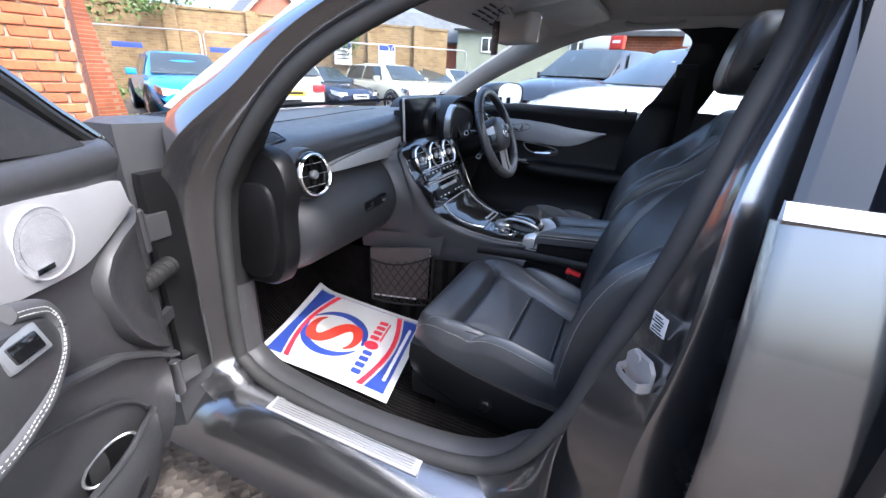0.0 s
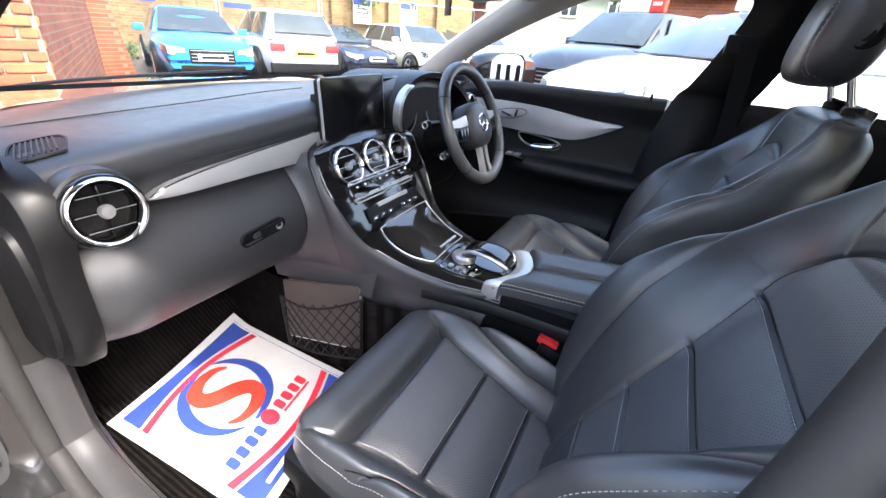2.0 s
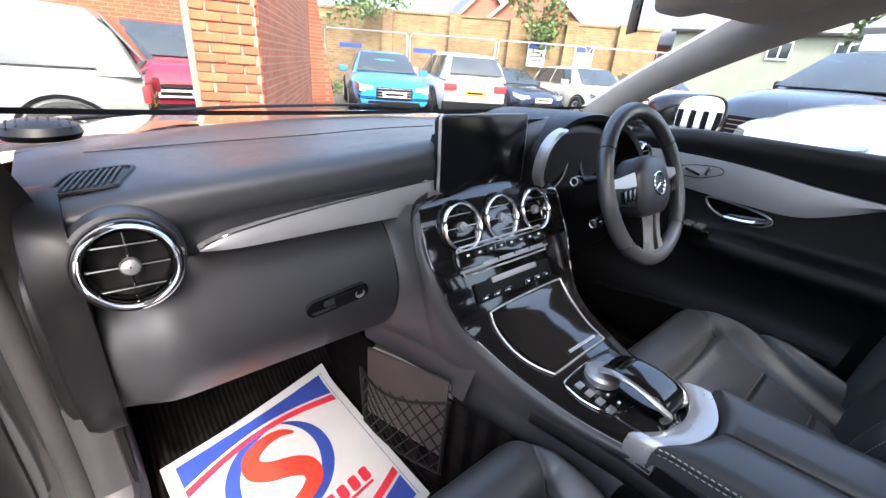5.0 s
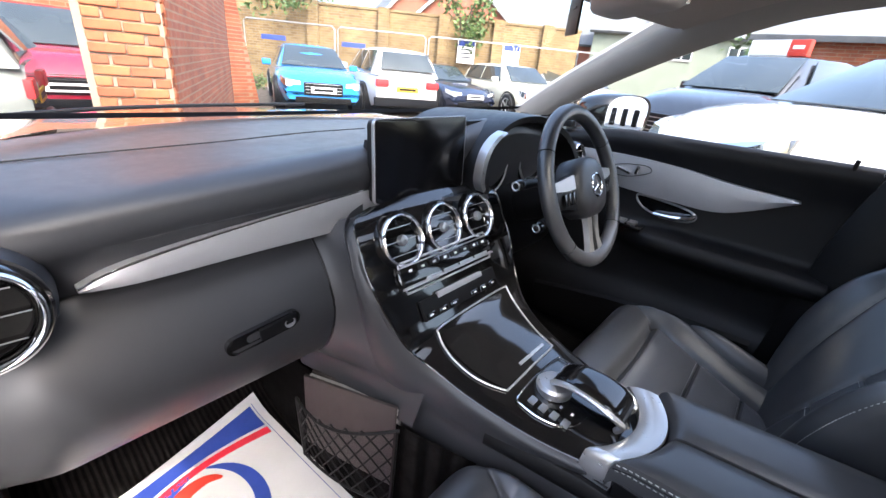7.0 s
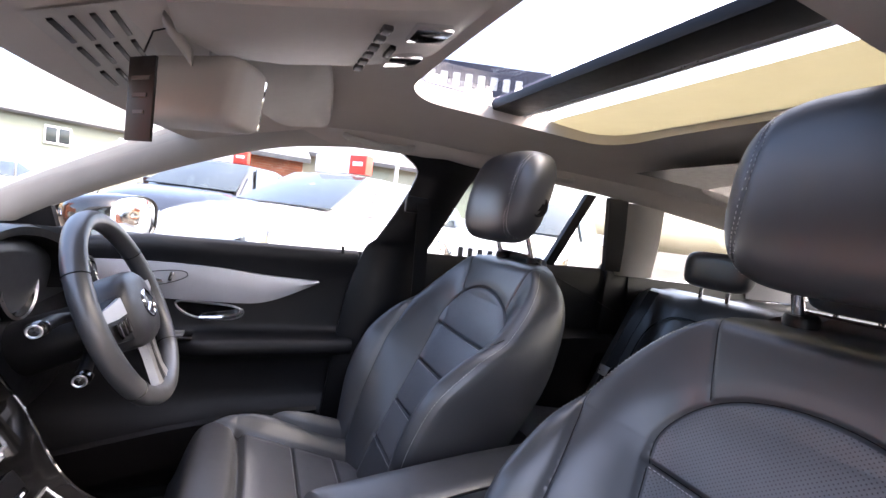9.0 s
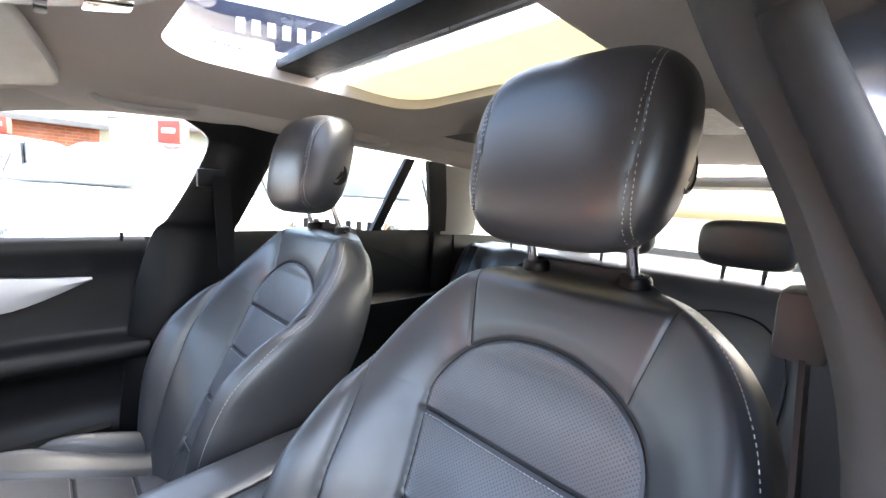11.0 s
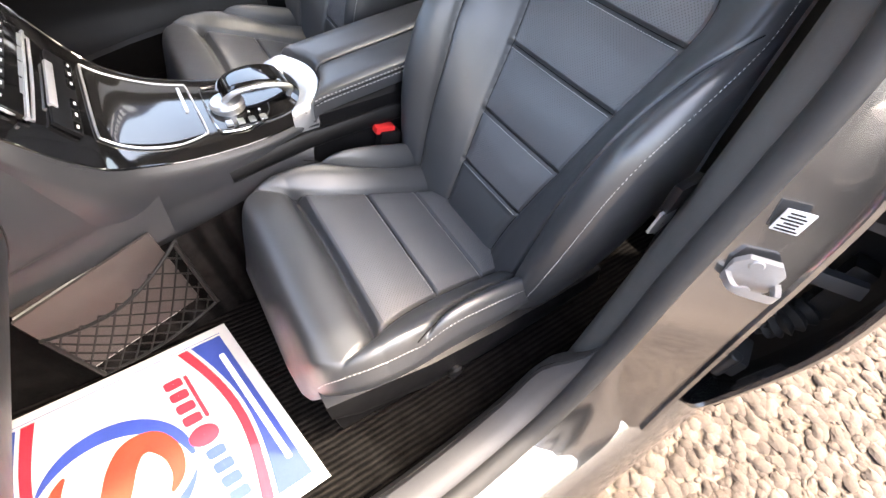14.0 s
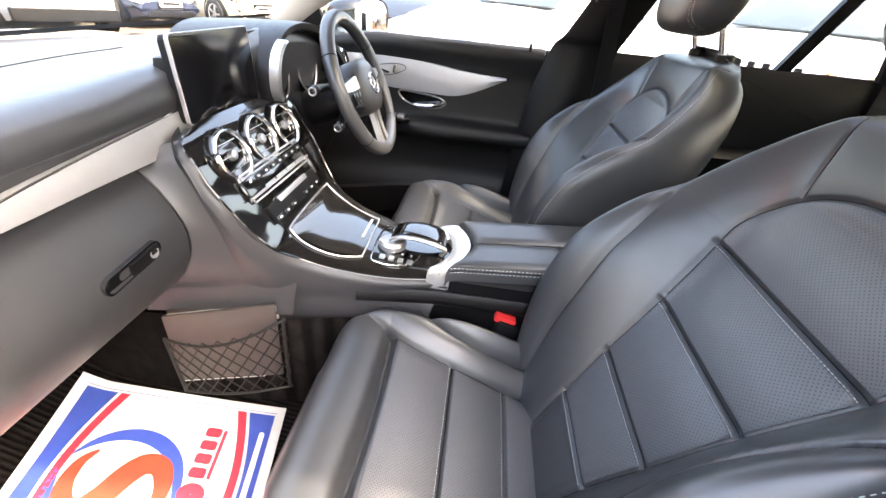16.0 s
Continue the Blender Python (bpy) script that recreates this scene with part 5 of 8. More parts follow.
off = Vector((0.022, 0.006, -0.004))
part("back_cover", Geo().plate([fa + off, fb + off, fc + off, fd + off], 0.006, 0.002), BROWN_BOOK, fol)
part("paper_block", Geo().plate([p + off * 0.5 + Vector((0, 0, -0.008)) for p in (fa, fb, fc, fd)], 0.014), PAPER, fol)
part("footwell_side", Geo().loft([[(-0.13, 1.0, z), (-0.16, 1.12, z), (-0.185, 1.25, z), (-0.20, 1.40, z), (-0.20, 1.65, z)] for z in (0.33, 0.45, 0.56, 0.60)], cap=False, closed=False), CARPET, con)


# ---- front seats ----
SPINE = [(0.46, 0.645), (0.56, 0.605), (0.64, 0.562), (0.697, 0.528), (0.80, 0.463), (0.90, 0.402), (1.0, 0.360), (1.08, 0.334), (1.125, 0.316), (1.15, 0.305)]


def spine_y(z):
    return lerp_table(z, SPINE) if z < 1.15 else 0.305


def lin(x, rows):
    return lerp_table(x, rows)


BACK_HW = [(0.46, 0.20), (0.55, 0.226), (0.66, 0.247), (0.75, 0.254), (0.85, 0.260), (0.92, 0.257), (1.0, 0.240), (1.05, 0.217), (1.09, 0.185), (1.12, 0.145), (1.137, 0.108), (1.148, 0.070)]
WRAP = [(0.46, 0.015), (0.55, 0.045), (0.62, 0.078), (0.70, 0.112), (0.78, 0.124), (0.84, 0.108), (0.905, 0.082), (0.957, 0.060), (1.02, 0.034), (1.08, 0.014), (1.15, 0.0)]
PANEL_HW = [(0.46, 0.075), (0.60, 0.088), (0.697, 0.106), (0.80, 0.125), (0.90, 0.150), (0.925, 0.154)]
SIDE_SEAM = [(0.46, 0.165), (0.60, 0.172), (0.72, 0.180), (0.82, 0.198), (0.90, 0.222), (0.95, 0.242)]


def panel_half(z):
    if z <= 0.925:
        return lin(z, PANEL_HW)
    k = (z - 0.925) / 0.108
    return 0.154 * math.sqrt(max(0.0, 1 - k * k)) if k < 1 else 0.0


def groove(d, s=0.0035):
    return math.exp(-(d / s) ** 2)


def back_front(w, z):
    """How far the front of the backrest stands proud of the spine line at width w, height z."""
    a = abs(w)
    low = 0.82 * lin(min(z, 0.925), PANEL_HW)
    d = lin(z, WRAP) * smoothstep(low, 0.232, a)
    if z < 0.925:
        ph = panel_half(z)
        dp = (a - ph) / 1.02
    else:
        dp = (math.hypot(a / 0.154, (z - 0.925) / 0.108) - 1) * 0.131
    d -= 0.0042 * groove(dp, 0.0030)
    inside = smoothstep(0.0, -0.02, dp)
    if dp < 0.003:
        for zs in (0.607, 0.697, 0.80, 0.90):
            d -= 0.0045 * groove((z - zs) - 0.06 * a * a, 0.0030)
        d += 0.005 * inside * abs(math.sin(math.pi * (z - 0.697) / 0.102)) ** 0.8
    else:
        d += 0.0025 * smoothstep(0.0, 0.03, dp) * smoothstep(1.13, 1.0, z)
    d -= 0.0065 * groove(a - lin(min(z, 0.95), SIDE_SEAM), 0.0034) * smoothstep(0.955, 0.90, z)
    sd = lin(min(z, 0.95), SIDE_SEAM)
    hw = lin(z, BACK_HW)
    if a > sd:
        d += 0.014 * math.sin(math.pi * min(1.0, (a - sd) / (hw - sd + 0.02))) ** 0.8 * smoothstep(0.955, 0.88, z)
    elif dp > 0:
        d += 0.006 * math.sin(math.pi * min(1.0, dp / max(0.01, sd - panel_half(min(z, 0.92))))) * smoothstep(0.955, 0.88, z)
    # shoulder seams running from the arch to the top corners
    d -= 0.0030 * groove((a - 0.116) - (z - 1.009) * 0.25, 0.0030) * smoothstep(0.0, 0.008, dp) * smoothstep(0.975, 0.99, z)
    return d


def spine_normal(z):
    t = Vector((0, spine_y(z + 0.006) - spine_y(z - 0.006), 0.012)).normalized()
    return Vector((0, t.z, -t.y))


def back_pt(w, z, lift=0.0):
    """A point of the backrest's front skin."""
    hw = lin(z, BACK_HW)
    e = max(0.0, abs(w) / hw - 0.87) / 0.13
    d = back_front(w, z) - 0.024 * e ** 2.4 - 0.060 * smoothstep(1.085, 1.148, z) ** 2
    return Vector((w, spine_y(z), z)) + spine_normal(z) * (d + lift)


def backrest(nz=330, nw=221):
    rows = []
    for j in range(nz):
        z = 0.46 + 0.688 * (j / (nz - 1)) ** 0.97
        hw = lin(z, BACK_HW)
        y0 = spine_y(z)
        n = spine_normal(z)
        top = smoothstep(1.085, 1.148, z)
        row = []
        for i in range(nw):
            u = -1 + 2 * i / (nw - 1)
            w = hw * (math.sin(u * math.pi / 2) * 0.35 + u * 0.65)
            row.append(back_pt(w, z))
        edge = (row[-1] - Vector((hw, y0, z))).dot(n)
        for k in (0.12, 0.35, 0.6, 0.85):
            row.append(Vector((hw + 0.007 * math.sin(math.pi * k), y0, z)) + n * (edge + (-0.075 - edge) * k))
        for i in range(25):
            u = 1 - 2 * (i + 0.5) / 25
            row.append(Vector((hw * u, y0, z)) + n * (-0.10 - 0.03 * (1 - u * u) + 0.05 * top ** 2 + 0.02 * abs(u) ** 6))
        for k in (0.85, 0.6, 0.35, 0.12):
            row.append(Vector((-hw - 0.007 * math.sin(math.pi * k), y0, z)) + n * (edge + (-0.075 - edge) * k))
        rows.append(row)
    return rows


CUSHION_SIDE = [(0.48, 0.118), (0.60, 0.124), (0.75, 0.136), (0.86, 0.152), (0.93, 0.176), (1.0, 0.205)]
CUSHION_OUT = [(0.48, 0.19), (0.60, 0.178), (0.70, 0.176), (0.80, 0.192), (0.88, 0.225)]


def cushion_top(x, y):
    a = abs(x)
    base = lerp_table(y, [(0.48, 0.475), (0.56, 0.49), (0.679, 0.529), (0.785, 0.568), (0.909, 0.606), (0.97, 0.617), (1.02, 0.610)])
    bol = lin(y, [(0.48, 0.05), (0.60, 0.066), (0.75, 0.058), (0.88, 0.032), (0.98, 0.010), (1.04, 0.0)])
    side = lin(y, CUSHION_SIDE)
    z = base + bol * smoothstep(side - 0.010, 0.215, a)
    z -= 0.008 * groove(a - side, 0.0042) * smoothstep(1.0, 0.93, y)
    out = lin(y, CUSHION_OUT)
    z -= 0.010 * groove(a - out, 0.0042) * smoothstep(0.222, 0.196, out)
    if a > out:
        z += 0.020 * math.sin(math.pi * min(1.0, (a - out) / max(0.052, 0.25 - out))) ** 0.8 * smoothstep(0.90, 0.80, y)
    else:
        z += 0.009 * math.sin(math.pi * min(1.0, max(0.0, a - side) / max(0.01, out - side))) * smoothstep(0.97, 0.90, y)
    k = smoothstep(side + 0.004, side - 0.002, a)
    z -= k * 0.024 * groove(y - 0.909 - 0.25 * x * x, 0.010)
    for ys in (0.60, 0.679, 0.785):
        z -= k * 0.006 * groove(y - ys, 0.0036)
    if y < 0.9:
        z += 0.006 * abs(math.sin(math.pi * (y - 0.679) / 0.106)) ** 0.8 * smoothstep(side, side - 0.03, a)
    elif y > 0.92:
        z += 0.008 * math.sin(math.pi * min(1.0, (y - 0.92) / 0.13)) ** 0.7
    return z


def cushion(ny=260, nw=181):
    rows = []
    for j in range(ny):
        y = 0.47 + 0.578 * j / (ny - 1)
        hw = lin(y, [(0.47, 0.20), (0.60, 0.218), (0.80, 0.226), (0.93, 0.224), (0.98, 0.212), (1.015, 0.190), (1.035, 0.166), (1.048, 0.138)])
        f = smoothstep(0.985, 1.05, y)
        row = []
        for i in range(nw):
            u = -1 + 2 * i / (nw - 1)
            x = hw * (math.sin(u * math.pi / 2) * 0.35 + u * 0.65)
            w0 = 0.87 - 0.15 * f
            e = max(0.0, abs(x) / hw - w0) / (1 - w0)
            row.append(Vector((x, y, cushion_top(x, min(y, 1.03)) - 0.06 * e ** 2.3 - 0.085 * f ** 2.2)))
        for i in range(13):
            u = 1 - 2 * (i + 0.5) / 13
            row.append(Vector((hw * u * 0.96, y - 0.006 * f, 0.455 + 0.02 * f)))
        rows.append(row)
    return rows


def stitch_line(pts, gap=0.0050, size=(0.0034, 0.0007, 0.0007)):
    g = Geo()
    acc = 0.0
    for a, b in zip(pts, pts[1:]):
        acc += (b - a).length
        if acc > gap:
            acc = 0.0
            d = (b - a).normalized()
            m = d.to_track_quat("X", "Z").to_matrix()
            g.box(b, size, 0, m)
    return g


def front_seat(name, label):
    s = thing(name, label, "car seat", group="front seats", m=Matrix.Identity(4))
    rb = backrest()
    back = part("backrest", Geo().loft(rb), LEATHER, s, "black leather backrest with seamed channels")
    rc = cushion()
    cus = part("cushion", Geo().loft(rc), LEATHER, s, "black leather seat cushion with raised sides")
    # perforated centre panels lie a hair above the padding
    def flat_uv(ob, fn):
        me = ob.data
        lay = me.uv_layers.new(name="flat")
        for lp in me.loops:
            lay.data[lp.index].uv = fn(me.vertices[lp.vertex_index].co)
        return ob

    def back_panel(z0, z1):
        def fn(u, v):
            z = z0 + (z1 - z0) * math.sin(v * math.pi / 2)
            ph = max(0.0, panel_half(z) - 0.005)
            if z > 0.925:
                ph = 0.149 * math.sqrt(max(0.0, 1 - ((z - 0.925) / 0.103) ** 2))
            w = (2 * u - 1) * ph
            z += 0.06 * w * w * (1 - v)
            return Vector((w, spine_y(z), z)) + spine_normal(z) * (back_front(w, z) + 0.0009)
        return fn
    for z0, z1 in ((0.613, 0.691), (0.703, 0.794), (0.806, 0.894), (0.906, 1.0279)):
        flat_uv(part("perforated_panel", Geo().grid(back_panel(z0, z1), 70, 40), PERF, back), lambda c: (c.x, c.z * 1.16))

    def cu_panel(y0, y1, m=0.006):
        def fn(u, v):
            y = y0 + (y1 - y0) * v
            side = lin(y, CUSHION_SIDE) - m
            x = (2 * u - 1) * side
            return (x, y, cushion_top(x, y) + 0.0009)
        return fn
    for y0, y1 in ((0.606, 0.673), (0.685, 0.779), (0.791, 0.892)):
        flat_uv(part("perforated_panel", Geo().grid(cu_panel(y0, y1), 70, 30), PERF, cus), lambda c: (c.x, c.y * 1.05))
    # seams: added dark tubes deepen the grooves' shade, pale stitching beside the cross seams
    zs = [0.50 + 0.445 * k / 60 for k in range(61)]
    zp = [0.52 + 0.405 * k / 50 for k in range(51)]
    arch = [(lin(z, PANEL_HW), z) for z in zp] + [(0.154 * math.cos(a), 0.925 + 0.108 * math.sin(a)) for a in [math.pi * k / 60 for k in range(1, 60)]] + [(-lin(z, PANEL_HW), z) for z in zp[::-1]]
    part("seam", Geo().tube([back_pt(w, z) for w, z in arch], 0.0011, 5), HARD, back)
    for zc in (0.607, 0.697, 0.80, 0.90):
        ph = lin(zc, PANEL_HW) - 0.004
        ws = [-ph + 2 * ph * k / 160 for k in range(161)]
        part("seam", Geo().tube([back_pt(w, zc + 0.06 * w * w, 0.0002) for w in ws[::4]], 0.0008, 5), HARD, back)
        part("stitching", stitch_line([back_pt(w, zc - 0.0052 + 0.06 * w * w, 0.0009) for w in ws], 0.0042, (0.0032, 0.0008, 0.0008)), STITCH, back, smooth=False)
    for yc in (0.60, 0.679, 0.785):
        sd_ = lin(yc, CUSHION_SIDE) - 0.004
        xs = [-sd_ + 2 * sd_ * k / 160 for k in range(161)]
        part("seam", Geo().tube([(x, yc, cushion_top(x, yc) + 0.0002) for x in xs[::4]], 0.0008, 5), HARD, cus)
        # pale stitches draw the highlight along each cushion seam
        part("stitching", stitch_line([Vector((x, yc + 0.0052, cushion_top(x, yc + 0.0052) + 0.0009)) for x in xs], 0.0042, (0.0032, 0.0008, 0.0008)), STITCH, cus, smooth=False)
    for sx in (-1, 1):
        part("seam", Geo().tube([back_pt(sx * lin(z, SIDE_SEAM), z) for z in zs], 0.0012, 5), HARD, back)
        part("seam", Geo().tube([back_pt(sx * (0.116 + 0.25 * (z - 1.009)), z) for z in [1.004 + 0.128 * k / 20 for k in range(21)]], 0.0010, 5), HARD, back)
        ys = [0.50 + 0.43 * k / 50 for k in range(51)]
        part("seam", Geo().tube([(sx * lin(y, CUSHION_SIDE), y, cushion_top(sx * lin(y, CUSHION_SIDE), y)) for y in ys], 0.0012, 5), HARD, cus)
        ys = [0.50 + 0.37 * k / 50 for k in range(51)]
        part("seam", Geo().tube([(sx * lin(y, CUSHION_OUT), y, cushion_top(sx * lin(y, CUSHION_OUT), y)) for y in ys], 0.0012, 5), HARD, cus)
        k = 4 if sx < 0 else 216
        part("stitching", stitch_line([r[k] + Vector((0, 0.0010, 0.0004)) for r in rb[20:310]]), STITCH, back, smooth=False)
        k = 5 if sx < 0 else 175
        part("stitching", stitch_line([r[k] + Vector((0, 0, 0.0008)) for r in rc[8:246]]), STITCH, cus, smooth=False)
    # headrest: a padded block, taller than deep, on two posts
    rows = []
    HX, HZ = 0.0, 1.279
    for j in range(61):
        a = -math.pi / 2 + math.pi * j / 60
        cz, sz = abs(math.cos(a)) ** 0.48, math.copysign(abs(math.sin(a)) ** 0.75, math.sin(a))
        z = HZ + 0.119 * sz
        hw = (0.139 + 0.005 * sz) * cz
        row = []
        for i in range(96):
            b = 2 * math.pi * i / 96
            x = hw * math.copysign(abs(math.cos(b)) ** 0.60, math.cos(b))
            yy = 0.068 * cz * math.copysign(abs(math.sin(b)) ** 0.75, math.sin(b))
            sd = -0.003 * groove(abs(x) - 0.103, 0.0032) * (1 if math.sin(b) > 0 else 0)
            row.append((HX + x, 0.318 - 0.024 * (z - HZ) / 0.119 + yy + sd + 0.010 * (x / 0.15) ** 2, z))
        rows.append(row)
    hd = part("headrest", Geo().loft(rows), LEATHER, s, "black leather headrest with side seams")
    for sx in (-1, 1):
        for dx in (0.100, 0.1065):
            ln = []
            for r in rows[8:56]:
                cand = [Vector(p) for p in r[1:48]]
                q = min(cand, key=lambda p: abs((p.x - HX) - sx * dx))
                ln.append(Vector((HX + sx * dx, q.y + 0.001, q.z)))
            part("stitching", stitch_line(ln, 0.0045, (0.0032, 0.0007, 0.0007)), STITCH, hd, smooth=False)
    part("release_button", Geo().turned((HX - 0.1335, 0.318, 1.258), (-1, 0.05, 0), [(0.026, -0.008), (0.026, 0.001), (0.022, 0.0025), (0.021, 0.001), (0.013, 0.001), (0.012, 0.003), (0.001, 0.003)], 32), HARD, hd, "round headrest release button")
    for x in (-0.074, 0.074):
        part("post", Geo().cyl((x, 0.262, 1.10), (x, 0.305, 1.21), 0.0072, n=16), CHROME, s, "chromed headrest post")
        part("collar", Geo().turned((x, 0.266, 1.128), (0, 0.1, 1), [(0.008, 0.004), (0.017, 0.003), (0.020, -0.002), (0.020, -0.012)], 24), HARD, s)
    # plastic skirt, rails
    for sx in (-1, 1):
        rows = []
        for y, zt, zb in ((0.44, 0.50, 0.40), (0.55, 0.495, 0.385), (0.70, 0.50, 0.38), (0.85, 0.525, 0.395), (0.98, 0.55, 0.43), (1.02, 0.55, 0.46)):
            x = 0.222 if y < 0.9 else 0.222 - 0.12 * (y - 0.9)
            rows.append([(sx * (x - 0.03), y, zt), (sx * (x - 0.002), y, zt - 0.012), (sx * (x + 0.006), y, (zt + zb) / 2), (sx * (x - 0.008), y, zb), (sx * (x - 0.04), y, zb)])
        sk = part("skirt", Geo().loft(rows), HARD, s, "black plastic seat skirt")
        part("adjuster_knob", Geo().turned((sx * 0.226, 0.80, 0.445), (sx, 0, 0), [(0.016, -0.004), (0.016, 0.008), (0.011, 0.012), (0.001, 0.012)], 20), HARD, sk)
        part("rail", Geo().box((sx * 0.175, 0.70, 0.355), (0.035, 0.50, 0.035), 0.006), HARD, s)
    part("front_panel", Geo().box((0, 1.0, 0.47), (0.36, 0.03, 0.12), 0.012), HARD, s)
    part("seat_pan", Geo().box((0, 0.74, 0.415), (0.40, 0.56, 0.09), 0.02), HARD, s)
    return s


SEAT_L, SEAT_R = -0.335, 0.388
seat = front_seat("front_seat", "black leather front seat with white stitching beside the open door")
seat2 = copy_thing(seat, Matrix.Translation((SEAT_R, 0, 0)))
tagged(seat2, "black leather driver's seat with white stitching beside the console")
seat.matrix_basis = Matrix.Translation((SEAT_L, 0, 0))

# ---- rear bench ----
rear = thing("rear_bench", "black leather rear bench seat with three headrests", "car seat", (MID, -0.5, 0.33))
rows = []
for z, y in ((0.55, -0.36), (0.70, -0.43), (0.85, -0.51), (0.97, -0.57), (1.01, -0.60), (1.025, -0.64)):
    row = []
    for i in range(61):
        x = -0.66 + 1.36 * i / 60
        a = min(abs(x - MID - 0.37), abs(x - MID + 0.37))
        row.append((x, y - 0.02 * smoothstep(0.12, 0.0, a) - 0.008 * groove(a - 0.15, 0.008), z - (0.015 if i in (0, 60) else 0)))
    row += [(0.70, y - 0.16, z), (-0.66, y - 0.16, z)]
    rows.append(row)
part("backrest", Geo().loft(rows), LEATHER, rear, "black leather rear backrest")
part("cushion", Geo().loft([[(-0.66, y, 0.33), (-0.66, y, z - 0.02), (-0.62, y, z), (-0.10, y, z + 0.005), (MID, y, z + 0.015), (0.14, y, z + 0.005), (0.66, y, z), (0.70, y, z - 0.02), (0.70, y, 0.33)] for y, z in ((-0.50, 0.50), (-0.35, 0.51), (-0.10, 0.55), (0.02, 0.555), (0.055, 0.53), (0.06, 0.45))]), LEATHER, rear, "black leather rear cushion")
for x in (-0.36, MID, 0.43):
    rows = []
    for j in range(15):
        a = -math.pi / 2 + math.pi * j / 14
        c, sn = abs(math.cos(a)) ** 0.4, math.copysign(abs(math.sin(a)) ** 0.6, math.sin(a))
        rows.append([(x + 0.125 * c * math.copysign(abs(math.cos(b)) ** 0.5, math.cos(b)), -0.67 + 0.04 * c * math.copysign(abs(math.sin(b)) ** 0.6, math.sin(b)), 1.135 + 0.07 * sn) for b in [2 * math.pi * i / 28 for i in range(28)]])
    h = part("headrest", Geo().loft(rows), LEATHER, rear, "black leather rear headrest")
    for dx in (-0.05, 0.05):
        part("post", Geo().cyl((x + dx, -0.665, 1.0), (x + dx, -0.668, 1.09), 0.007, n=12), CHROME, h)
for x in (-0.36, 0.43):
    for sgn in (-1, 1):
        part("seam", Geo().tube(spline([(x + sgn * 0.12, -0.365, 0.56), (x + sgn * 0.145, -0.435, 0.72), (x + sgn * 0.14, -0.505, 0.86), (x + sgn * 0.08, -0.545, 0.935), (x, -0.552, 0.95)], 6), 0.003, 5), HARD, rear)
belt2 = part("rear_belt", Geo().loft([[(x - 0.022, y, z), (x + 0.022, y, z), (x + 0.022, y - 0.003, z), (x - 0.022, y - 0.003, z)] for x, y, z in ((0.60, -0.56, 1.02), (0.58, -0.42, 0.85), (0.56, -0.28, 0.62))]), HARD, rear)
part("belt_tongue", Geo().plate([(0.545, -0.30, 0.70), (0.580, -0.30, 0.70), (0.585, -0.315, 0.735), (0.54, -0.315, 0.735)], 0.004, 0.001), SATIN, belt2, "bright belt tongue")

# ---- steering wheel and column ----
SWC = Vector((0.372, 1.118, 0.962))
SU = Vector((0, 0.40, 0.917)).normalized()
SN = Vector((0, -0.917, 0.40)).normalized()
SX = Vector((1, 0, 0))
wheel = thing("steering_wheel", "black leather steering wheel with silver spokes", "steering wheel", tuple(SWC))


def sw(x, u, n=0.0):
    return SWC + SX * x + SU * u + SN * n


rim_pts = [sw(0.172 * math.cos(a), (0.172 if math.sin(a) > -0.8 else 0.168) * math.sin(a)) for a in [2 * math.pi * k / 72 for k in range(72)]]
part("rim", Geo().tube(rim_pts, 0.0172, 16, True), LEATHER, wheel, "black leather rim")
for a in (0.55, 2.59, 3.85, 5.57):
    part("rim_seam", Geo().tube([sw((0.172 + 0.0176 * math.cos(b)) * math.cos(a), (0.172 + 0.0176 * math.cos(b)) * math.sin(a), 0.0176 * math.sin(b)) for b in [2 * math.pi * k / 16 for k in range(16)]], 0.0011, 5, True), HARD, wheel)
part("airbag_cover", Geo().loft([[sw(0.001 + s * 0.078 * math.copysign(abs(math.cos(a)) ** 0.7, math.cos(a)), s * 0.068 * math.copysign(abs(math.sin(a)) ** 0.8, math.sin(a)) - 0.002, h) for a in [2 * math.pi * k / 40 for k in range(40)]] for s, h in ((1.0, -0.03), (1.02, 0.006), (0.97, 0.017), (0.86, 0.024), (0.6, 0.029), (0.3, 0.031), (0.02, 0.0315))]), SOFT, wheel, "black airbag cover")
part("badge_ring", Geo().tube([sw(0.0255 * math.cos(a), 0.0255 * math.sin(a), 0.0315) for a in [2 * math.pi * k / 32 for k in range(32)]], 0.0025, 6, True), CHROME, wheel, "chrome ring badge")
g = Geo()
for k in range(3):
    a = math.radians(90 + 120 * k)
    g.tube([sw(0, 0, 0.0325), sw(0.024 * math.cos(a), 0.024 * math.sin(a), 0.0315)], lambda q: 0.0036 - 0.0028 * q, 6)
part("badge_bars", g, CHROME, wheel)
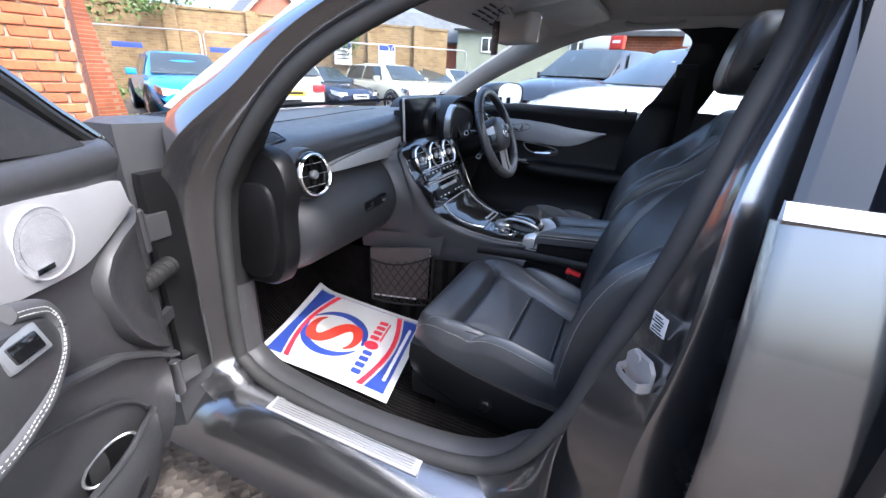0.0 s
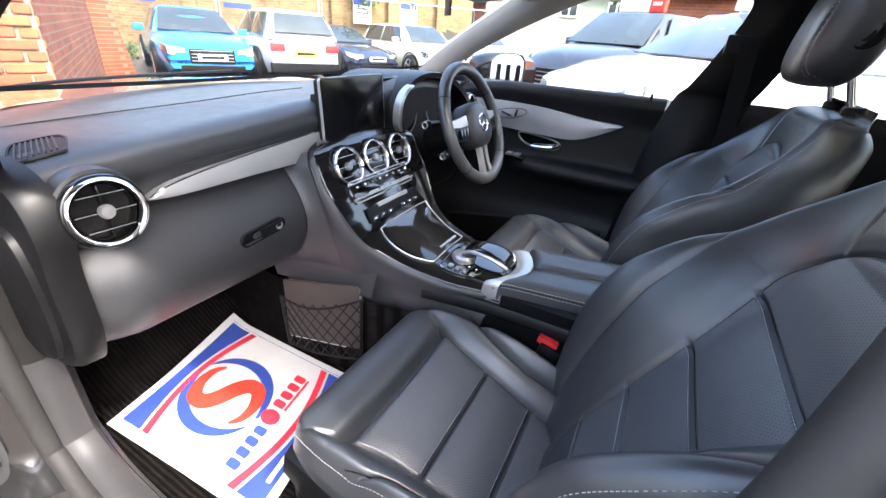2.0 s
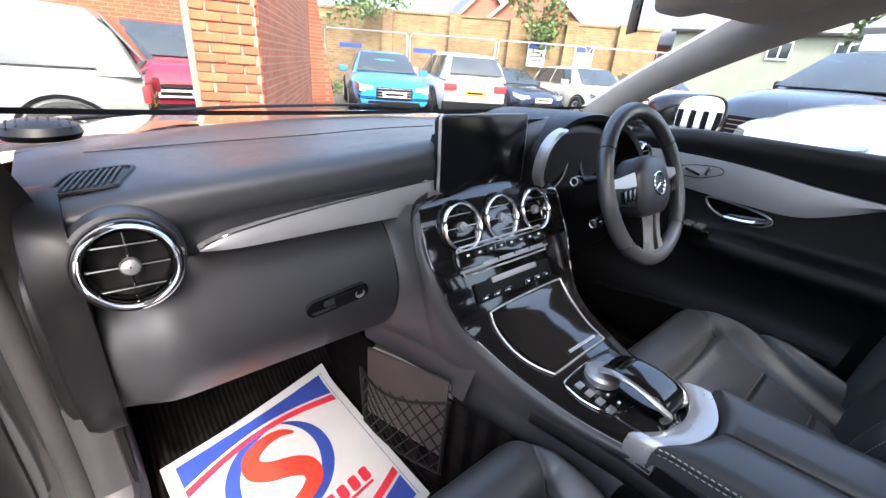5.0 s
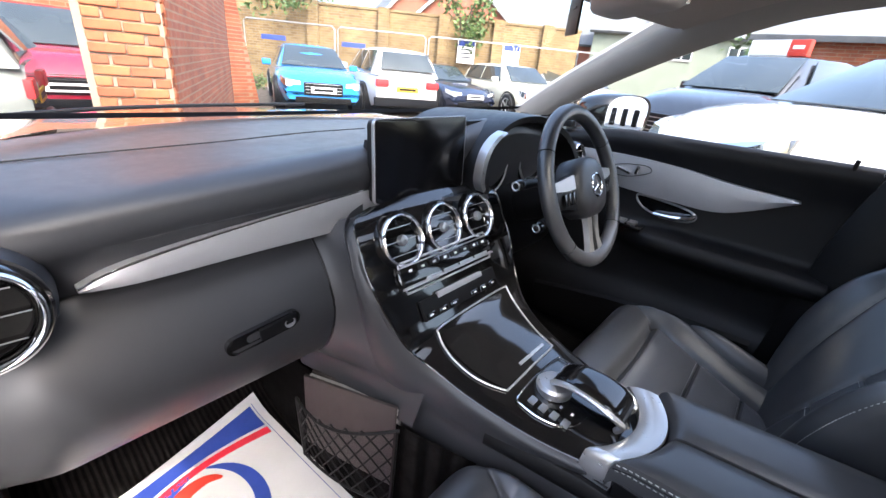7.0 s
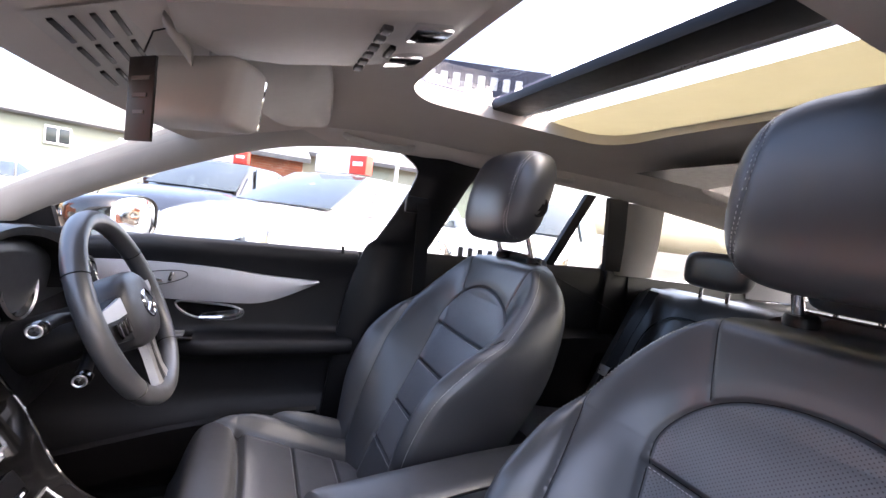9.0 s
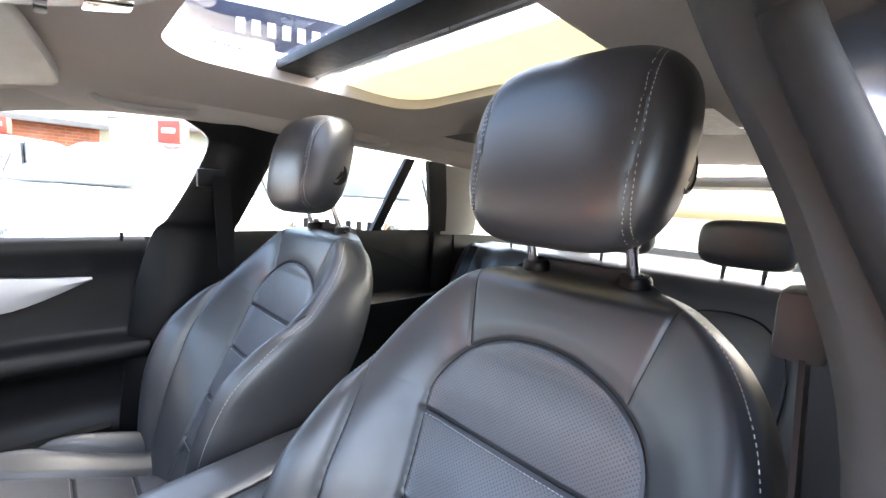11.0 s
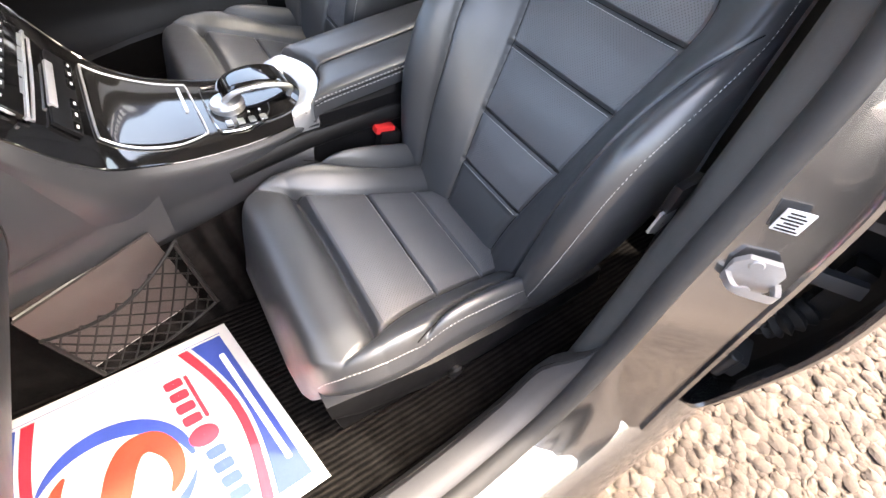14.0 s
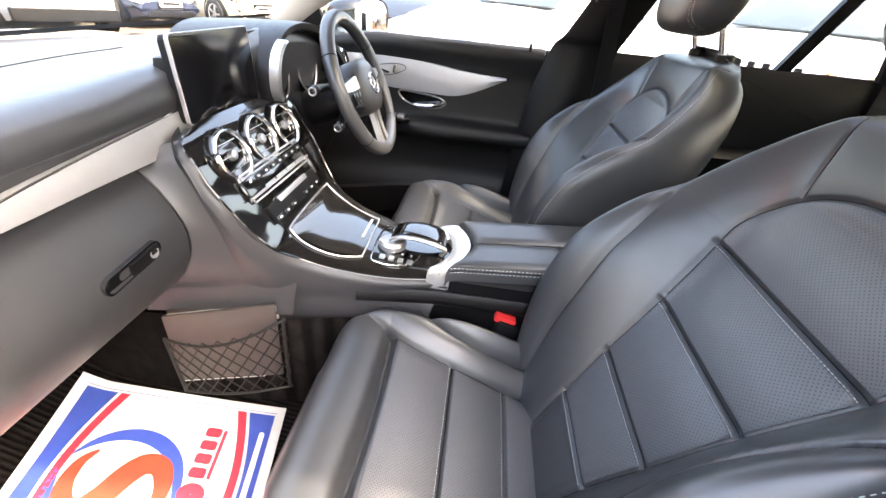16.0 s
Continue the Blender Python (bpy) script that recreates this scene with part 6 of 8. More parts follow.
for sx in (-1, 1):
    sp_ = part("spoke", Geo().loft([[sw(sx * x, u0, h), sw(sx * x, (u0 + u1) / 2, h + 0.004), sw(sx * x, u1, h), sw(sx * x, u1, h - 0.018), sw(sx * x, u0, h - 0.018)] for x, u0, u1, h in ((0.066, -0.044, 0.036, 0.010), (0.10, -0.036, 0.032, 0.006), (0.13, -0.030, 0.028, 0.003), (0.165, -0.036, 0.030, 0.0))]), HARD, wheel, "black spoke with keys")
    part("spoke_bar", Geo().loft([[sw(sx * x, u0, h), sw(sx * x, u1, h), sw(sx * x, u1, h - 0.006), sw(sx * x, u0, h - 0.006)] for x, u0, u1, h in ((0.074, 0.004, 0.034, 0.0165), (0.11, 0.004, 0.030, 0.0125), (0.158, 0.010, 0.026, 0.006))]), SILVER, sp_, "satin silver spoke bar")
    for k in range(3):
        part("key", Geo().box(sw(sx * (0.086 + 0.016 * k), -0.014, 0.0155 - 0.002 * k), (0.013, 0.004, 0.026), 0.003, Matrix((SX, -SN, SU)).transposed()), GLOSS, sp_)
for sx in (-1, 1):
    part("lower_spoke", Geo().loft([[sw(sx * w0, u, h), sw(sx * w1, u, h), sw(sx * w1, u, h - 0.014), sw(sx * w0, u, h - 0.014)] for u, w0, w1, h in ((-0.052, 0.006, 0.034, 0.012), (-0.09, 0.008, 0.027, 0.008), (-0.125, 0.010, 0.028, 0.005), (-0.152, 0.012, 0.038, 0.005), (-0.164, 0.012, 0.050, 0.006))]), SATIN, wheel, "bright silver lower spoke")
part("spoke_slot", Geo().loft([[sw(-w, u, h), sw(w, u, h), sw(w, u, h - 0.012), sw(-w, u, h - 0.012)] for u, w, h in ((-0.052, 0.008, 0.009), (-0.09, 0.010, 0.005), (-0.16, 0.013, 0.003))]), HARD, wheel)
part("column_shroud", Geo().loft([[sw(r * math.cos(a), r * 0.8 * math.sin(a) - 0.01, h) for a in [2 * math.pi * k / 20 for k in range(20)]] for r, h in ((0.050, -0.02), (0.058, -0.06), (0.062, -0.16))]), HARD, wheel)
for sx, u, ln in ((-1, 0.036, 0.205), (-1, -0.052, 0.160), (1, 0.02, 0.16)):
    st = part("stalk", Geo().tube([sw(sx * 0.04, u * 0.6, -0.06), sw(sx * ln * 0.6, u, -0.055), sw(sx * ln, u * 1.1, -0.045)], lambda k: 0.008 + 0.003 * k, 10), HARD, wheel, "black column stalk")
    part("stalk_cap", Geo().turned(sw(sx * ln, u * 1.1, -0.045), SX * sx, [(0.012, -0.012), (0.0125, 0.002), (0.010, 0.006), (0.001, 0.007)], 16), GLOSS, st)
    part("cap_ring", Geo().turned(sw(sx * ln, u * 1.1, -0.045), SX * sx, [(0.006, 0.006), (0.0085, 0.0075), (0.010, 0.006)], 16), SATIN, st)
ped = thing("pedals", "black rubber-faced pedals in the driver's footwell", "pedal", (0.33, 1.55, 0.45))
for x, w, h in ((0.30, 0.10, 0.06), (0.43, 0.05, 0.12)):
    part("pedal_pad", Geo().box((x, 1.545, 0.50), (w, 0.015, h), 0.005, Euler((0.5, 0, 0)).to_matrix()), RUBBER, ped)
    part("pedal_arm", Geo().tube([(x, 1.555, 0.51), (x, 1.60, 0.60), (x, 1.62, 0.68)], 0.008, 8), DARKGREY, ped)

# ---- driver's door, closed ----
dd = thing("driver_door", "closed driver's door with black panel and aluminium trim", "car door", (0.82, 1.0, 0.30))
prof = [(0.800, 1.062), (0.788, 1.066), (0.772, 1.055), (0.768, 1.03), (0.778, 1.00), (0.790, 0.965), (0.792, 0.90), (0.790, 0.83), (0.782, 0.80), (0.735, 0.785), (0.722, 0.772), (0.726, 0.745), (0.765, 0.72), (0.782, 0.68), (0.785, 0.60), (0.760, 0.54), (0.752, 0.46), (0.765, 0.36)]
rows = []
for i in range(30):
    y = 1.47 - 0.86 * i / 29
    armf = smoothstep(1.18, 1.02, y)
    dip = -0.035 * smoothstep(1.15, 1.47, y)
    rows.append(spline([(x if not 8 <= k <= 12 else 0.785 + (x - 0.785) * armf, y, z + dip * max(0.0, (z - 0.95) / 0.1)) for k, (x, z) in enumerate(prof)], 3))
part("door_panel", Geo().loft(rows, cap=False, closed=False), DOOR_SHADED, dd, "black door panel with padded armrest")
tt = spline([(0.778, 1.40, 0.985), (0.776, 1.30, 0.990), (0.774, 1.15, 0.992), (0.770, 1.0, 0.985), (0.766, 0.87, 0.970), (0.760, 0.725, 0.962)], 6)
tb = spline([(0.782, 1.40, 0.915), (0.780, 1.30, 0.905), (0.778, 1.15, 0.893), (0.774, 1.0, 0.886), (0.768, 0.87, 0.892), (0.760, 0.723, 0.958)], 6)
part("trim_panel", Geo().loft([[a, a * 0.5 + b * 0.5 + Vector((-0.006, 0, 0)), b, b + Vector((0.02, 0, 0)), a + Vector((0.02, 0, 0))] for a, b in zip(tt, tb)]), SILVER, dd, "brushed aluminium door trim")
sk = part("seat_switch", Geo().tube(spline([(0.768, 1.20, 0.952), (0.766, 1.15, 0.968), (0.766, 1.09, 0.972), (0.766, 1.08, 0.955), (0.767, 1.14, 0.932), (0.768, 1.20, 0.935)], 5, True), 0.0012, 5, True), HARD, dd, "seat adjustment switches")
for y, z, s in ((1.155, 0.948, (0.008, 0.045, 0.008)), (1.115, 0.956, (0.008, 0.010, 0.026))):
    part("switch", Geo().box((0.764, y, z), s, 0.003, Euler((0.25, 0, 0)).to_matrix()), CHROME, sk)
cup = spline([(0.785, 1.10, 0.882), (0.787, 1.08, 0.850), (0.787, 1.02, 0.832), (0.786, 0.95, 0.836), (0.785, 0.93, 0.856), (0.785, 0.96, 0.872), (0.785, 1.03, 0.880)], 6, True)
hd = part("handle_surround", Geo().tube(cup, 0.003, 8, True), SATIN, dd, "chrome door handle in a black cup")
part("handle_cup", Geo().loft([[p + Vector((d, 0, 0)) * 1.0 + (Vector((0.786, 1.01, 0.857)) - p) * k for p in cup] for d, k in ((0.0, 0.0), (0.004, 0.15), (0.006, 0.6))]), GLOSS, hd)
part("lever", Geo().tube(spline([(0.776, 1.04, 0.840), (0.770, 0.99, 0.842), (0.772, 0.945, 0.850), (0.782, 0.935, 0.860)], 6), lambda k: 0.007 + 0.004 * math.sin(math.pi * k), 8, squash=0.7), CHROME, hd, "chrome lever")
ws = part("window_switches", Geo().box((0.752, 1.10, 0.792), (0.05, 0.10, 0.012), 0.004), GLOSS, dd)
for k in range(4):
    part("switch", Geo().box((0.742 + 0.02 * (k % 2), 1.085 + 0.032 * (k // 2), 0.801), (0.014, 0.024, 0.008), 0.002), SATIN, ws)
part("lock_pin", Geo().cyl((0.776, 0.66, 1.05), (0.776, 0.66, 1.078), 0.005, n=12, bev=0.0015), HARD, dd)
part("pocket_lip", Geo().loft([[(0.735, y, z), (0.725, y, z - 0.01), (0.735, y, z - 0.12), (0.775, y, z - 0.14), (0.778, y, z - 0.03)] for y, z in ((1.35, 0.50), (1.1, 0.545), (0.9, 0.57), (0.70, 0.575))]), HARD, dd)
part("door_skin", Geo().loft([[(0.83, y, 1.06), (0.885, y, 1.0), (0.925, y, 0.75), (0.915, y, 0.45), (0.86, y, 0.30), (0.80, y, 0.30), (0.81, y, 0.9)] for y in (1.55, 1.2, 0.8, 0.55)]), PAINT, dd)
gl = part("window_glass", Geo().loft([[(0.796, 1.45, 1.055), (0.796, 1.1, 1.06), (0.796, 0.62, 1.06)], [(0.762, 1.34, 1.14), (0.755, 1.05, 1.20), (0.75, 0.60, 1.21)], [(0.70, 0.98, 1.32), (0.69, 0.80, 1.36), (0.682, 0.53, 1.375)]], cap=False, closed=False), GLASS, dd, "closed driver's window")
gl.visible_shadow = False
part("mirror_corner", Geo().plate([(0.785, 1.50, 1.05), (0.785, 1.36, 1.05), (0.757, 1.37, 1.125)], 0.02, 0.004), HARD, dd)
part("tweeter_corner", Geo().box((0.78, 1.40, 1.055), (0.03, 0.10, 0.02), 0.006), HARD, dd)
def mirror_ring(s, y, k=28):
    return [(0.985 + 0.132 * s * math.copysign(abs(math.cos(a)) ** 0.6, math.cos(a)), y - 0.25 * 0.132 * s * math.cos(a), 1.088 + 0.070 * s * math.copysign(abs(math.sin(a)) ** 0.6, math.sin(a))) for a in [2 * math.pi * j / k for j in range(k)]]


mir = part("wing_mirror", Geo().loft([mirror_ring(s, y) for y, s in ((1.262, 0.90), (1.252, 0.93), (1.250, 0.97), (1.258, 1.0), (1.30, 1.0), (1.35, 0.90), (1.385, 0.65), (1.40, 0.3))]), GLOSS, dd, "dark door mirror housing")
MIRROR = surface("mirror_silver", (0.86, 0.87, 0.87), (0.88, 0.89, 0.89), (0.01, 0.02), metal=1.0, relief=0)
part("mirror_glass", Geo().plate(mirror_ring(0.905, 1.256), 0.003), MIRROR, mir, "mirror glass")
part("mirror_arm", Geo().box((0.86, 1.345, 1.035), (0.14, 0.07, 0.03), 0.01), GLOSS, mir)
# rear driver-side door
rdr = thing("rear_driver_side_door", "closed rear door with black panel", "car door", (0.82, 0.0, 0.30))
part("door_panel", Geo().loft([[(0.79, y, 1.075), (0.765, y, 1.08), (0.755, y, 1.05), (0.77, y, 0.95), (0.77, y, 0.82), (0.72, y, 0.79), (0.74, y, 0.72), (0.765, y, 0.60), (0.75, y, 0.36)] for y in (0.42, 0.2, 0.0, -0.3, -0.52)], cap=False, closed=False), DOOR_SHADED, rdr)
part("door_skin", Geo().loft([[(0.83, y, 1.07), (0.885, y, 1.0), (0.925, y, 0.75), (0.915, y, 0.45), (0.86, y, 0.30), (0.80, y, 0.30), (0.81, y, 0.9)] for y in (0.55, 0.2, -0.2, -0.5)]), PAINT, rdr)
gl = part("window_glass", Geo().plate([(0.785, 0.42, 1.06), (0.785, -0.48, 1.06), (0.685, -0.36, 1.385), (0.675, 0.42, 1.395)], 0.004), GLASS, rdr)
gl.visible_shadow = False

# ---- front passenger door, swung open ----
HA = radians(60)
DD, DN = Vector((-math.sin(HA), -math.cos(HA), 0)), Vector((math.cos(HA), -math.sin(HA), 0))
DP = Vector((-0.90, 1.40, 0.0))
od = thing("front_passenger_door", "open grey car door with black panel and silver speaker trim", "car door", tuple(DP + DD * 0.4 + Vector((0, 0, 0.25))))


def dr(d, z, n=0.0):
    """On the inner face of the open door: d from its hinge edge, n proud towards the cabin."""
    return DP + DD * d + DN * n + Vector((0, 0, z))


inner_prof = [(1.045, -0.06), (1.052, -0.03), (1.045, -0.005), (1.02, 0.006), (0.985, -0.004), (0.93, -0.006), (0.88, -0.004), (0.84, -0.008), (0.78, -0.004), (0.72, -0.012), (0.66, -0.008), (0.58, 0.002), (0.50, -0.002), (0.42, -0.02), (0.36, -0.06)]
rows = []
for i in range(26):
    d = -0.03 + 1.08 * i / 25
    rows.append(spline([dr(d, z, n - 0.05 * smoothstep(0.02, -0.03, d)) for z, n in inner_prof], 4))
part("inner_panel", Geo().loft(rows, cap=False, closed=False), DARKGREY, od, "dark grey moulded door panel")
rows = []
for i in range(12):
    d = -0.035 + 1.10 * i / 11
    rows.append([dr(d, z, n) for z, n in ((1.05, -0.05), (1.055, -0.09), (1.03, -0.135), (0.80, -0.17), (0.50, -0.165), (0.32, -0.13), (0.30, -0.08), (0.40, -0.045), (0.7, -0.05))])
part("outer_skin", Geo().loft(rows), PAINT, od, "grey painted door skin")
# silver speaker trim: broad by the speaker, narrowing backwards
t_up = [(0.016, 0.94), (0.022, 0.972), (0.035, 0.985), (0.12, 0.992), (0.24, 1.004), (0.42, 1.004), (0.65, 0.985), (0.85, 0.955)]
t_lo = [(0.014, 0.93), (0.06, 0.912), (0.11, 0.893), (0.16, 0.882), (0.24, 0.886), (0.42, 0.905), (0.65, 0.925), (0.85, 0.948)]
a_, b_ = spline([dr(d, z, 0.004) for d, z in t_up], 6), spline([dr(d, z, 0.004) for d, z in t_lo], 6)
part("silver_trim", Geo().loft([[p, p * 0.5 + q * 0.5 + DN * 0.008, q, q - DN * 0.016, p - DN * 0.016] for p, q in zip(a_, b_)]), SILVER, od, "brushed aluminium trim round the speaker")
spk = part("speaker_ring", Geo().turned(dr(0.212, 0.944, 0.010), DN, [(0.0505, -0.006), (0.0505, 0.001), (0.049, 0.0022), (0.046, 0.001)], 44), SILVER, od, "round speaker with a pierced steel grille")
part("grille", Geo().turned(dr(0.212, 0.944, 0.010), DN, [(0.046, 0.001), (0.03, 0.004), (0.012, 0.0055), (0.001, 0.006)], 44), SPEAKER, spk)
for k in range(6):
    part("grille_ring", Geo().tube([dr(0.212, 0.944, 0.0148 - 0.0006 * k) + DD * (0.007 * (k + 0.7)) * math.cos(a) + Vector((0, 0, 0.007 * (k + 0.7) * math.sin(a))) for a in [2 * math.pi * j / 32 for j in range(32)]], 0.0006, 4, True), DARKGREY, spk)
part("speaker_badge", Geo().box(dr(0.228, 0.914, 0.014), (0.030, 0.003, 0.008), 0.001, Matrix((DD, DN, Vector((0, 0, 1)))).transposed()), CHROME, spk)
# armrest with stitched edge and window switch
rows = []
for d, zt, zb, w in ((0.262, 0.856, 0.826, 0.012), (0.266, 0.868, 0.812, 0.032), (0.278, 0.882, 0.798, 0.047), (0.30, 0.893, 0.784, 0.057), (0.34, 0.904, 0.768, 0.064), (0.45, 0.914, 0.752, 0.068), (0.65, 0.91, 0.75, 0.062), (0.80, 0.89, 0.77, 0.02)):
    zm = (zt + zb) / 2
    rows.append([dr(d, z, n) for z, n in ((zt, 0.0), (zt - 0.003, w * 0.55), (zt - 0.014, w * 0.88), (zm + 0.01, w), (zb + 0.026, w * 0.98), (zb + 0.008, w * 0.82), (zb, w * 0.5), (zb - 0.004, 0.0), (zm, -0.02))])
ar = part("armrest", Geo().loft([[tuple(p) for p in r] for r in smooth_rows([[Vector(p) for p in r] for r in rows], 4)]), DARKGREY, od, "grey leather armrest with white stitching")
edge_ = spline([dr(0.33, 0.902, 0.050), dr(0.305, 0.894, 0.049), dr(0.284, 0.882, 0.047), dr(0.275, 0.858, 0.047), dr(0.289, 0.829, 0.053), dr(0.325, 0.805, 0.061), dr(0.364, 0.790, 0.067), dr(0.45, 0.777, 0.072), dr(0.7, 0.775, 0.062)], 30)
core = Vector(dr(0.36, 0.85, 0.04))
part("rolled_edge", Geo().tube([p + (p - core).normalized() * 0.003 - DN * 0.010 for p in edge_[::3]], 0.0125, 12), surface("grey_leather", (0.050, 0.050, 0.052), (0.066, 0.066, 0.068), (0.45, 0.55), scale=6, grain=500, relief=0.15), ar, "lighter grey rolled leather edge")
for o in (0.0, 0.006):
    part("stitching", stitch_line([p + DN * 0.0030 + Vector((0, 0, o)) for p in edge_], 0.0055, (0.0036, 0.0008, 0.0008)), STITCH, ar, smooth=False)
BZ = Matrix((DD, DN, Vector((0, 0, 1)))).transposed() @ Euler((0.35, 0, 0)).to_matrix()
swp = part("switch_bezel", Geo().box(dr(0.345, 0.872, 0.060), (0.056, 0.008, 0.036), 0.004, BZ), SATIN, ar, "chrome-framed window switch")
part("switch", Geo().box(dr(0.345, 0.873, 0.0645), (0.038, 0.006, 0.022), 0.003, BZ), GLOSS, swp)
# raised pad between the trim and the hinge edge, ledge under it
pad_o = [(-0.03, 0.922), (0.030, 0.915), (0.074, 0.900), (0.110, 0.880), (0.135, 0.849), (0.139, 0.818), (0.131, 0.788), (0.118, 0.748), (0.097, 0.709), (0.060, 0.665), (0.018, 0.634), (-0.03, 0.605)]
pc = (0.03, 0.78)
part("moulded_pad", Geo().loft([[dr(pc[0] + (d - pc[0]) * s, pc[1] + (z - pc[1]) * s, h - 0.03 * smoothstep(0.02, -0.03, pc[0] + (d - pc[0]) * s)) for d, z in pad_o] for s, h in ((1.0, -0.012), (1.0, 0.008), (0.97, 0.016), (0.90, 0.016), (0.75, 0.008), (0.5, 0.004))]), DARKGREY, od, "moulded grey pad")
part("panel_ledge", Geo().loft([[dr(d, z, -0.012), dr(d, z + 0.006, 0.012), dr(d, z, 0.020), dr(d, z - 0.008, 0.018), dr(d, z - 0.012, -0.012)] for d, z in ((0.0, 0.610), (0.021, 0.622), (0.08, 0.668), (0.15, 0.715), (0.256, 0.752), (0.4, 0.76))]), DARKGREY, od)
# bottle pocket: open at the top, the front wall lower than the back
POCKET = [(0.112, 0.562, 0.004), (0.135, 0.583, 0.030), (0.19, 0.603, 0.050), (0.26, 0.603, 0.058), (0.33, 0.615, 0.062), (0.45, 0.63, 0.064), (0.60, 0.62, 0.06), (0.85, 0.56, 0.05), (0.95, 0.53, 0.0)]
rows = []
for d, zt, w in POCKET:
    rows.append([dr(d, zt, w), dr(d, zt - 0.012, w + 0.005), dr(d, zt - 0.06, w + 0.003), dr(d, 0.44, w * 0.6), dr(d, 0.40, -0.02), dr(d, 0.46, w * 0.4), dr(d, zt - 0.06, w - 0.007), dr(d, zt - 0.006, w - 0.006)])
pk = part("door_pocket", Geo().loft(rows), DARKGREY, od, "dark grey door pocket with bottle ring")
part("lip", Geo().tube(spline([dr(d, zt + 0.001, w) for d, zt, w in POCKET[:8]], 6), 0.0055, 8), DARKGREY, pk)
part("back_lip", Geo().tube(spline([dr(d, z, 0.006) for d, z in ((0.112, 0.565), (0.14, 0.606), (0.183, 0.642), (0.258, 0.681), (0.32, 0.705), (0.40, 0.718), (0.55, 0.70), (0.85, 0.60))], 6), 0.0035, 8), DARKGREY, pk)
well = [dr(0.245 + 0.052 * math.cos(a), 0.0, 0.026 + 0.026 * math.sin(a)) for a in [2 * math.pi * k / 28 for k in range(28)]]
part("bottle_cup", Geo().loft([[p + Vector((0, 0, z)) for p in well] for z in (0.585, 0.50)], cap=False), HARD, pk)
part("bottle_ring", Geo().tube([p + Vector((0, 0, 0.588)) for p in well], 0.0025, 6, True), SATIN, pk)
# quarter light corner, window frame
part("corner_panel", Geo().plate([dr(0.035, 1.030, -0.02), dr(0.26, 1.045, -0.02), dr(0.26, 1.19, -0.03), dr(0.185, 1.143, -0.028)], 0.016, 0.004), HARD, od, "black tweeter corner with fine mesh")
part("corner_mesh", Geo().plate([dr(0.055, 1.042, -0.0095), dr(0.24, 1.055, -0.0105), dr(0.24, 1.165, -0.018), dr(0.185, 1.128, -0.017)], 0.004, 0.001), surface("black_speaker_mesh", (0.016, 0.016, 0.017), (0.03, 0.03, 0.032), (0.4, 0.6), metal=0.3, grain=1100, relief=0.9, depth=0.001, cell=True), od)
fr = spline([dr(-0.02, 1.03, -0.045), dr(0.07, 1.095, -0.05), dr(0.17, 1.180, -0.065), dr(0.32, 1.28, -0.10), dr(0.52, 1.355, -0.135), dr(0.75, 1.385, -0.15), dr(0.98, 1.37, -0.14), dr(1.03, 1.24, -0.10), dr(1.05, 1.06, -0.05)], 8)
part("window_frame", Geo().tube(fr, 0.024, 10, squash=0.7), GLOSS, od, "gloss black window frame")
part("frame_seal", Geo().tube([p + DN * 0.018 + Vector((0, 0, -0.014)) for p in fr], 0.011, 8), RUBBER, od)
glp = part("window_glass", Geo().plate([dr(0.24, 1.05, -0.05), dr(1.03, 1.05, -0.05), dr(0.98, 1.36, -0.135), dr(0.52, 1.345, -0.13), dr(0.32, 1.27, -0.10)], 0.004), GLASS, od)
glp.visible_shadow = False

# ---- roof fittings ----
mirr = thing("rear_view_mirror", "pale-backed rear view mirror with a hanging tag", "mirror", (0.02, 1.0, 1.30))
mm = Euler((0.10, 0, 0.86)).to_matrix()
MC = Vector((0.090, 1.0, 1.318))
part("housing", Geo().box(MC, (0.165, 0.058, 0.086), 0.026, mm, seg=5), PALE, mirr, "pale grey mirror housing")
part("mirror_glass", Geo().box(MC + mm @ Vector((0, -0.028, 0)), (0.150, 0.006, 0.068), 0.003, mm), MIRROR, mirr)
part("stem", Geo().loft([[(0.045 + w * math.cos(a), y, z + 0.010 * math.sin(a)) for a in [2 * math.pi * k / 16 for k in range(16)]] for y, z, w in ((1.005, 1.350, 0.010), (1.02, 1.368, 0.012), (1.035, 1.385, 0.014))]), PALE, mirr)
tm = Euler((0, 0, 0.75)).to_matrix()
TG = Vector((0.004, 1.043, 1.284))
tag = part("hanging_tag", Geo().box(TG, (0.044, 0.003, 0.090), 0.001, tm), HARD, mirr, "black card tag with grey bars")
for k in range(3):
    for o in (-0.002, 0.002):
        part("bar", Geo().box(TG + Vector((0, 0, 0.022 - 0.018 * k)) + tm @ Vector((0, o, 0)), (0.030 - 0.006 * k, 0.001, 0.004), 0, tm), DARKGREY, tag, smooth=False)
part("cord", Geo().tube([TG + Vector((0, 0, 0.05)), (0.02, 1.04, 1.362), (0.045, 1.03, 1.378)], 0.001, 5), HARD, tag)
ov = thing("overhead_console", "pale grey overhead console with reading lights", "overhead console", (0.02, 0.85, 1.40))


def oc(x, y, drop):
    return Vector((x, y, roof_z(x, y) - drop))


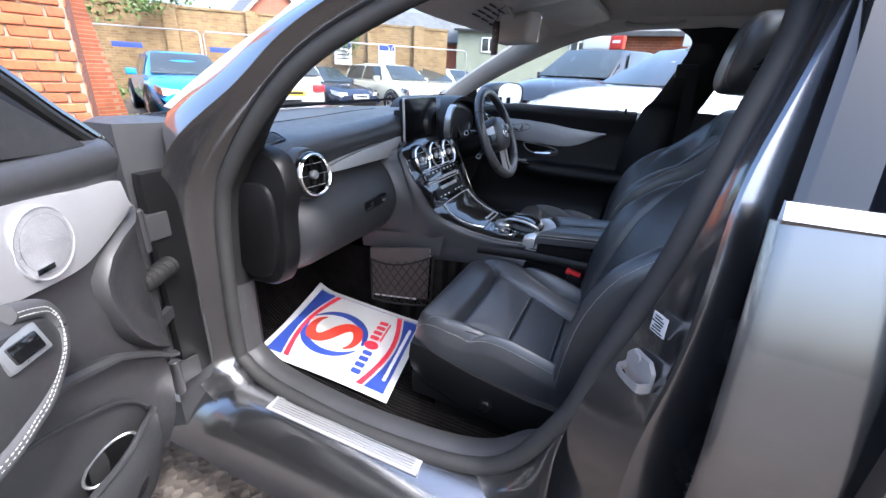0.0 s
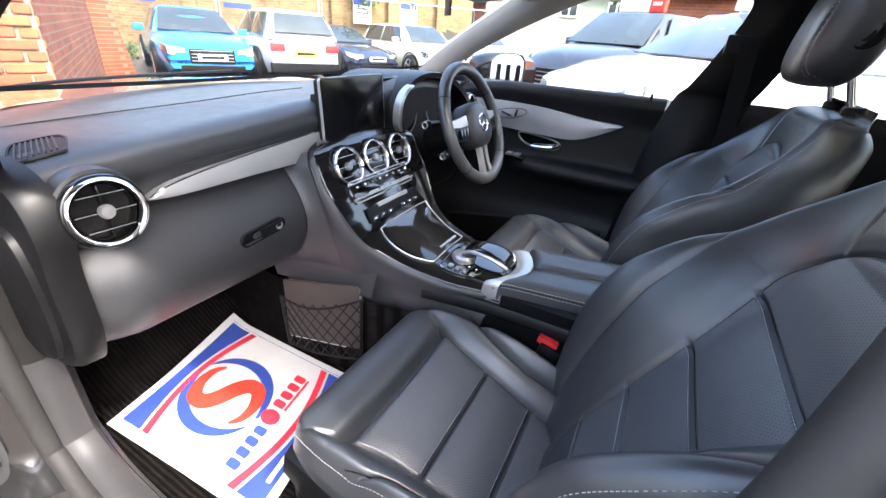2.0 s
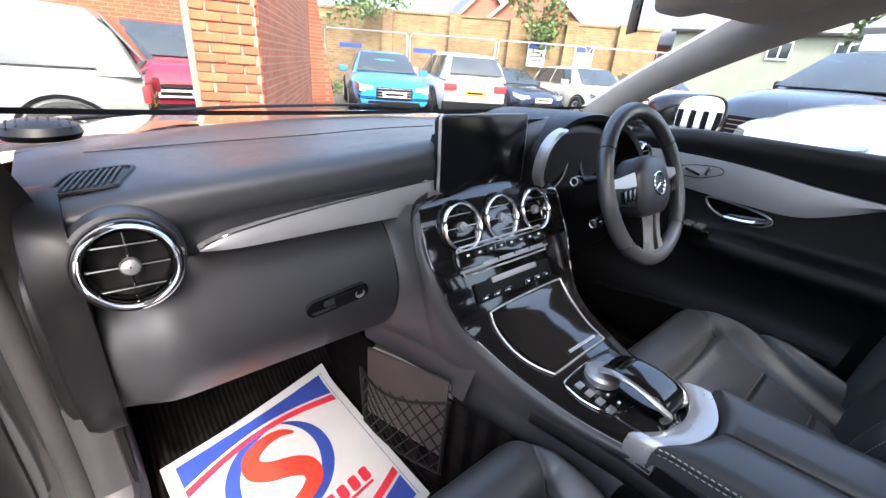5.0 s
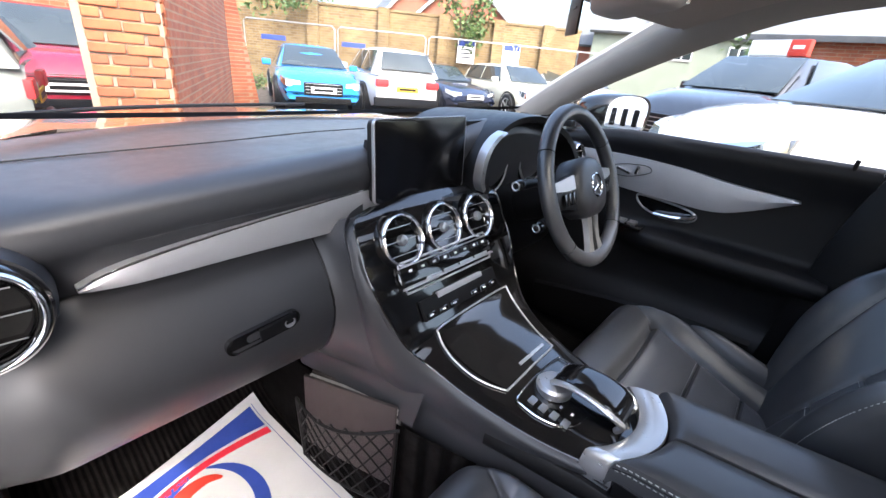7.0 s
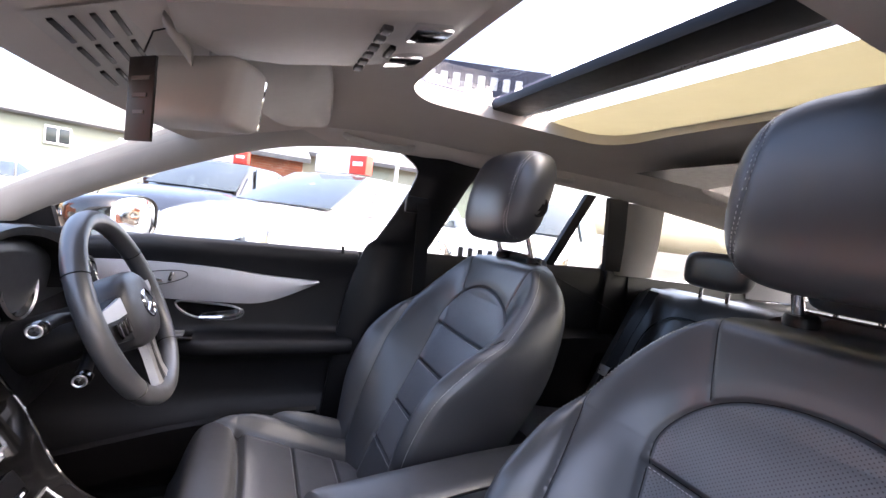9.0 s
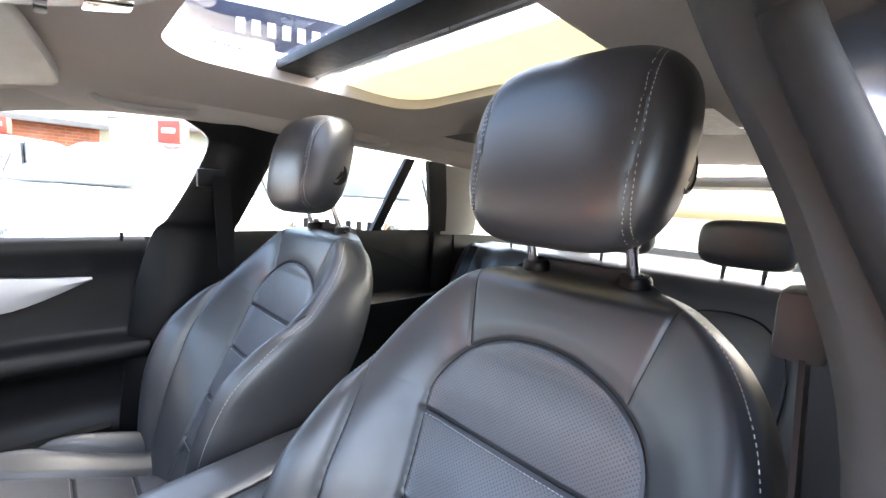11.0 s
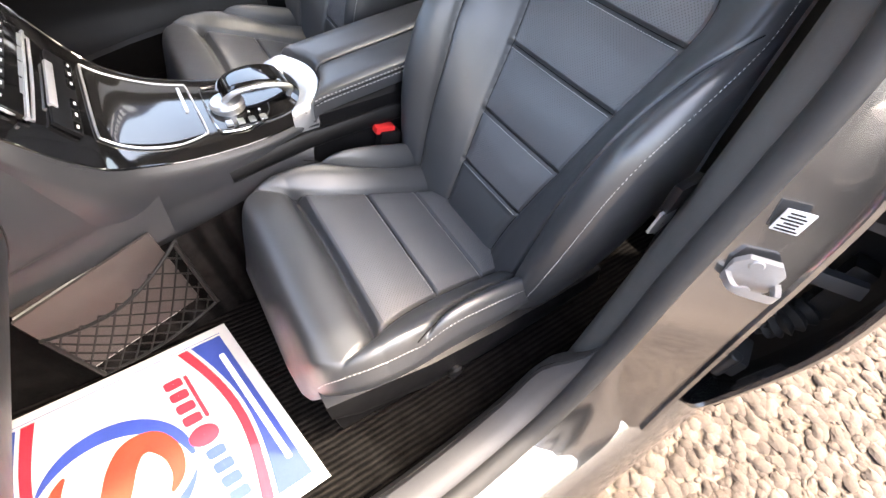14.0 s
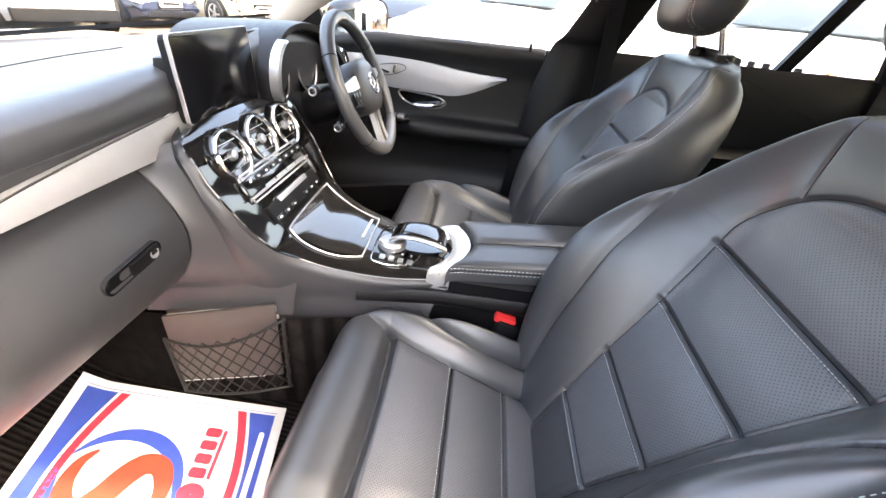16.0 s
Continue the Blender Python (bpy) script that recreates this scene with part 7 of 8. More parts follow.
rows = []
for y, hw, d in ((1.02, 0.05, 0.03), (0.98, 0.085, 0.045), (0.90, 0.10, 0.05), (0.80, 0.105, 0.042), (0.71, 0.10, 0.022), (0.675, 0.085, 0.002)):
    rows.append([oc(MID - hw - 0.02, y, 0.0), oc(MID - hw, y, d * 0.8), oc(MID - hw * 0.5, y, d), oc(MID, y, d * 1.05), oc(MID + hw * 0.5, y, d), oc(MID + hw, y, d * 0.8), oc(MID + hw + 0.02, y, 0.0)])
part("housing", Geo().loft(rows, cap=False, closed=False), PALE, ov, "pale grey moulded housing")
for x in (-0.035, 0.075):
    part("reading_light", Geo().box(oc(x, 0.74, 0.034), (0.045, 0.05, 0.010), 0.004, Euler((-0.22, 0, 0)).to_matrix()), CHROME, ov, "clear reading light lens")
for k in range(6):
    part("button", Geo().box(oc(-0.055 + 0.03 * k, 0.80, 0.045), (0.020, 0.012, 0.006), 0.002, Euler((-0.1, 0, 0)).to_matrix()), DARKGREY, ov)
part("glasses_latch", Geo().box(oc(0.02, 0.775, 0.044), (0.04, 0.008, 0.006), 0.002), HARD, ov)
for sx in (-1, 1):
    vs = thing("sun_visor", "pale grey folded sun visor under the headlining", "sun visor", (MID + sx * 0.35, 0.95, 1.40), group="sun visors")
    pts = [(MID + sx * x, y) for x, y in ((0.13, 1.0), (0.50, 0.90), (0.53, 0.82), (0.50, 0.775), (0.16, 0.83), (0.12, 0.88))]
    pts = spline([oc(x, y, 0.014) for x, y in pts], 5, True)
    c = sum(pts, Vector()) / len(pts)
    part("pad", Geo().loft([[c + (p - c) * s + Vector((0, 0, h)) for p in pts] for s, h in ((0.93, 0.010), (1.0, 0.004), (1.0, -0.006), (0.94, -0.011), (0.4, -0.013))]), PALE, vs, "pale grey visor pad")
    part("clip", Geo().box(oc(MID + sx * 0.13, 0.86, 0.014), (0.05, 0.025, 0.02), 0.006), PALE, vs)
    if sx < 0:
        lb = part("warning_label", Geo().plate([oc(MID + sx * 0.22, 0.885, 0.0285), oc(MID + sx * 0.42, 0.835, 0.0285), oc(MID + sx * 0.42, 0.79, 0.0285), oc(MID + sx * 0.22, 0.84, 0.0285)], 0.0012), PRINT_WHITE, vs, "white and yellow airbag label with grey bars", smooth=False)
        part("label_band", Geo().plate([oc(MID + sx * 0.22, 0.895, 0.0290), oc(MID + sx * 0.42, 0.845, 0.0290), oc(MID + sx * 0.42, 0.833, 0.0290), oc(MID + sx * 0.22, 0.883, 0.0290)], 0.0014), YELLOW_PRINT, lb, smooth=False)
for sx, y in ((1, 0.62), (1, 0.02), (-1, 0.02)):
    gh = thing("grab_handle", "pale grey folding grab handle", "grab handle", (MID + sx * 0.60, y, 1.40), group="grab handles")
    part("bar", Geo().tube(spline([(MID + sx * 0.605, y + 0.10, 1.405), (MID + sx * 0.585, y + 0.085, 1.388), (MID + sx * 0.582, y, 1.383), (MID + sx * 0.585, y - 0.085, 1.388), (MID + sx * 0.605, y - 0.10, 1.405)], 5), 0.009, 10), PALE, gh)
    for dy in (-0.095, 0.095):
        part("mount", Geo().box((MID + sx * 0.608, y + dy, 1.408), (0.03, 0.03, 0.02), 0.006), PALE, gh)

# ---- protective paper mat in the passenger footwell ----
mat_ = thing("paper_floor_mat", "white printed paper mat on the passenger footwell carpet", "paper mat", (-0.41, 1.3, 0.36))
MA, MB, MC_ = Vector((-0.584, 1.067, 0.358)), Vector((-0.618, 1.497, 0.405)), Vector((-0.231, 1.575, 0.400))
MDx, MDy = (MC_ - MB), (MB - MA)


def mp(u, v, h=0.0):
    """u across from the sill, v from the seat towards the bulkhead."""
    p = MA + MDx * u + MDy * v
    p.z = max(floor_z(p.y), 0) + 0.010 + 0.008 * math.sin(2.6 * u + 1.0) * math.sin(4 * v) * 0.6 + 0.004 + h
    return p


def flat_shape(name, outline, mat, h, label=""):
    c = sum((Vector((u, v, 0)) for u, v in outline), Vector()) / len(outline)
    n = len(outline)
    rings = [[mp(c.x + (u - c.x) * s, c.y + (v - c.y) * s, h) for u, v in outline] for s in (1.0, 0.75, 0.5, 0.25, 0.02)]
    return part(name, Geo().loft(rings, cap=False), mat, mat_, label)


def band_shape(name, lo, hi, mat, h, label=""):
    return part(name, Geo().loft([[mp(*p, h) for p in lo], [mp(*((a + b) / 2 for a, b in zip(p, q)), h) for p, q in zip(lo, hi)], [mp(*p, h) for p in hi]], cap=False, closed=False), mat, mat_, label)


part("sheet", Geo().grid(lambda u, v: mp(u, v), 24, 24), PAPER, mat_, "white paper sheet")
us = [i / 24 for i in range(25)]
for flip in (False, True):
    def q(u, v):
        return (1 - u, 1 - v) if flip else (u, v)
    band_shape("blue_band", [q(0.06 + 0.88 * u, 0.045) for u in us], [q(0.06 + 0.88 * u, 0.185 - 0.075 * math.sin(math.pi * u * 0.95)) for u in us], PRINT_BLUE, 0.0012, "blue printed band")
    band_shape("red_band", [q(0.06 + 0.88 * u, 0.200 - 0.075 * math.sin(math.pi * u * 0.95)) for u in us], [q(0.06 + 0.88 * u, 0.245 - 0.085 * math.sin(math.pi * u * 0.95)) for u in us], PRINT_RED, 0.0012, "red printed band")
part("border_line", Geo().tube([mp(0.955, 0.04 + 0.92 * k / 20, 0.0006) for k in range(21)], 0.0007, 4), PRINT_BLUE, mat_)
# round emblem of two swirling bands
EC = (0.47, 0.60)


def em(r, a):
    a = radians(a)
    return (EC[0] + 0.245 * r * math.cos(a), EC[1] + 0.225 * r * math.sin(a))


arc = [i / 30 for i in range(31)]
for a0 in (80, 260):
    a1 = a0 + 165
    band_shape("blue_swirl", [em(1.16, a0 + (a1 - a0) * k) for k in arc], [em(1.16 - 0.30 * math.sin(math.pi * (0.06 + 0.92 * k)) ** 0.8, a0 + (a1 - a0) * k) for k in arc], PRINT_BLUE, 0.0012, "blue swirl of a round emblem")
ess = spline([(x, y, 0) for x, y in ((0.62, 0.60), (0.36, 0.80), (-0.05, 0.84), (-0.42, 0.66), (-0.46, 0.36), (-0.22, 0.12), (0.22, -0.12), (0.46, -0.36), (0.42, -0.66), (0.05, -0.84), (-0.36, -0.80), (-0.62, -0.60))], 6)
lo, hi = [], []
for i, p in enumerate(ess):
    t_ = (ess[min(i + 1, len(ess) - 1)] - ess[max(i - 1, 0)]).normalized()
    w = 0.015 + 0.215 * math.sin(math.pi * i / (len(ess) - 1)) ** 0.75
    lo.append((EC[0] + 0.245 * (p.x - t_.y * w), EC[1] + 0.225 * (p.y + t_.x * w)))
    hi.append((EC[0] + 0.245 * (p.x + t_.y * w), EC[1] + 0.225 * (p.y - t_.x * w)))
band_shape("orange_swirl", lo, hi, PRINT_ORANGE, 0.0016, "orange-red swirl of the emblem")
# name line and web line as plain bars in their colours
for k in range(4):
    flat_shape("name_block", [(0.16 + 0.072 * k + dx, 0.285 + dy) for dx, dy in rounded(0.052, 0.072, 0.014, 3)], PRINT_BLUE, 0.0014, "blue block of the printed name")
flat_shape("name_disc", [(0.475 + 0.052 * math.cos(a), 0.292 + 0.056 * math.sin(a)) for a in [2 * math.pi * i / 20 for i in range(20)]], PRINT_RED, 0.0014)
for k in range(4):
    flat_shape("name_block", [(0.575 + 0.072 * k + dx, 0.300 + dy) for dx, dy in rounded(0.052, 0.072, 0.014, 3)], PRINT_RED, 0.0014, "red block of the printed name")
flat_shape("small_line", [(0.68 + dx, 0.248 + dy) for dx, dy in rounded(0.26, 0.016, 0.006, 3)], PRINT_RED, 0.0014)
flat_shape("web_line", [(0.50 + dx, 0.082 + dy) for dx, dy in rounded(0.66, 0.024, 0.010, 3)], PRINT_WHITE, 0.0020, "white bar of small print")
# header over the top of the windscreen, with a slotted sensor grille
def header_pt(x, y, lift=0.0):
    w = (x - MID) / 0.64
    v = (1.84 - 0.31 * w * w - y) / (0.76 - 0.21 * w * w)
    return Vector((x, y, 1.023 + 0.388 * v - 0.03 * v * w * w - 0.02 * v * v + 0.05 * w * w * (1 - v) - lift))


part("windscreen_header", Geo().loft([[screen_pt(u, v) + Vector((0, -0.003, -h)) for u in [0.02 + 0.96 * i / 40 for i in range(41)]] for v, h in ((0.825, 0.004), (0.825, 0.010), (0.84, 0.014), (0.92, 0.014), (1.0, 0.012), (1.03, 0.010))], cap=False, closed=False), HEADLINER, body, "pale grey cloth windscreen header")
gr_ = part("sensor_grille", Geo().grid(lambda u, v: header_pt(0.03 + 0.28 * u, 1.07 + 0.085 * v, 0.006), 12, 6), PALE, ov, "pale slotted grille")
for i in range(3):
    for j in range(4):
        x, y = 0.05 + 0.085 * i, 1.085 + 0.018 * j
        part("slot", Geo().box(header_pt(x + 0.035, y, 0.007), (0.068, 0.006, 0.004), 0.001, Euler((-0.5, 0.02, 0.0)).to_matrix()), HARD, gr_)


# ---- the yard round the car ----
ground = solid("ground", Geo().grid(lambda u, v: ((2 * u - 1) ** 3 * 160, (2 * v - 1) ** 3 * 160, 0.0), 41, 41), GRAVEL, "buff gravel yard with scattered pebbles", "gravel", kind="structure")
rng = random.Random(5)
g = Geo()
for k in range(10000):
    x, y = rng.uniform(-1.75, -0.80), rng.uniform(-0.9, 1.5)
    if rng.random() > 0.9:
        x, y = rng.uniform(-2.6, -0.7), rng.uniform(-2.2, 2.3)
    r = rng.choice((0.006, 0.008, 0.010, 0.012, 0.016, 0.022)) * rng.uniform(0.8, 1.25)
    a = rng.uniform(0, 6.28)
    sx, sy, sz = r * rng.uniform(0.8, 1.5), r * rng.uniform(0.7, 1.1), r * rng.uniform(0.4, 0.7)
    pts, n = [], 7
    for h, s in ((-0.2, 0.8), (0.45, 0.95), (0.85, 0.6)):
        for i in range(n):
            t = 2 * math.pi * i / n + h
            px, py = sx * s * math.cos(t) * rng.uniform(0.85, 1.1), sy * s * math.sin(t) * rng.uniform(0.85, 1.1)
            pts.append((x + px * math.cos(a) - py * math.sin(a), y + px * math.sin(a) + py * math.cos(a), max(0.001, sz * h)))
    pts.append((x, y, sz))
    g.add(pts, [(j * n + i, j * n + (i + 1) % n, (j + 1) * n + (i + 1) % n, (j + 1) * n + i) for j in range(2) for i in range(n)] + [(2 * n + i, 2 * n + (i + 1) % n, 3 * n) for i in range(n)])
solid("pebbles", g, STONE, "loose buff and grey pebbles on the ground", "pebbles", kind="stuff")


def brick_wall_mat(name, c1, c2, mort, row=0.075, width=0.225):
    m, n, l, p = material(name)
    b = n.new("ShaderNodeTexBrick")
    b.inputs["Scale"].default_value = 1.0
    b.inputs["Brick Width"].default_value, b.inputs["Row Height"].default_value, b.inputs["Mortar Size"].default_value = width, row, 0.009
    b.inputs["Color1"].default_value, b.inputs["Color2"].default_value, b.inputs["Mortar"].default_value = (*c1, 1), (*c2, 1), (*mort, 1)
    c = n.new("ShaderNodeTexCoord")
    sep, com, ad = n.new("ShaderNodeSeparateXYZ"), n.new("ShaderNodeCombineXYZ"), n.new("ShaderNodeMath")
    l.new(c.outputs["Object"], sep.inputs[0])
    l.new(sep.outputs[0], ad.inputs[0]), l.new(sep.outputs[1], ad.inputs[1])
    l.new(ad.outputs[0], com.inputs[0]), l.new(sep.outputs[2], com.inputs[1])
    l.new(com.outputs[0], b.inputs["Vector"])
    mxn = n.new("ShaderNodeMixRGB")
    mxn.blend_type = "MULTIPLY"
    mxn.inputs[0].default_value = 0.75
    l.new(b.outputs["Color"], mxn.inputs[1])
    l.new(ramp(n, l, noise_tex(n, l, 1.6, 8, 0.7), [(0.3, (0.5, 0.46, 0.42)), (0.62, (1, 1, 1))]), mxn.inputs[2])
    l.new(mxn.outputs[0], p.inputs["Base Color"])
    p.inputs["Roughness"].default_value = 0.92
    b1 = bump(n, l, p, b.outputs["Fac"], -0.6, 0.008)
    bump(n, l, p, noise_tex(n, l, 60, 5), 0.4, 0.004, b1)
    return m


YWALL = brick_wall_mat("yellow_brickwork", (0.275, 0.188, 0.082), (0.185, 0.117, 0.050), (0.24, 0.19, 0.125))
RWALL = brick_wall_mat("red_brickwork", (0.33, 0.095, 0.040), (0.24, 0.063, 0.030), (0.28, 0.17, 0.105))


def at(r, az, z=0.0, eye=(-0.57, 0.71)):
    return Vector((eye[0] + r * math.sin(radians(az)), eye[1] + r * math.cos(radians(az)), z))


# yellow brick boundary wall with piers
WC, WT = Vector((10.9, 11.7, 0)), Vector((0.69, -0.72, 0))
WNRM = Vector((-0.72, -0.69, 0))
WM = Matrix(((WT.x, WNRM.x, 0, WC.x), (WT.y, WNRM.y, 0, WC.y), (0, 0, 1, 0), (0, 0, 0, 1)))
bw = thing("boundary_wall", "tall yellow stock brick boundary wall with piers", "wall", kind="structure", m=WM)
part("wall_panel", Geo().box((-0.6, 0, 1.33), (12.0, 0.24, 2.66), 0.01), YWALL, bw)
part("coping", Geo().box((-0.6, 0, 2.70), (12.05, 0.30, 0.08), 0.02), YWALL, bw)
for s in (-3.63, -1.32, 0.69, 2.54, 4.23):
    part("pier", Geo().box((s, 0.20, 1.38), (0.36, 0.26, 2.76), 0.012), YWALL, bw)
# temporary fence rail before it
fe = thing("temporary_fence", "galvanised mesh fence panels along the wall", "fence", kind="structure", m=WM)
for k in range(4):
    x0, x1 = -5.6 + 2.9 * k, -2.8 + 2.9 * k
    part("frame", Geo().tube([(x0, 0.9, 0.05), (x0, 0.9, 1.95), (x0 + 0.08, 0.9, 2.03), (x1 - 0.08, 0.9, 2.03), (x1, 0.9, 1.95), (x1, 0.9, 0.05)], 0.02, 8), SATIN, fe)
for s, z in ((-4.7, 1.55), (-2.2, 1.55)):
    part("sign_plate", Geo().box((s, 0.95, z), (0.75, 0.02, 0.14), 0.004), PRINT_BLUE, fe)
for s in (1.5, 3.06):
    sg = part("notice_board", Geo().box((s, 0.25, 1.72), (0.60, 0.03, 0.75), 0.006), PRINT_WHITE, bw, "white notice board with dark bars")
    part("notice_band", Geo().box((s, 0.27, 1.98), (0.56, 0.01, 0.20), 0), PRINT_BLUE, sg, smooth=False)
    for k in range(3):
        part("notice_bar", Geo().box((s, 0.27, 1.78 - 0.12 * k), (0.42, 0.01, 0.03), 0), DARKGREY, sg, smooth=False)


# plants growing over the wall
def foliage(name, label, centre, size, count, leaf, trunk=None, seed=3):
    r = random.Random(seed)
    t = thing(name, label, "tree", (centre[0], centre[1], 0.0))
    c = Vector(centre)
    if trunk:
        part("trunk", Geo().tube(spline([(c.x, c.y, 0), (c.x + 0.1, c.y, trunk * 0.4), (c.x - 0.05, c.y + 0.1, trunk * 0.8), (c.x, c.y, trunk)], 5), lambda k: 0.10 * (1 - 0.6 * k), 8), BARK, t)
    limbs = []
    for k in range(9):
        d = Vector((r.gauss(0, 1), r.gauss(0, 1), r.gauss(0.2, 0.8))).normalized()
        tip = c + Vector((d.x * size[0], d.y * size[1], d.z * size[2])) * r.uniform(0.55, 1.0)
        limbs.append(tip)
        part("limb", Geo().tube(spline([c + Vector((0, 0, -size[2] * 0.6)), c * 0.5 + tip * 0.5 + Vector((0, 0, 0.05)), tip], 4), lambda q: 0.03 * (1 - 0.8 * q), 5), BARK, t)
    gg = Geo()
    for k in range(count):
        b = r.choice(limbs)
        p = b + Vector((r.gauss(0, size[0] * 0.24), r.gauss(0, size[1] * 0.24), r.gauss(0, size[2] * 0.24)))
        d = Vector((r.gauss(0, 1), r.gauss(0, 1), r.gauss(-0.3, 0.7))).normalized()
        s = d.cross(Vector((r.gauss(0, 1), r.gauss(0, 1), r.gauss(0, 1)))).normalized()
        ln, w = leaf * r.uniform(0.6, 1.3), leaf * r.uniform(0.22, 0.4)
        gg.add([p, p + d * ln * 0.5 + s * w, p + d * ln, p + d * ln * 0.5 - s * w], [(0, 1, 2, 3)])
    part("crown", gg, LEAF, t, kind="stuff", smooth=False)
    return t


def wl(s, o, z):
    return tuple(WM @ Vector((s, o, z)))


foliage("wall_shrub", "self-sown green shrub above the boundary wall", wl(-4.3, -0.2, 3.0), (1.3, 1.3, 0.8), 1500, 0.16, 2.6, 3)
foliage("wall_shrub", "self-sown green shrub hanging over the boundary wall", wl(1.3, 0.1, 2.75), (0.9, 0.9, 1.0), 1200, 0.15, 2.2, 4)
foliage("small_weed", "low green weed at the foot of the wall", wl(-5.3, 1.2, 0.25), (0.35, 0.35, 0.3), 300, 0.10, None, 6)
foliage("street_tree", "leafy green tree beyond the yard", tuple(at(20, 86, 3.4)), (2.2, 2.2, 1.8), 1800, 0.28, 2.4, 8)

# buildings beyond


def house(name, label, m, w, d, h, rise, wall, roofm, wins, gable_front=True):
    t = thing(name, label, "house", m=m)
    part("wall", Geo().box((0, d / 2, h / 2), (w, d, h), 0.02), wall, t, smooth=False)
    if gable_front:
        part("gable", Geo().plate([(-w / 2, 0.02, h), (w / 2, 0.02, h), (0, 0.02, h + rise)], 0.06), wall, t, smooth=False)
        roof = [((-w / 2 - 0.25, -0.25, h - 0.15), (0, -0.25, h + rise + 0.1), (0, d, h + rise + 0.1), (-w / 2 - 0.25, d, h - 0.15)), ((w / 2 + 0.25, -0.25, h - 0.15), (0, -0.25, h + rise + 0.1), (0, d, h + rise + 0.1), (w / 2 + 0.25, d, h - 0.15))]
    else:
        roof = [((-w / 2 - 0.2, -0.3, h - 0.1), (w / 2 + 0.2, -0.3, h - 0.1), (w / 2 + 0.2, d / 2, h + rise), (-w / 2 - 0.2, d / 2, h + rise)), ((-w / 2 - 0.2, d + 0.3, h - 0.1), (w / 2 + 0.2, d + 0.3, h - 0.1), (w / 2 + 0.2, d / 2, h + rise), (-w / 2 - 0.2, d / 2, h + rise))]
    for q in roof:
        part("roof", Geo().plate(q, 0.14, 0.02), roofm, t, smooth=False)
    if gable_front:
        for sx in (-1, 1):
            part("bargeboard", Geo().tube([(sx * (w / 2 + 0.25), -0.3, h - 0.12), (0, -0.3, h + rise + 0.12)], 0.09, 4), PRINT_WHITE, t)
    for x, z, ww, hh in wins:
        wd = part("window", Geo().box((x, -0.02, z), (ww, 0.10, hh), 0.02), PRINT_WHITE, t, "white-framed window")
        for dx in (-0.24, 0.24):
            part("pane", Geo().box((x + dx * ww, -0.075, z), (ww * 0.40, 0.02, hh * 0.8), 0.004), CARGLASS, wd)
    return t


def face(p, az):
    """Pose of a thing at p whose back points along az."""
    return Matrix.Translation(p) @ Matrix.Rotation(-radians(az), 4, "Z")


house("gabled_house", "red brick house with a white-edged gable", face(at(30, 51), 51), 6.0, 8, 3.9, 2.6, FAR_BRICK, SLATE, [(-1.2, 2.8, 1.2, 1.1)])
house("gabled_house", "small slate-roofed house behind the wall", face(at(33, 45), 30), 5.0, 8, 3.7, 2.5, FAR_BRICK, SLATE, [])
house("brick_terrace", "red brick terrace with a slate roof", face(at(31, 66), 62), 9.0, 7, 3.3, 2.0, FAR_BRICK, SLATE, [(-2.6, 2.2, 0.9, 1.3), (-0.8, 2.2, 0.9, 1.3), (2.2, 2.2, 0.9, 1.3)], False)
house("rendered_cottage", "pale green rendered house with a grey slate roof", face(at(26, 76), 72), 8.5, 7, 3.7, 2.6, RENDERED, SLATE, [(-2.4, 2.9, 0.9, 0.8), (0.2, 2.9, 0.9, 0.8), (2.6, 2.9, 0.9, 0.8)], False)
house("yard_office", "pale buff yard building with white windows", face(at(15, 101), 98), 9.0, 6, 3.0, 0.8, RENDERED, SLATE, [(-2.4, 1.9, 1.2, 1.0), (0.4, 1.9, 1.2, 1.0), (3.0, 1.9, 1.2, 1.0)], False)
house("brick_outhouse", "red brick building beside the yard", face(at(13.5, 88.5), 92), 2.6, 5, 2.6, 0.6, RWALL, SLATE, [], False)
rw = thing("red_brick_wall", "tall red brick wall behind the parked cars", "wall", kind="structure", m=face(at(11.5, 3), 3))
part("wall_panel", Geo().box((-1.0, 0, 1.9), (9.0, 0.3, 3.8), 0.01), RWALL, rw)
bn = thing("company_banner", "dark blue banner with white bars on two posts", "banner", m=face(at(10, 115), 112))
part("board", Geo().box((-0.3, 0, 4.40), (4.2, 0.06, 1.2), 0.01), PRINT_NAVY, bn)
for k in range(9):
    part("figure_bar", Geo().box((-1.35 + 0.30 * k, -0.035, 4.58), (0.17, 0.01, 0.30), 0.004), PRINT_WHITE, bn, smooth=False)
part("web_bar", Geo().box((0.1, -0.035, 4.10), (2.6, 0.01, 0.14), 0.004), PRINT_WHITE, bn, smooth=False)
for x in (-1.6, 1.6):
    part("post", Geo().cyl((x, 0.06, 0), (x, 0.06, 5.05), 0.05, n=12), SATIN, bn)


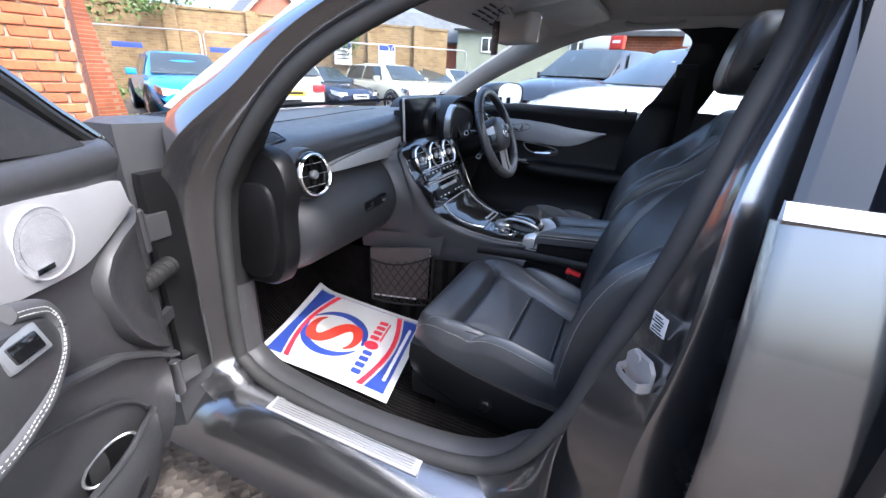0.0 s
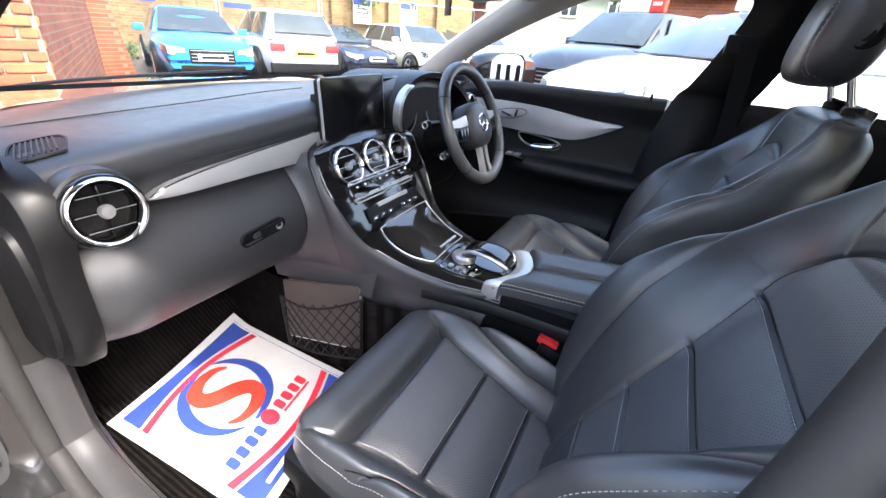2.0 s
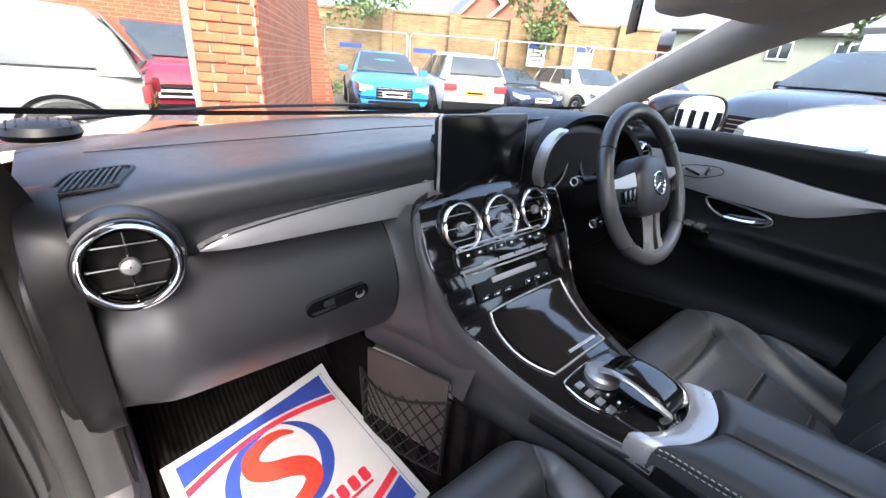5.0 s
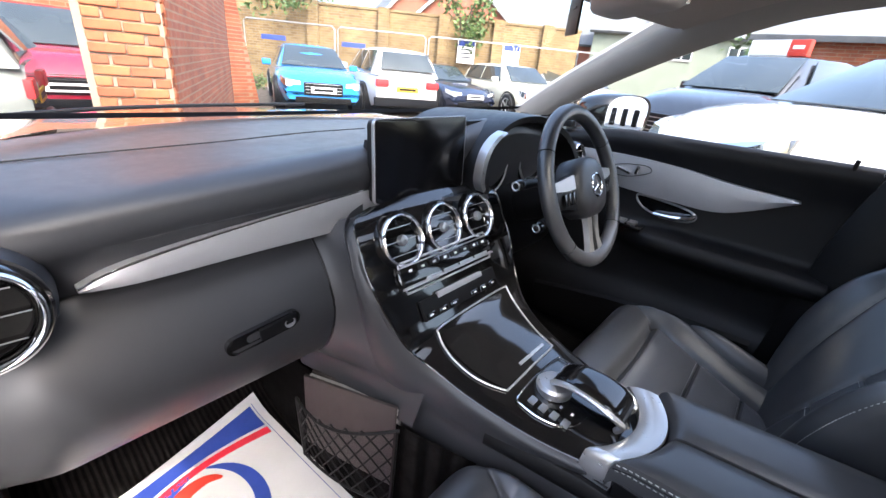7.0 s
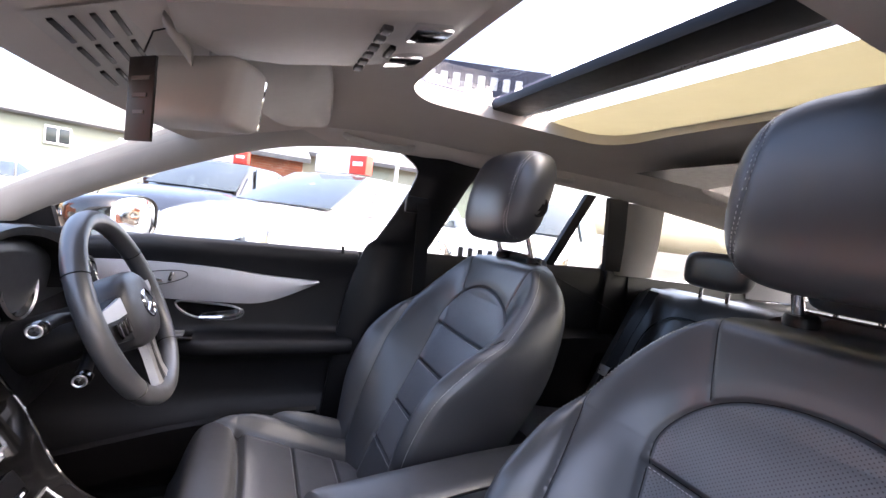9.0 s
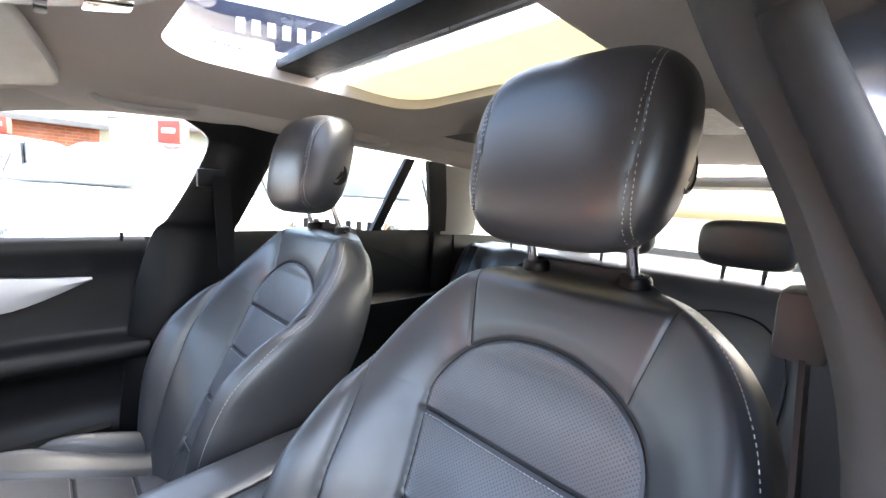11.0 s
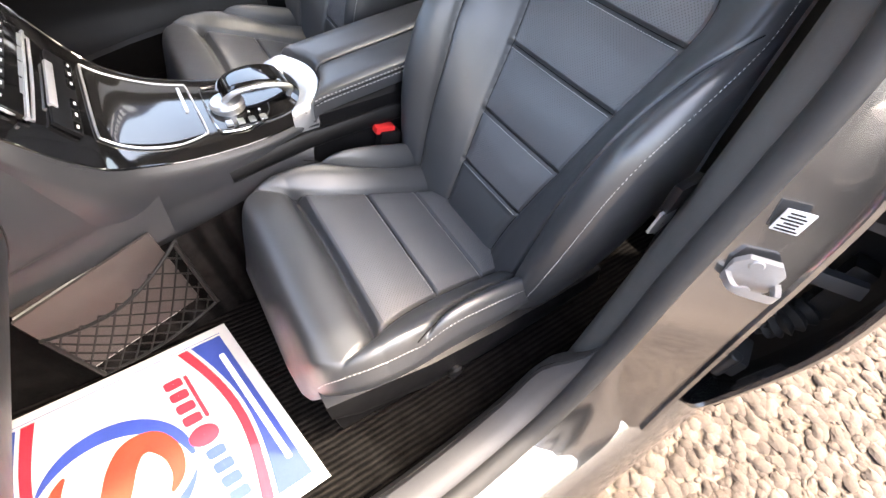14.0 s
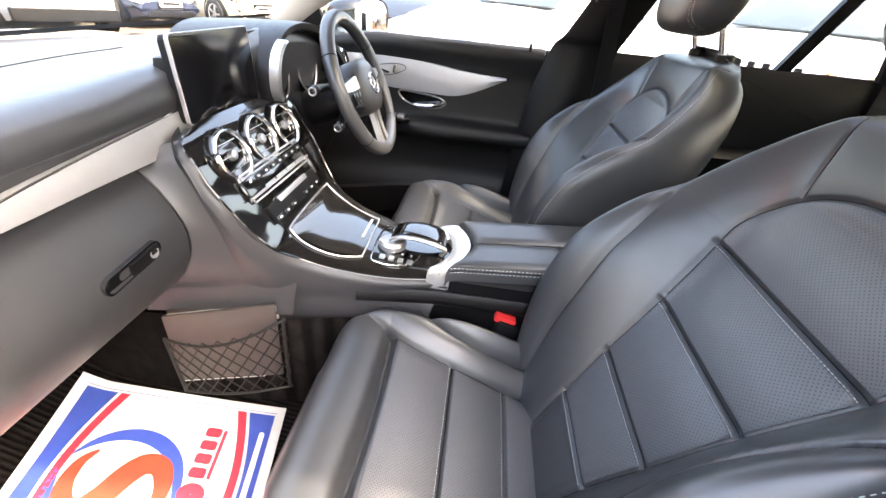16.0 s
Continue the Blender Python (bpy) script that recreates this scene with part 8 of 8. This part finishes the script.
# ---- parked cars ----
def parked_car(name, label, paint, m, L=4.3, W=1.8, H=1.48, bon=0.27, tail=0.06, belt=0.92, plate_col=None, boot=0.0, grille="wide", rack=None, rear_plate=None):
    """Nose towards +y. bon: bonnet's share of the length; boot: share of a low tail."""
    c = thing(name, label, "car", m=m)
    h = W / 2
    yf = L / 2

    def hw(y):
        e = abs(y) / (L / 2)
        return h * (1 - 0.16 * e ** 5 - 0.03 * e ** 2)

    yw, yr = yf - bon * L, -yf + boot * L
    secs = []
    for k in range(25):
        y = yf - L * k / 24
        if y > yw:
            q = (yf - y) / (yf - yw)
            zt = 0.66 * belt + (belt + 0.03 - 0.66 * belt) * (max(0.0, math.sin(q * math.pi / 2)) ** 0.55)
        elif y < yr:
            q = (y + yf) / max(0.01, yr + yf)
            zt = belt * (0.90 + 0.12 * max(0.0, q) ** 0.5)
        else:
            zt = belt + 0.02
        if y < -yf + 0.10 and not boot:
            zt *= 0.96
        e = abs(y) / yf
        zb = 0.20 + 0.10 * max(0, e - 0.85) / 0.15
        w = hw(y)
        half = [(0.0, zt + 0.02), (w * 0.45, zt + 0.015), (w * 0.80, zt - 0.005), (w * 0.93, zt - 0.06), (w, zt - 0.22 * belt), (w * 1.0, 0.52 * belt), (w * 0.98, 0.36), (w * 0.90, zb), (w * 0.4, zb - 0.02)]
        secs.append([(x, y, z) for x, z in half] + [(-x, y, z) for x, z in half[::-1] if x > 0])
    part("body", Geo().loft(secs), paint, c)
    # greenhouse
    roof_f, roof_r = yw - 0.17 * L, yr + (0.10 if not boot else 0.17) * L + tail
    zr = H
    gh = []
    for y, z, w0, w1 in ((yw + 0.02, belt + 0.03, 0.86, 0.82), (yw - 0.085 * L, (belt + zr) / 2 + 0.05, 0.87, 0.74), (roof_f, zr - 0.03, 0.88, 0.64), ((roof_f + roof_r) / 2, zr, 0.88, 0.64), (roof_r, zr - 0.05, 0.87, 0.62), ((roof_r + yr) / 2, (belt + zr) / 2 + 0.06, 0.85, 0.72), (yr + 0.02, belt + 0.03, 0.83, 0.80)):
        b0 = belt - 0.03
        half = [(0.0, z + 0.015), (h * w1 * 0.6, z + 0.008), (h * w1 * 0.93, z - 0.012), (h * w1, z - 0.05), (h * w0, b0)]
        gh.append([(x, y, zz) for x, zz in half] + [(-x, y, zz) for x, zz in half[::-1] if x > 0])
    part("cabin", Geo().loft(gh), paint, c)

    def scr(y0, z0, y1, z1, w0, w1, off):
        return [Vector((-h * w0, y0 + off, z0)), Vector((h * w0, y0 + off, z0)), Vector((h * w1, y1 + off, z1)), Vector((-h * w1, y1 + off, z1))]
    part("windscreen", Geo().plate(scr(yw - 0.02, belt + 0.06, roof_f + 0.03, zr - 0.05, 0.78, 0.62, 0.075), 0.02, 0.006), CARGLASS, c)
    part("rear_window", Geo().plate(scr(yr + 0.045, belt + 0.10, roof_r - 0.03, zr - 0.10, 0.72, 0.58, -0.07), 0.02, 0.006), CARGLASS, c)
    ymid = (roof_f + roof_r) / 2
    for sx in (-1, 1):
        for a, b in (((yw - 0.10 * L, roof_f - 0.06), (ymid + 0.05, ymid + 0.05)), ((ymid - 0.04, ymid - 0.04), (yr + 0.09 * L, roof_r + 0.02))):
            q = [(sx * (h * 0.878), a[0], belt + 0.03), (sx * h * 0.878, b[0], belt + 0.03), (sx * (h * 0.685), b[1], zr - 0.085), (sx * h * 0.685, a[1], zr - 0.085)]
            part("side_window", Geo().plate(q, 0.02, 0.005), CARGLASS, c)
        wm = part("wing_mirror", Geo().box((sx * (h + 0.09), yw - 0.13 * L + 0.10, belt + 0.07), (0.20, 0.12, 0.14), 0.045, seg=3), paint, c)
        for yy in (yf - 0.19 * L, -yf + 0.17 * L):
            wr = 0.33 if H < 1.6 else 0.36
            wh = part("wheel", Geo().turned((sx * (h - 0.10), yy, wr), (sx, 0, 0), [(0.24, -0.02), (wr - 0.03, -0.02), (wr, 0.02), (wr, 0.10), (wr - 0.03, 0.125), (0.225, 0.125), (0.215, 0.10), (0.001, 0.09)], 28), TYRE, c)
            part("rim", Geo().turned((sx * (h - 0.10), yy, wr), (sx, 0, 0), [(0.22, 0.118), (0.205, 0.118), (0.195, 0.104)], 28), SATIN, wh)
            for k in range(5):
                a = 2 * math.pi * k / 5
                part("spoke", Geo().tube([(sx * (h + 0.012), yy + 0.02 * math.cos(a), wr + 0.02 * math.sin(a)), (sx * (h + 0.015), yy + 0.20 * math.cos(a), wr + 0.20 * math.sin(a))], 0.022, 6), SATIN, wh)
            part("wheel_arch", Geo().turned((sx * (h - 0.005), yy, wr + 0.01), (sx, 0, 0), [(wr + 0.01, -0.2), (wr + 0.045, -0.01), (wr + 0.05, 0.008), (wr + 0.015, 0.004)], 28), HARD, c)
        hl = part("headlight", Geo().loft([[(sx * (hw(y) * k0), y - 0.0, z0), (sx * (hw(y) * k1), y + 0.0, z0 + 0.02), (sx * (hw(y) * k1), y - 0.05, z1), (sx * hw(y) * k0, y, z1 - 0.01)] for y, k0, k1, z0, z1 in ((yf - 0.30, 0.985, 0.99, 0.68 * belt + 0.02, 0.86 * belt), (yf - 0.12, 0.90, 1.01, 0.64 * belt, 0.82 * belt), (yf - 0.01, 0.62, 0.98, 0.62 * belt, 0.77 * belt))]), CHROME, c, "clear headlight")
        part("tail_light", Geo().box((sx * (hw(-yf) - 0.13), -yf - 0.004, 0.80 * belt), (0.30, 0.06, 0.15), 0.02), RED_PLASTIC, c, "red tail light")
    if grille == "slots":
        for k in range(7):
            part("grille_slot", Geo().box((-0.36 + 0.12 * k, yf + 0.004, 0.74 * belt), (0.06, 0.03, 0.19), 0.018), HARD, c, "upright grille slot")
        for sx in (-1, 1):
            part("round_lamp", Geo().turned((sx * 0.60, yf - 0.03, 0.76 * belt), (0, 1, 0), [(0.095, -0.02), (0.10, 0.05), (0.08, 0.06), (0.001, 0.045)], 24), CHROME, c)
    else:
        gr = part("grille", Geo().box((0, yf - 0.002, 0.60 * belt), (0.80 if grille == "wide" else 0.60, 0.05, 0.26 if grille == "wide" else 0.12), 0.03), HARD, c, "black front grille")
        for k in range(4):
            part("grille_bar", Geo().box((0, yf + 0.026, 0.51 * belt + 0.06 * k), (0.74 if grille == "wide" else 0.55, 0.008, 0.012), 0.003), SATIN if grille == "wide" else DARKGREY, gr)
    part("lower_intake", Geo().box((0, yf - 0.02, 0.30), (W * 0.62, 0.06, 0.12), 0.02), HARD, c)
    for y, mat in ((yf + 0.03, PRINT_WHITE), (-yf - 0.02, YELLOW_PRINT)):
        pl = part("number_plate", Geo().box((0, y, 0.50 if y > 0 else 0.62), (0.52, 0.012, 0.11), 0.003), mat, c, "number plate with plain bar", smooth=False)
        part("plate_bar", Geo().box((0, y + (0.007 if y > 0 else -0.007), 0.50 if y > 0 else 0.62), (0.40, 0.004, 0.05), 0), HARD, pl, smooth=False)
    part("rear_bumper", Geo().box((0, -yf + 0.02, 0.33), (W * 0.86, 0.10, 0.20), 0.04, seg=3), HARD, c)
    return c


def head(p, az):
    return Matrix.Translation(p) @ Matrix.Rotation(-radians(az), 4, "Z")


def by_front(p, az, L):
    d = Vector((math.sin(radians(az)), math.cos(radians(az)), 0))
    return head(Vector(p) - d * L / 2, az)


def by_rear(p, az, L):
    d = Vector((math.sin(radians(az)), math.cos(radians(az)), 0))
    return head(Vector(p) + d * L / 2, az)


BLUE = car_paint("bright_blue_paint", (0.02, 0.24, 0.62))
WHITE = car_paint("white_paint", (0.58, 0.59, 0.605))
NAVY = car_paint("navy_paint", (0.014, 0.02, 0.045))
CREAM = car_paint("cream_paint", (0.62, 0.60, 0.48))
BLACKP = car_paint("black_paint", (0.012, 0.013, 0.016))
REDP = car_paint("dark_red_paint", (0.26, 0.006, 0.025))
PALEGREY = car_paint("pale_grey_paint", (0.20, 0.215, 0.205))
GREYP = car_paint("silver_grey_paint", (0.35, 0.36, 0.37))
parked_car("coupe", "bright blue coupe parked nose out", BLUE, by_front(at(9.7, 34.2), 206, 4.7), 4.7, 1.86, 1.38, 0.30, 0.0, 0.86, boot=0.10)
parked_car("hatchback", "white five-door hatchback parked tail out", WHITE, by_rear(at(10.3, 44.6), 27, 4.25), 4.25, 1.80, 1.48, 0.25, 0.0, 0.92)
parked_car("roadster", "navy blue low roadster parked nose out", NAVY, by_front(at(12.0, 53.4), 198, 4.0), 4.0, 1.72, 1.26, 0.34, 0.0, 0.78, grille="low", boot=0.14)
parked_car("small_hatchback", "cream small hatchback parked beside the wall", CREAM, by_front(at(12.4, 62.6), 204, 3.8), 3.8, 1.70, 1.42, 0.25, 0.0, 0.92, grille="low")
parked_car("saloon", "silver saloon at the end of the row", GREYP, by_front(at(15.2, 67.0), 205, 4.4), 4.4, 1.78, 1.45, 0.27, 0.0, 0.9, boot=0.12)
parked_car("saloon", "pale car beyond the row", WHITE, by_front(at(18.5, 70.5), 205, 4.3), 4.3, 1.78, 1.45, 0.27, 0.0, 0.9, boot=0.12)
suv = parked_car("off_roader", "black off-roader with a roof sign", BLACKP, by_front(tuple(at(6.9, 76.5)), 292, 4.7), 4.7, 1.82, 1.80, 0.25, 0.0, 1.20)
wsuv = parked_car("crossover", "white crossover parked alongside with a roof sign", WHITE, by_front((3.5, 1.56, 0), 322, 4.25), 4.25, 1.82, 1.63, 0.27, 0.0, 1.12)
jeep = parked_car("small_off_roader", "white small off-roader with upright grille slots", WHITE, by_front((3.45, -1.5, 0), 320, 4.2), 4.2, 1.80, 1.68, 0.22, 0.0, 1.14, grille="slots")
parked_car("city_car", "pale grey city car parked ahead with its tail in view", PALEGREY, by_rear(at(5.6, 7.0), 282, 3.5), 3.5, 1.62, 1.46, 0.20, 0.0, 0.90, grille="low")
parked_car("hatchback", "dark red hatchback behind a brick pillar", REDP, by_front(at(7.6, 9.3), 186, 3.7), 3.7, 1.66, 1.50, 0.22, 0.0, 0.93, grille="low")
for c, z, y in ((suv, 1.79, 0.2), (wsuv, 1.63, 0.15)):
    sg = part("roof_sign", Geo().box((0, y, z + 0.115), (0.80, 0.12, 0.22), 0.02), PRINT_WHITE, c, "white roof sign with a red end panel")
    part("sign_panel", Geo().box((-0.29, y, z + 0.115), (0.26, 0.128, 0.225), 0.02), PRINT_ORANGE, sg, "red panel")
    part("sign_bar", Geo().box((-0.29, y + 0.066, z + 0.125), (0.15, 0.004, 0.05), 0.002), PRINT_WHITE, sg)


# ---- red brick gate pier with an arch springing from it ----
pier = thing("brick_gate_pier", "weathered red brick gate pier with pale mortar", "brick pier", m=Matrix.Translation((0.42, 4.70, 0)) @ Matrix.Rotation(radians(-16), 4, "Z"), kind="structure")
PW, PD, PH = 0.42, 0.80, 3.0
part("mortar_core", Geo().box((0.03, PD / 2, PH / 2), (PW + 0.10, PD - 0.02, PH), 0.004), MORTAR, pier, smooth=False)
BR = [mesh_of("brick", Geo().box((0, 0, 0), (lx, 0.105, 0.064), 0.006, seg=1), RED_BRICK) for lx in (0.215, 0.102)]
rb = random.Random(11)


def lay(x, y, z, turn, size):
    ob = new("brick", BR[size])
    ob.parent = pier
    ob.matrix_basis = pose(x + rb.uniform(-0.003, 0.003), y + rb.uniform(-0.004, 0.004), z + rb.uniform(-0.002, 0.002), rb.uniform(-1, 1), rb.uniform(-1, 1), turn + rb.uniform(-1, 1))


for k in range(32):
    z = 0.65 + 0.074 * k
    lap = 0.113 * (k % 2)
    # face towards the car
    for i in range(3):
        if k % 2 == 0 and i < 2:
            lay(-0.075 + 0.225 * i - 0.0, 0.04, z, 0, 0)
        if k % 2 == 1:
            lay(-0.13 + 0.112 * i * 1.6, 0.045, z, 0, 1 if i != 1 else 0)
    # flank towards the yard
    for i in range(3):
        lay(0.255, 0.15 + 0.225 * i + lap * 0.6, z, 90, 0)
# old red brick wall running back from the pier, with a sloping buttress at its end
RA, RB = Vector((0.95, 5.25, 0)), Vector((4.15, 11.2, 0))
RL = (RB - RA).length
ret = thing("old_brick_wall", "old red brick wall with a sloping buttress", "wall", m=Matrix.Translation(RA) @ Matrix.Rotation(math.atan2((RB - RA).y, (RB - RA).x), 4, "Z"), kind="structure")
part("wall_panel", Geo().box((RL / 2, 0.18, 1.6), (RL, 0.34, 3.2), 0.012), RWALL, ret, smooth=False)
part("buttress", Geo().loft([[(RL - 0.5, y, 0), (RL - 0.5, y - 0.02, 3.4), (RL - 0.1, y, 3.2), (RL - 0.1, y - w, 0)] for y, w in ((0.0, 0.5), (0.3, 0.3))]), RWALL, ret, smooth=False)
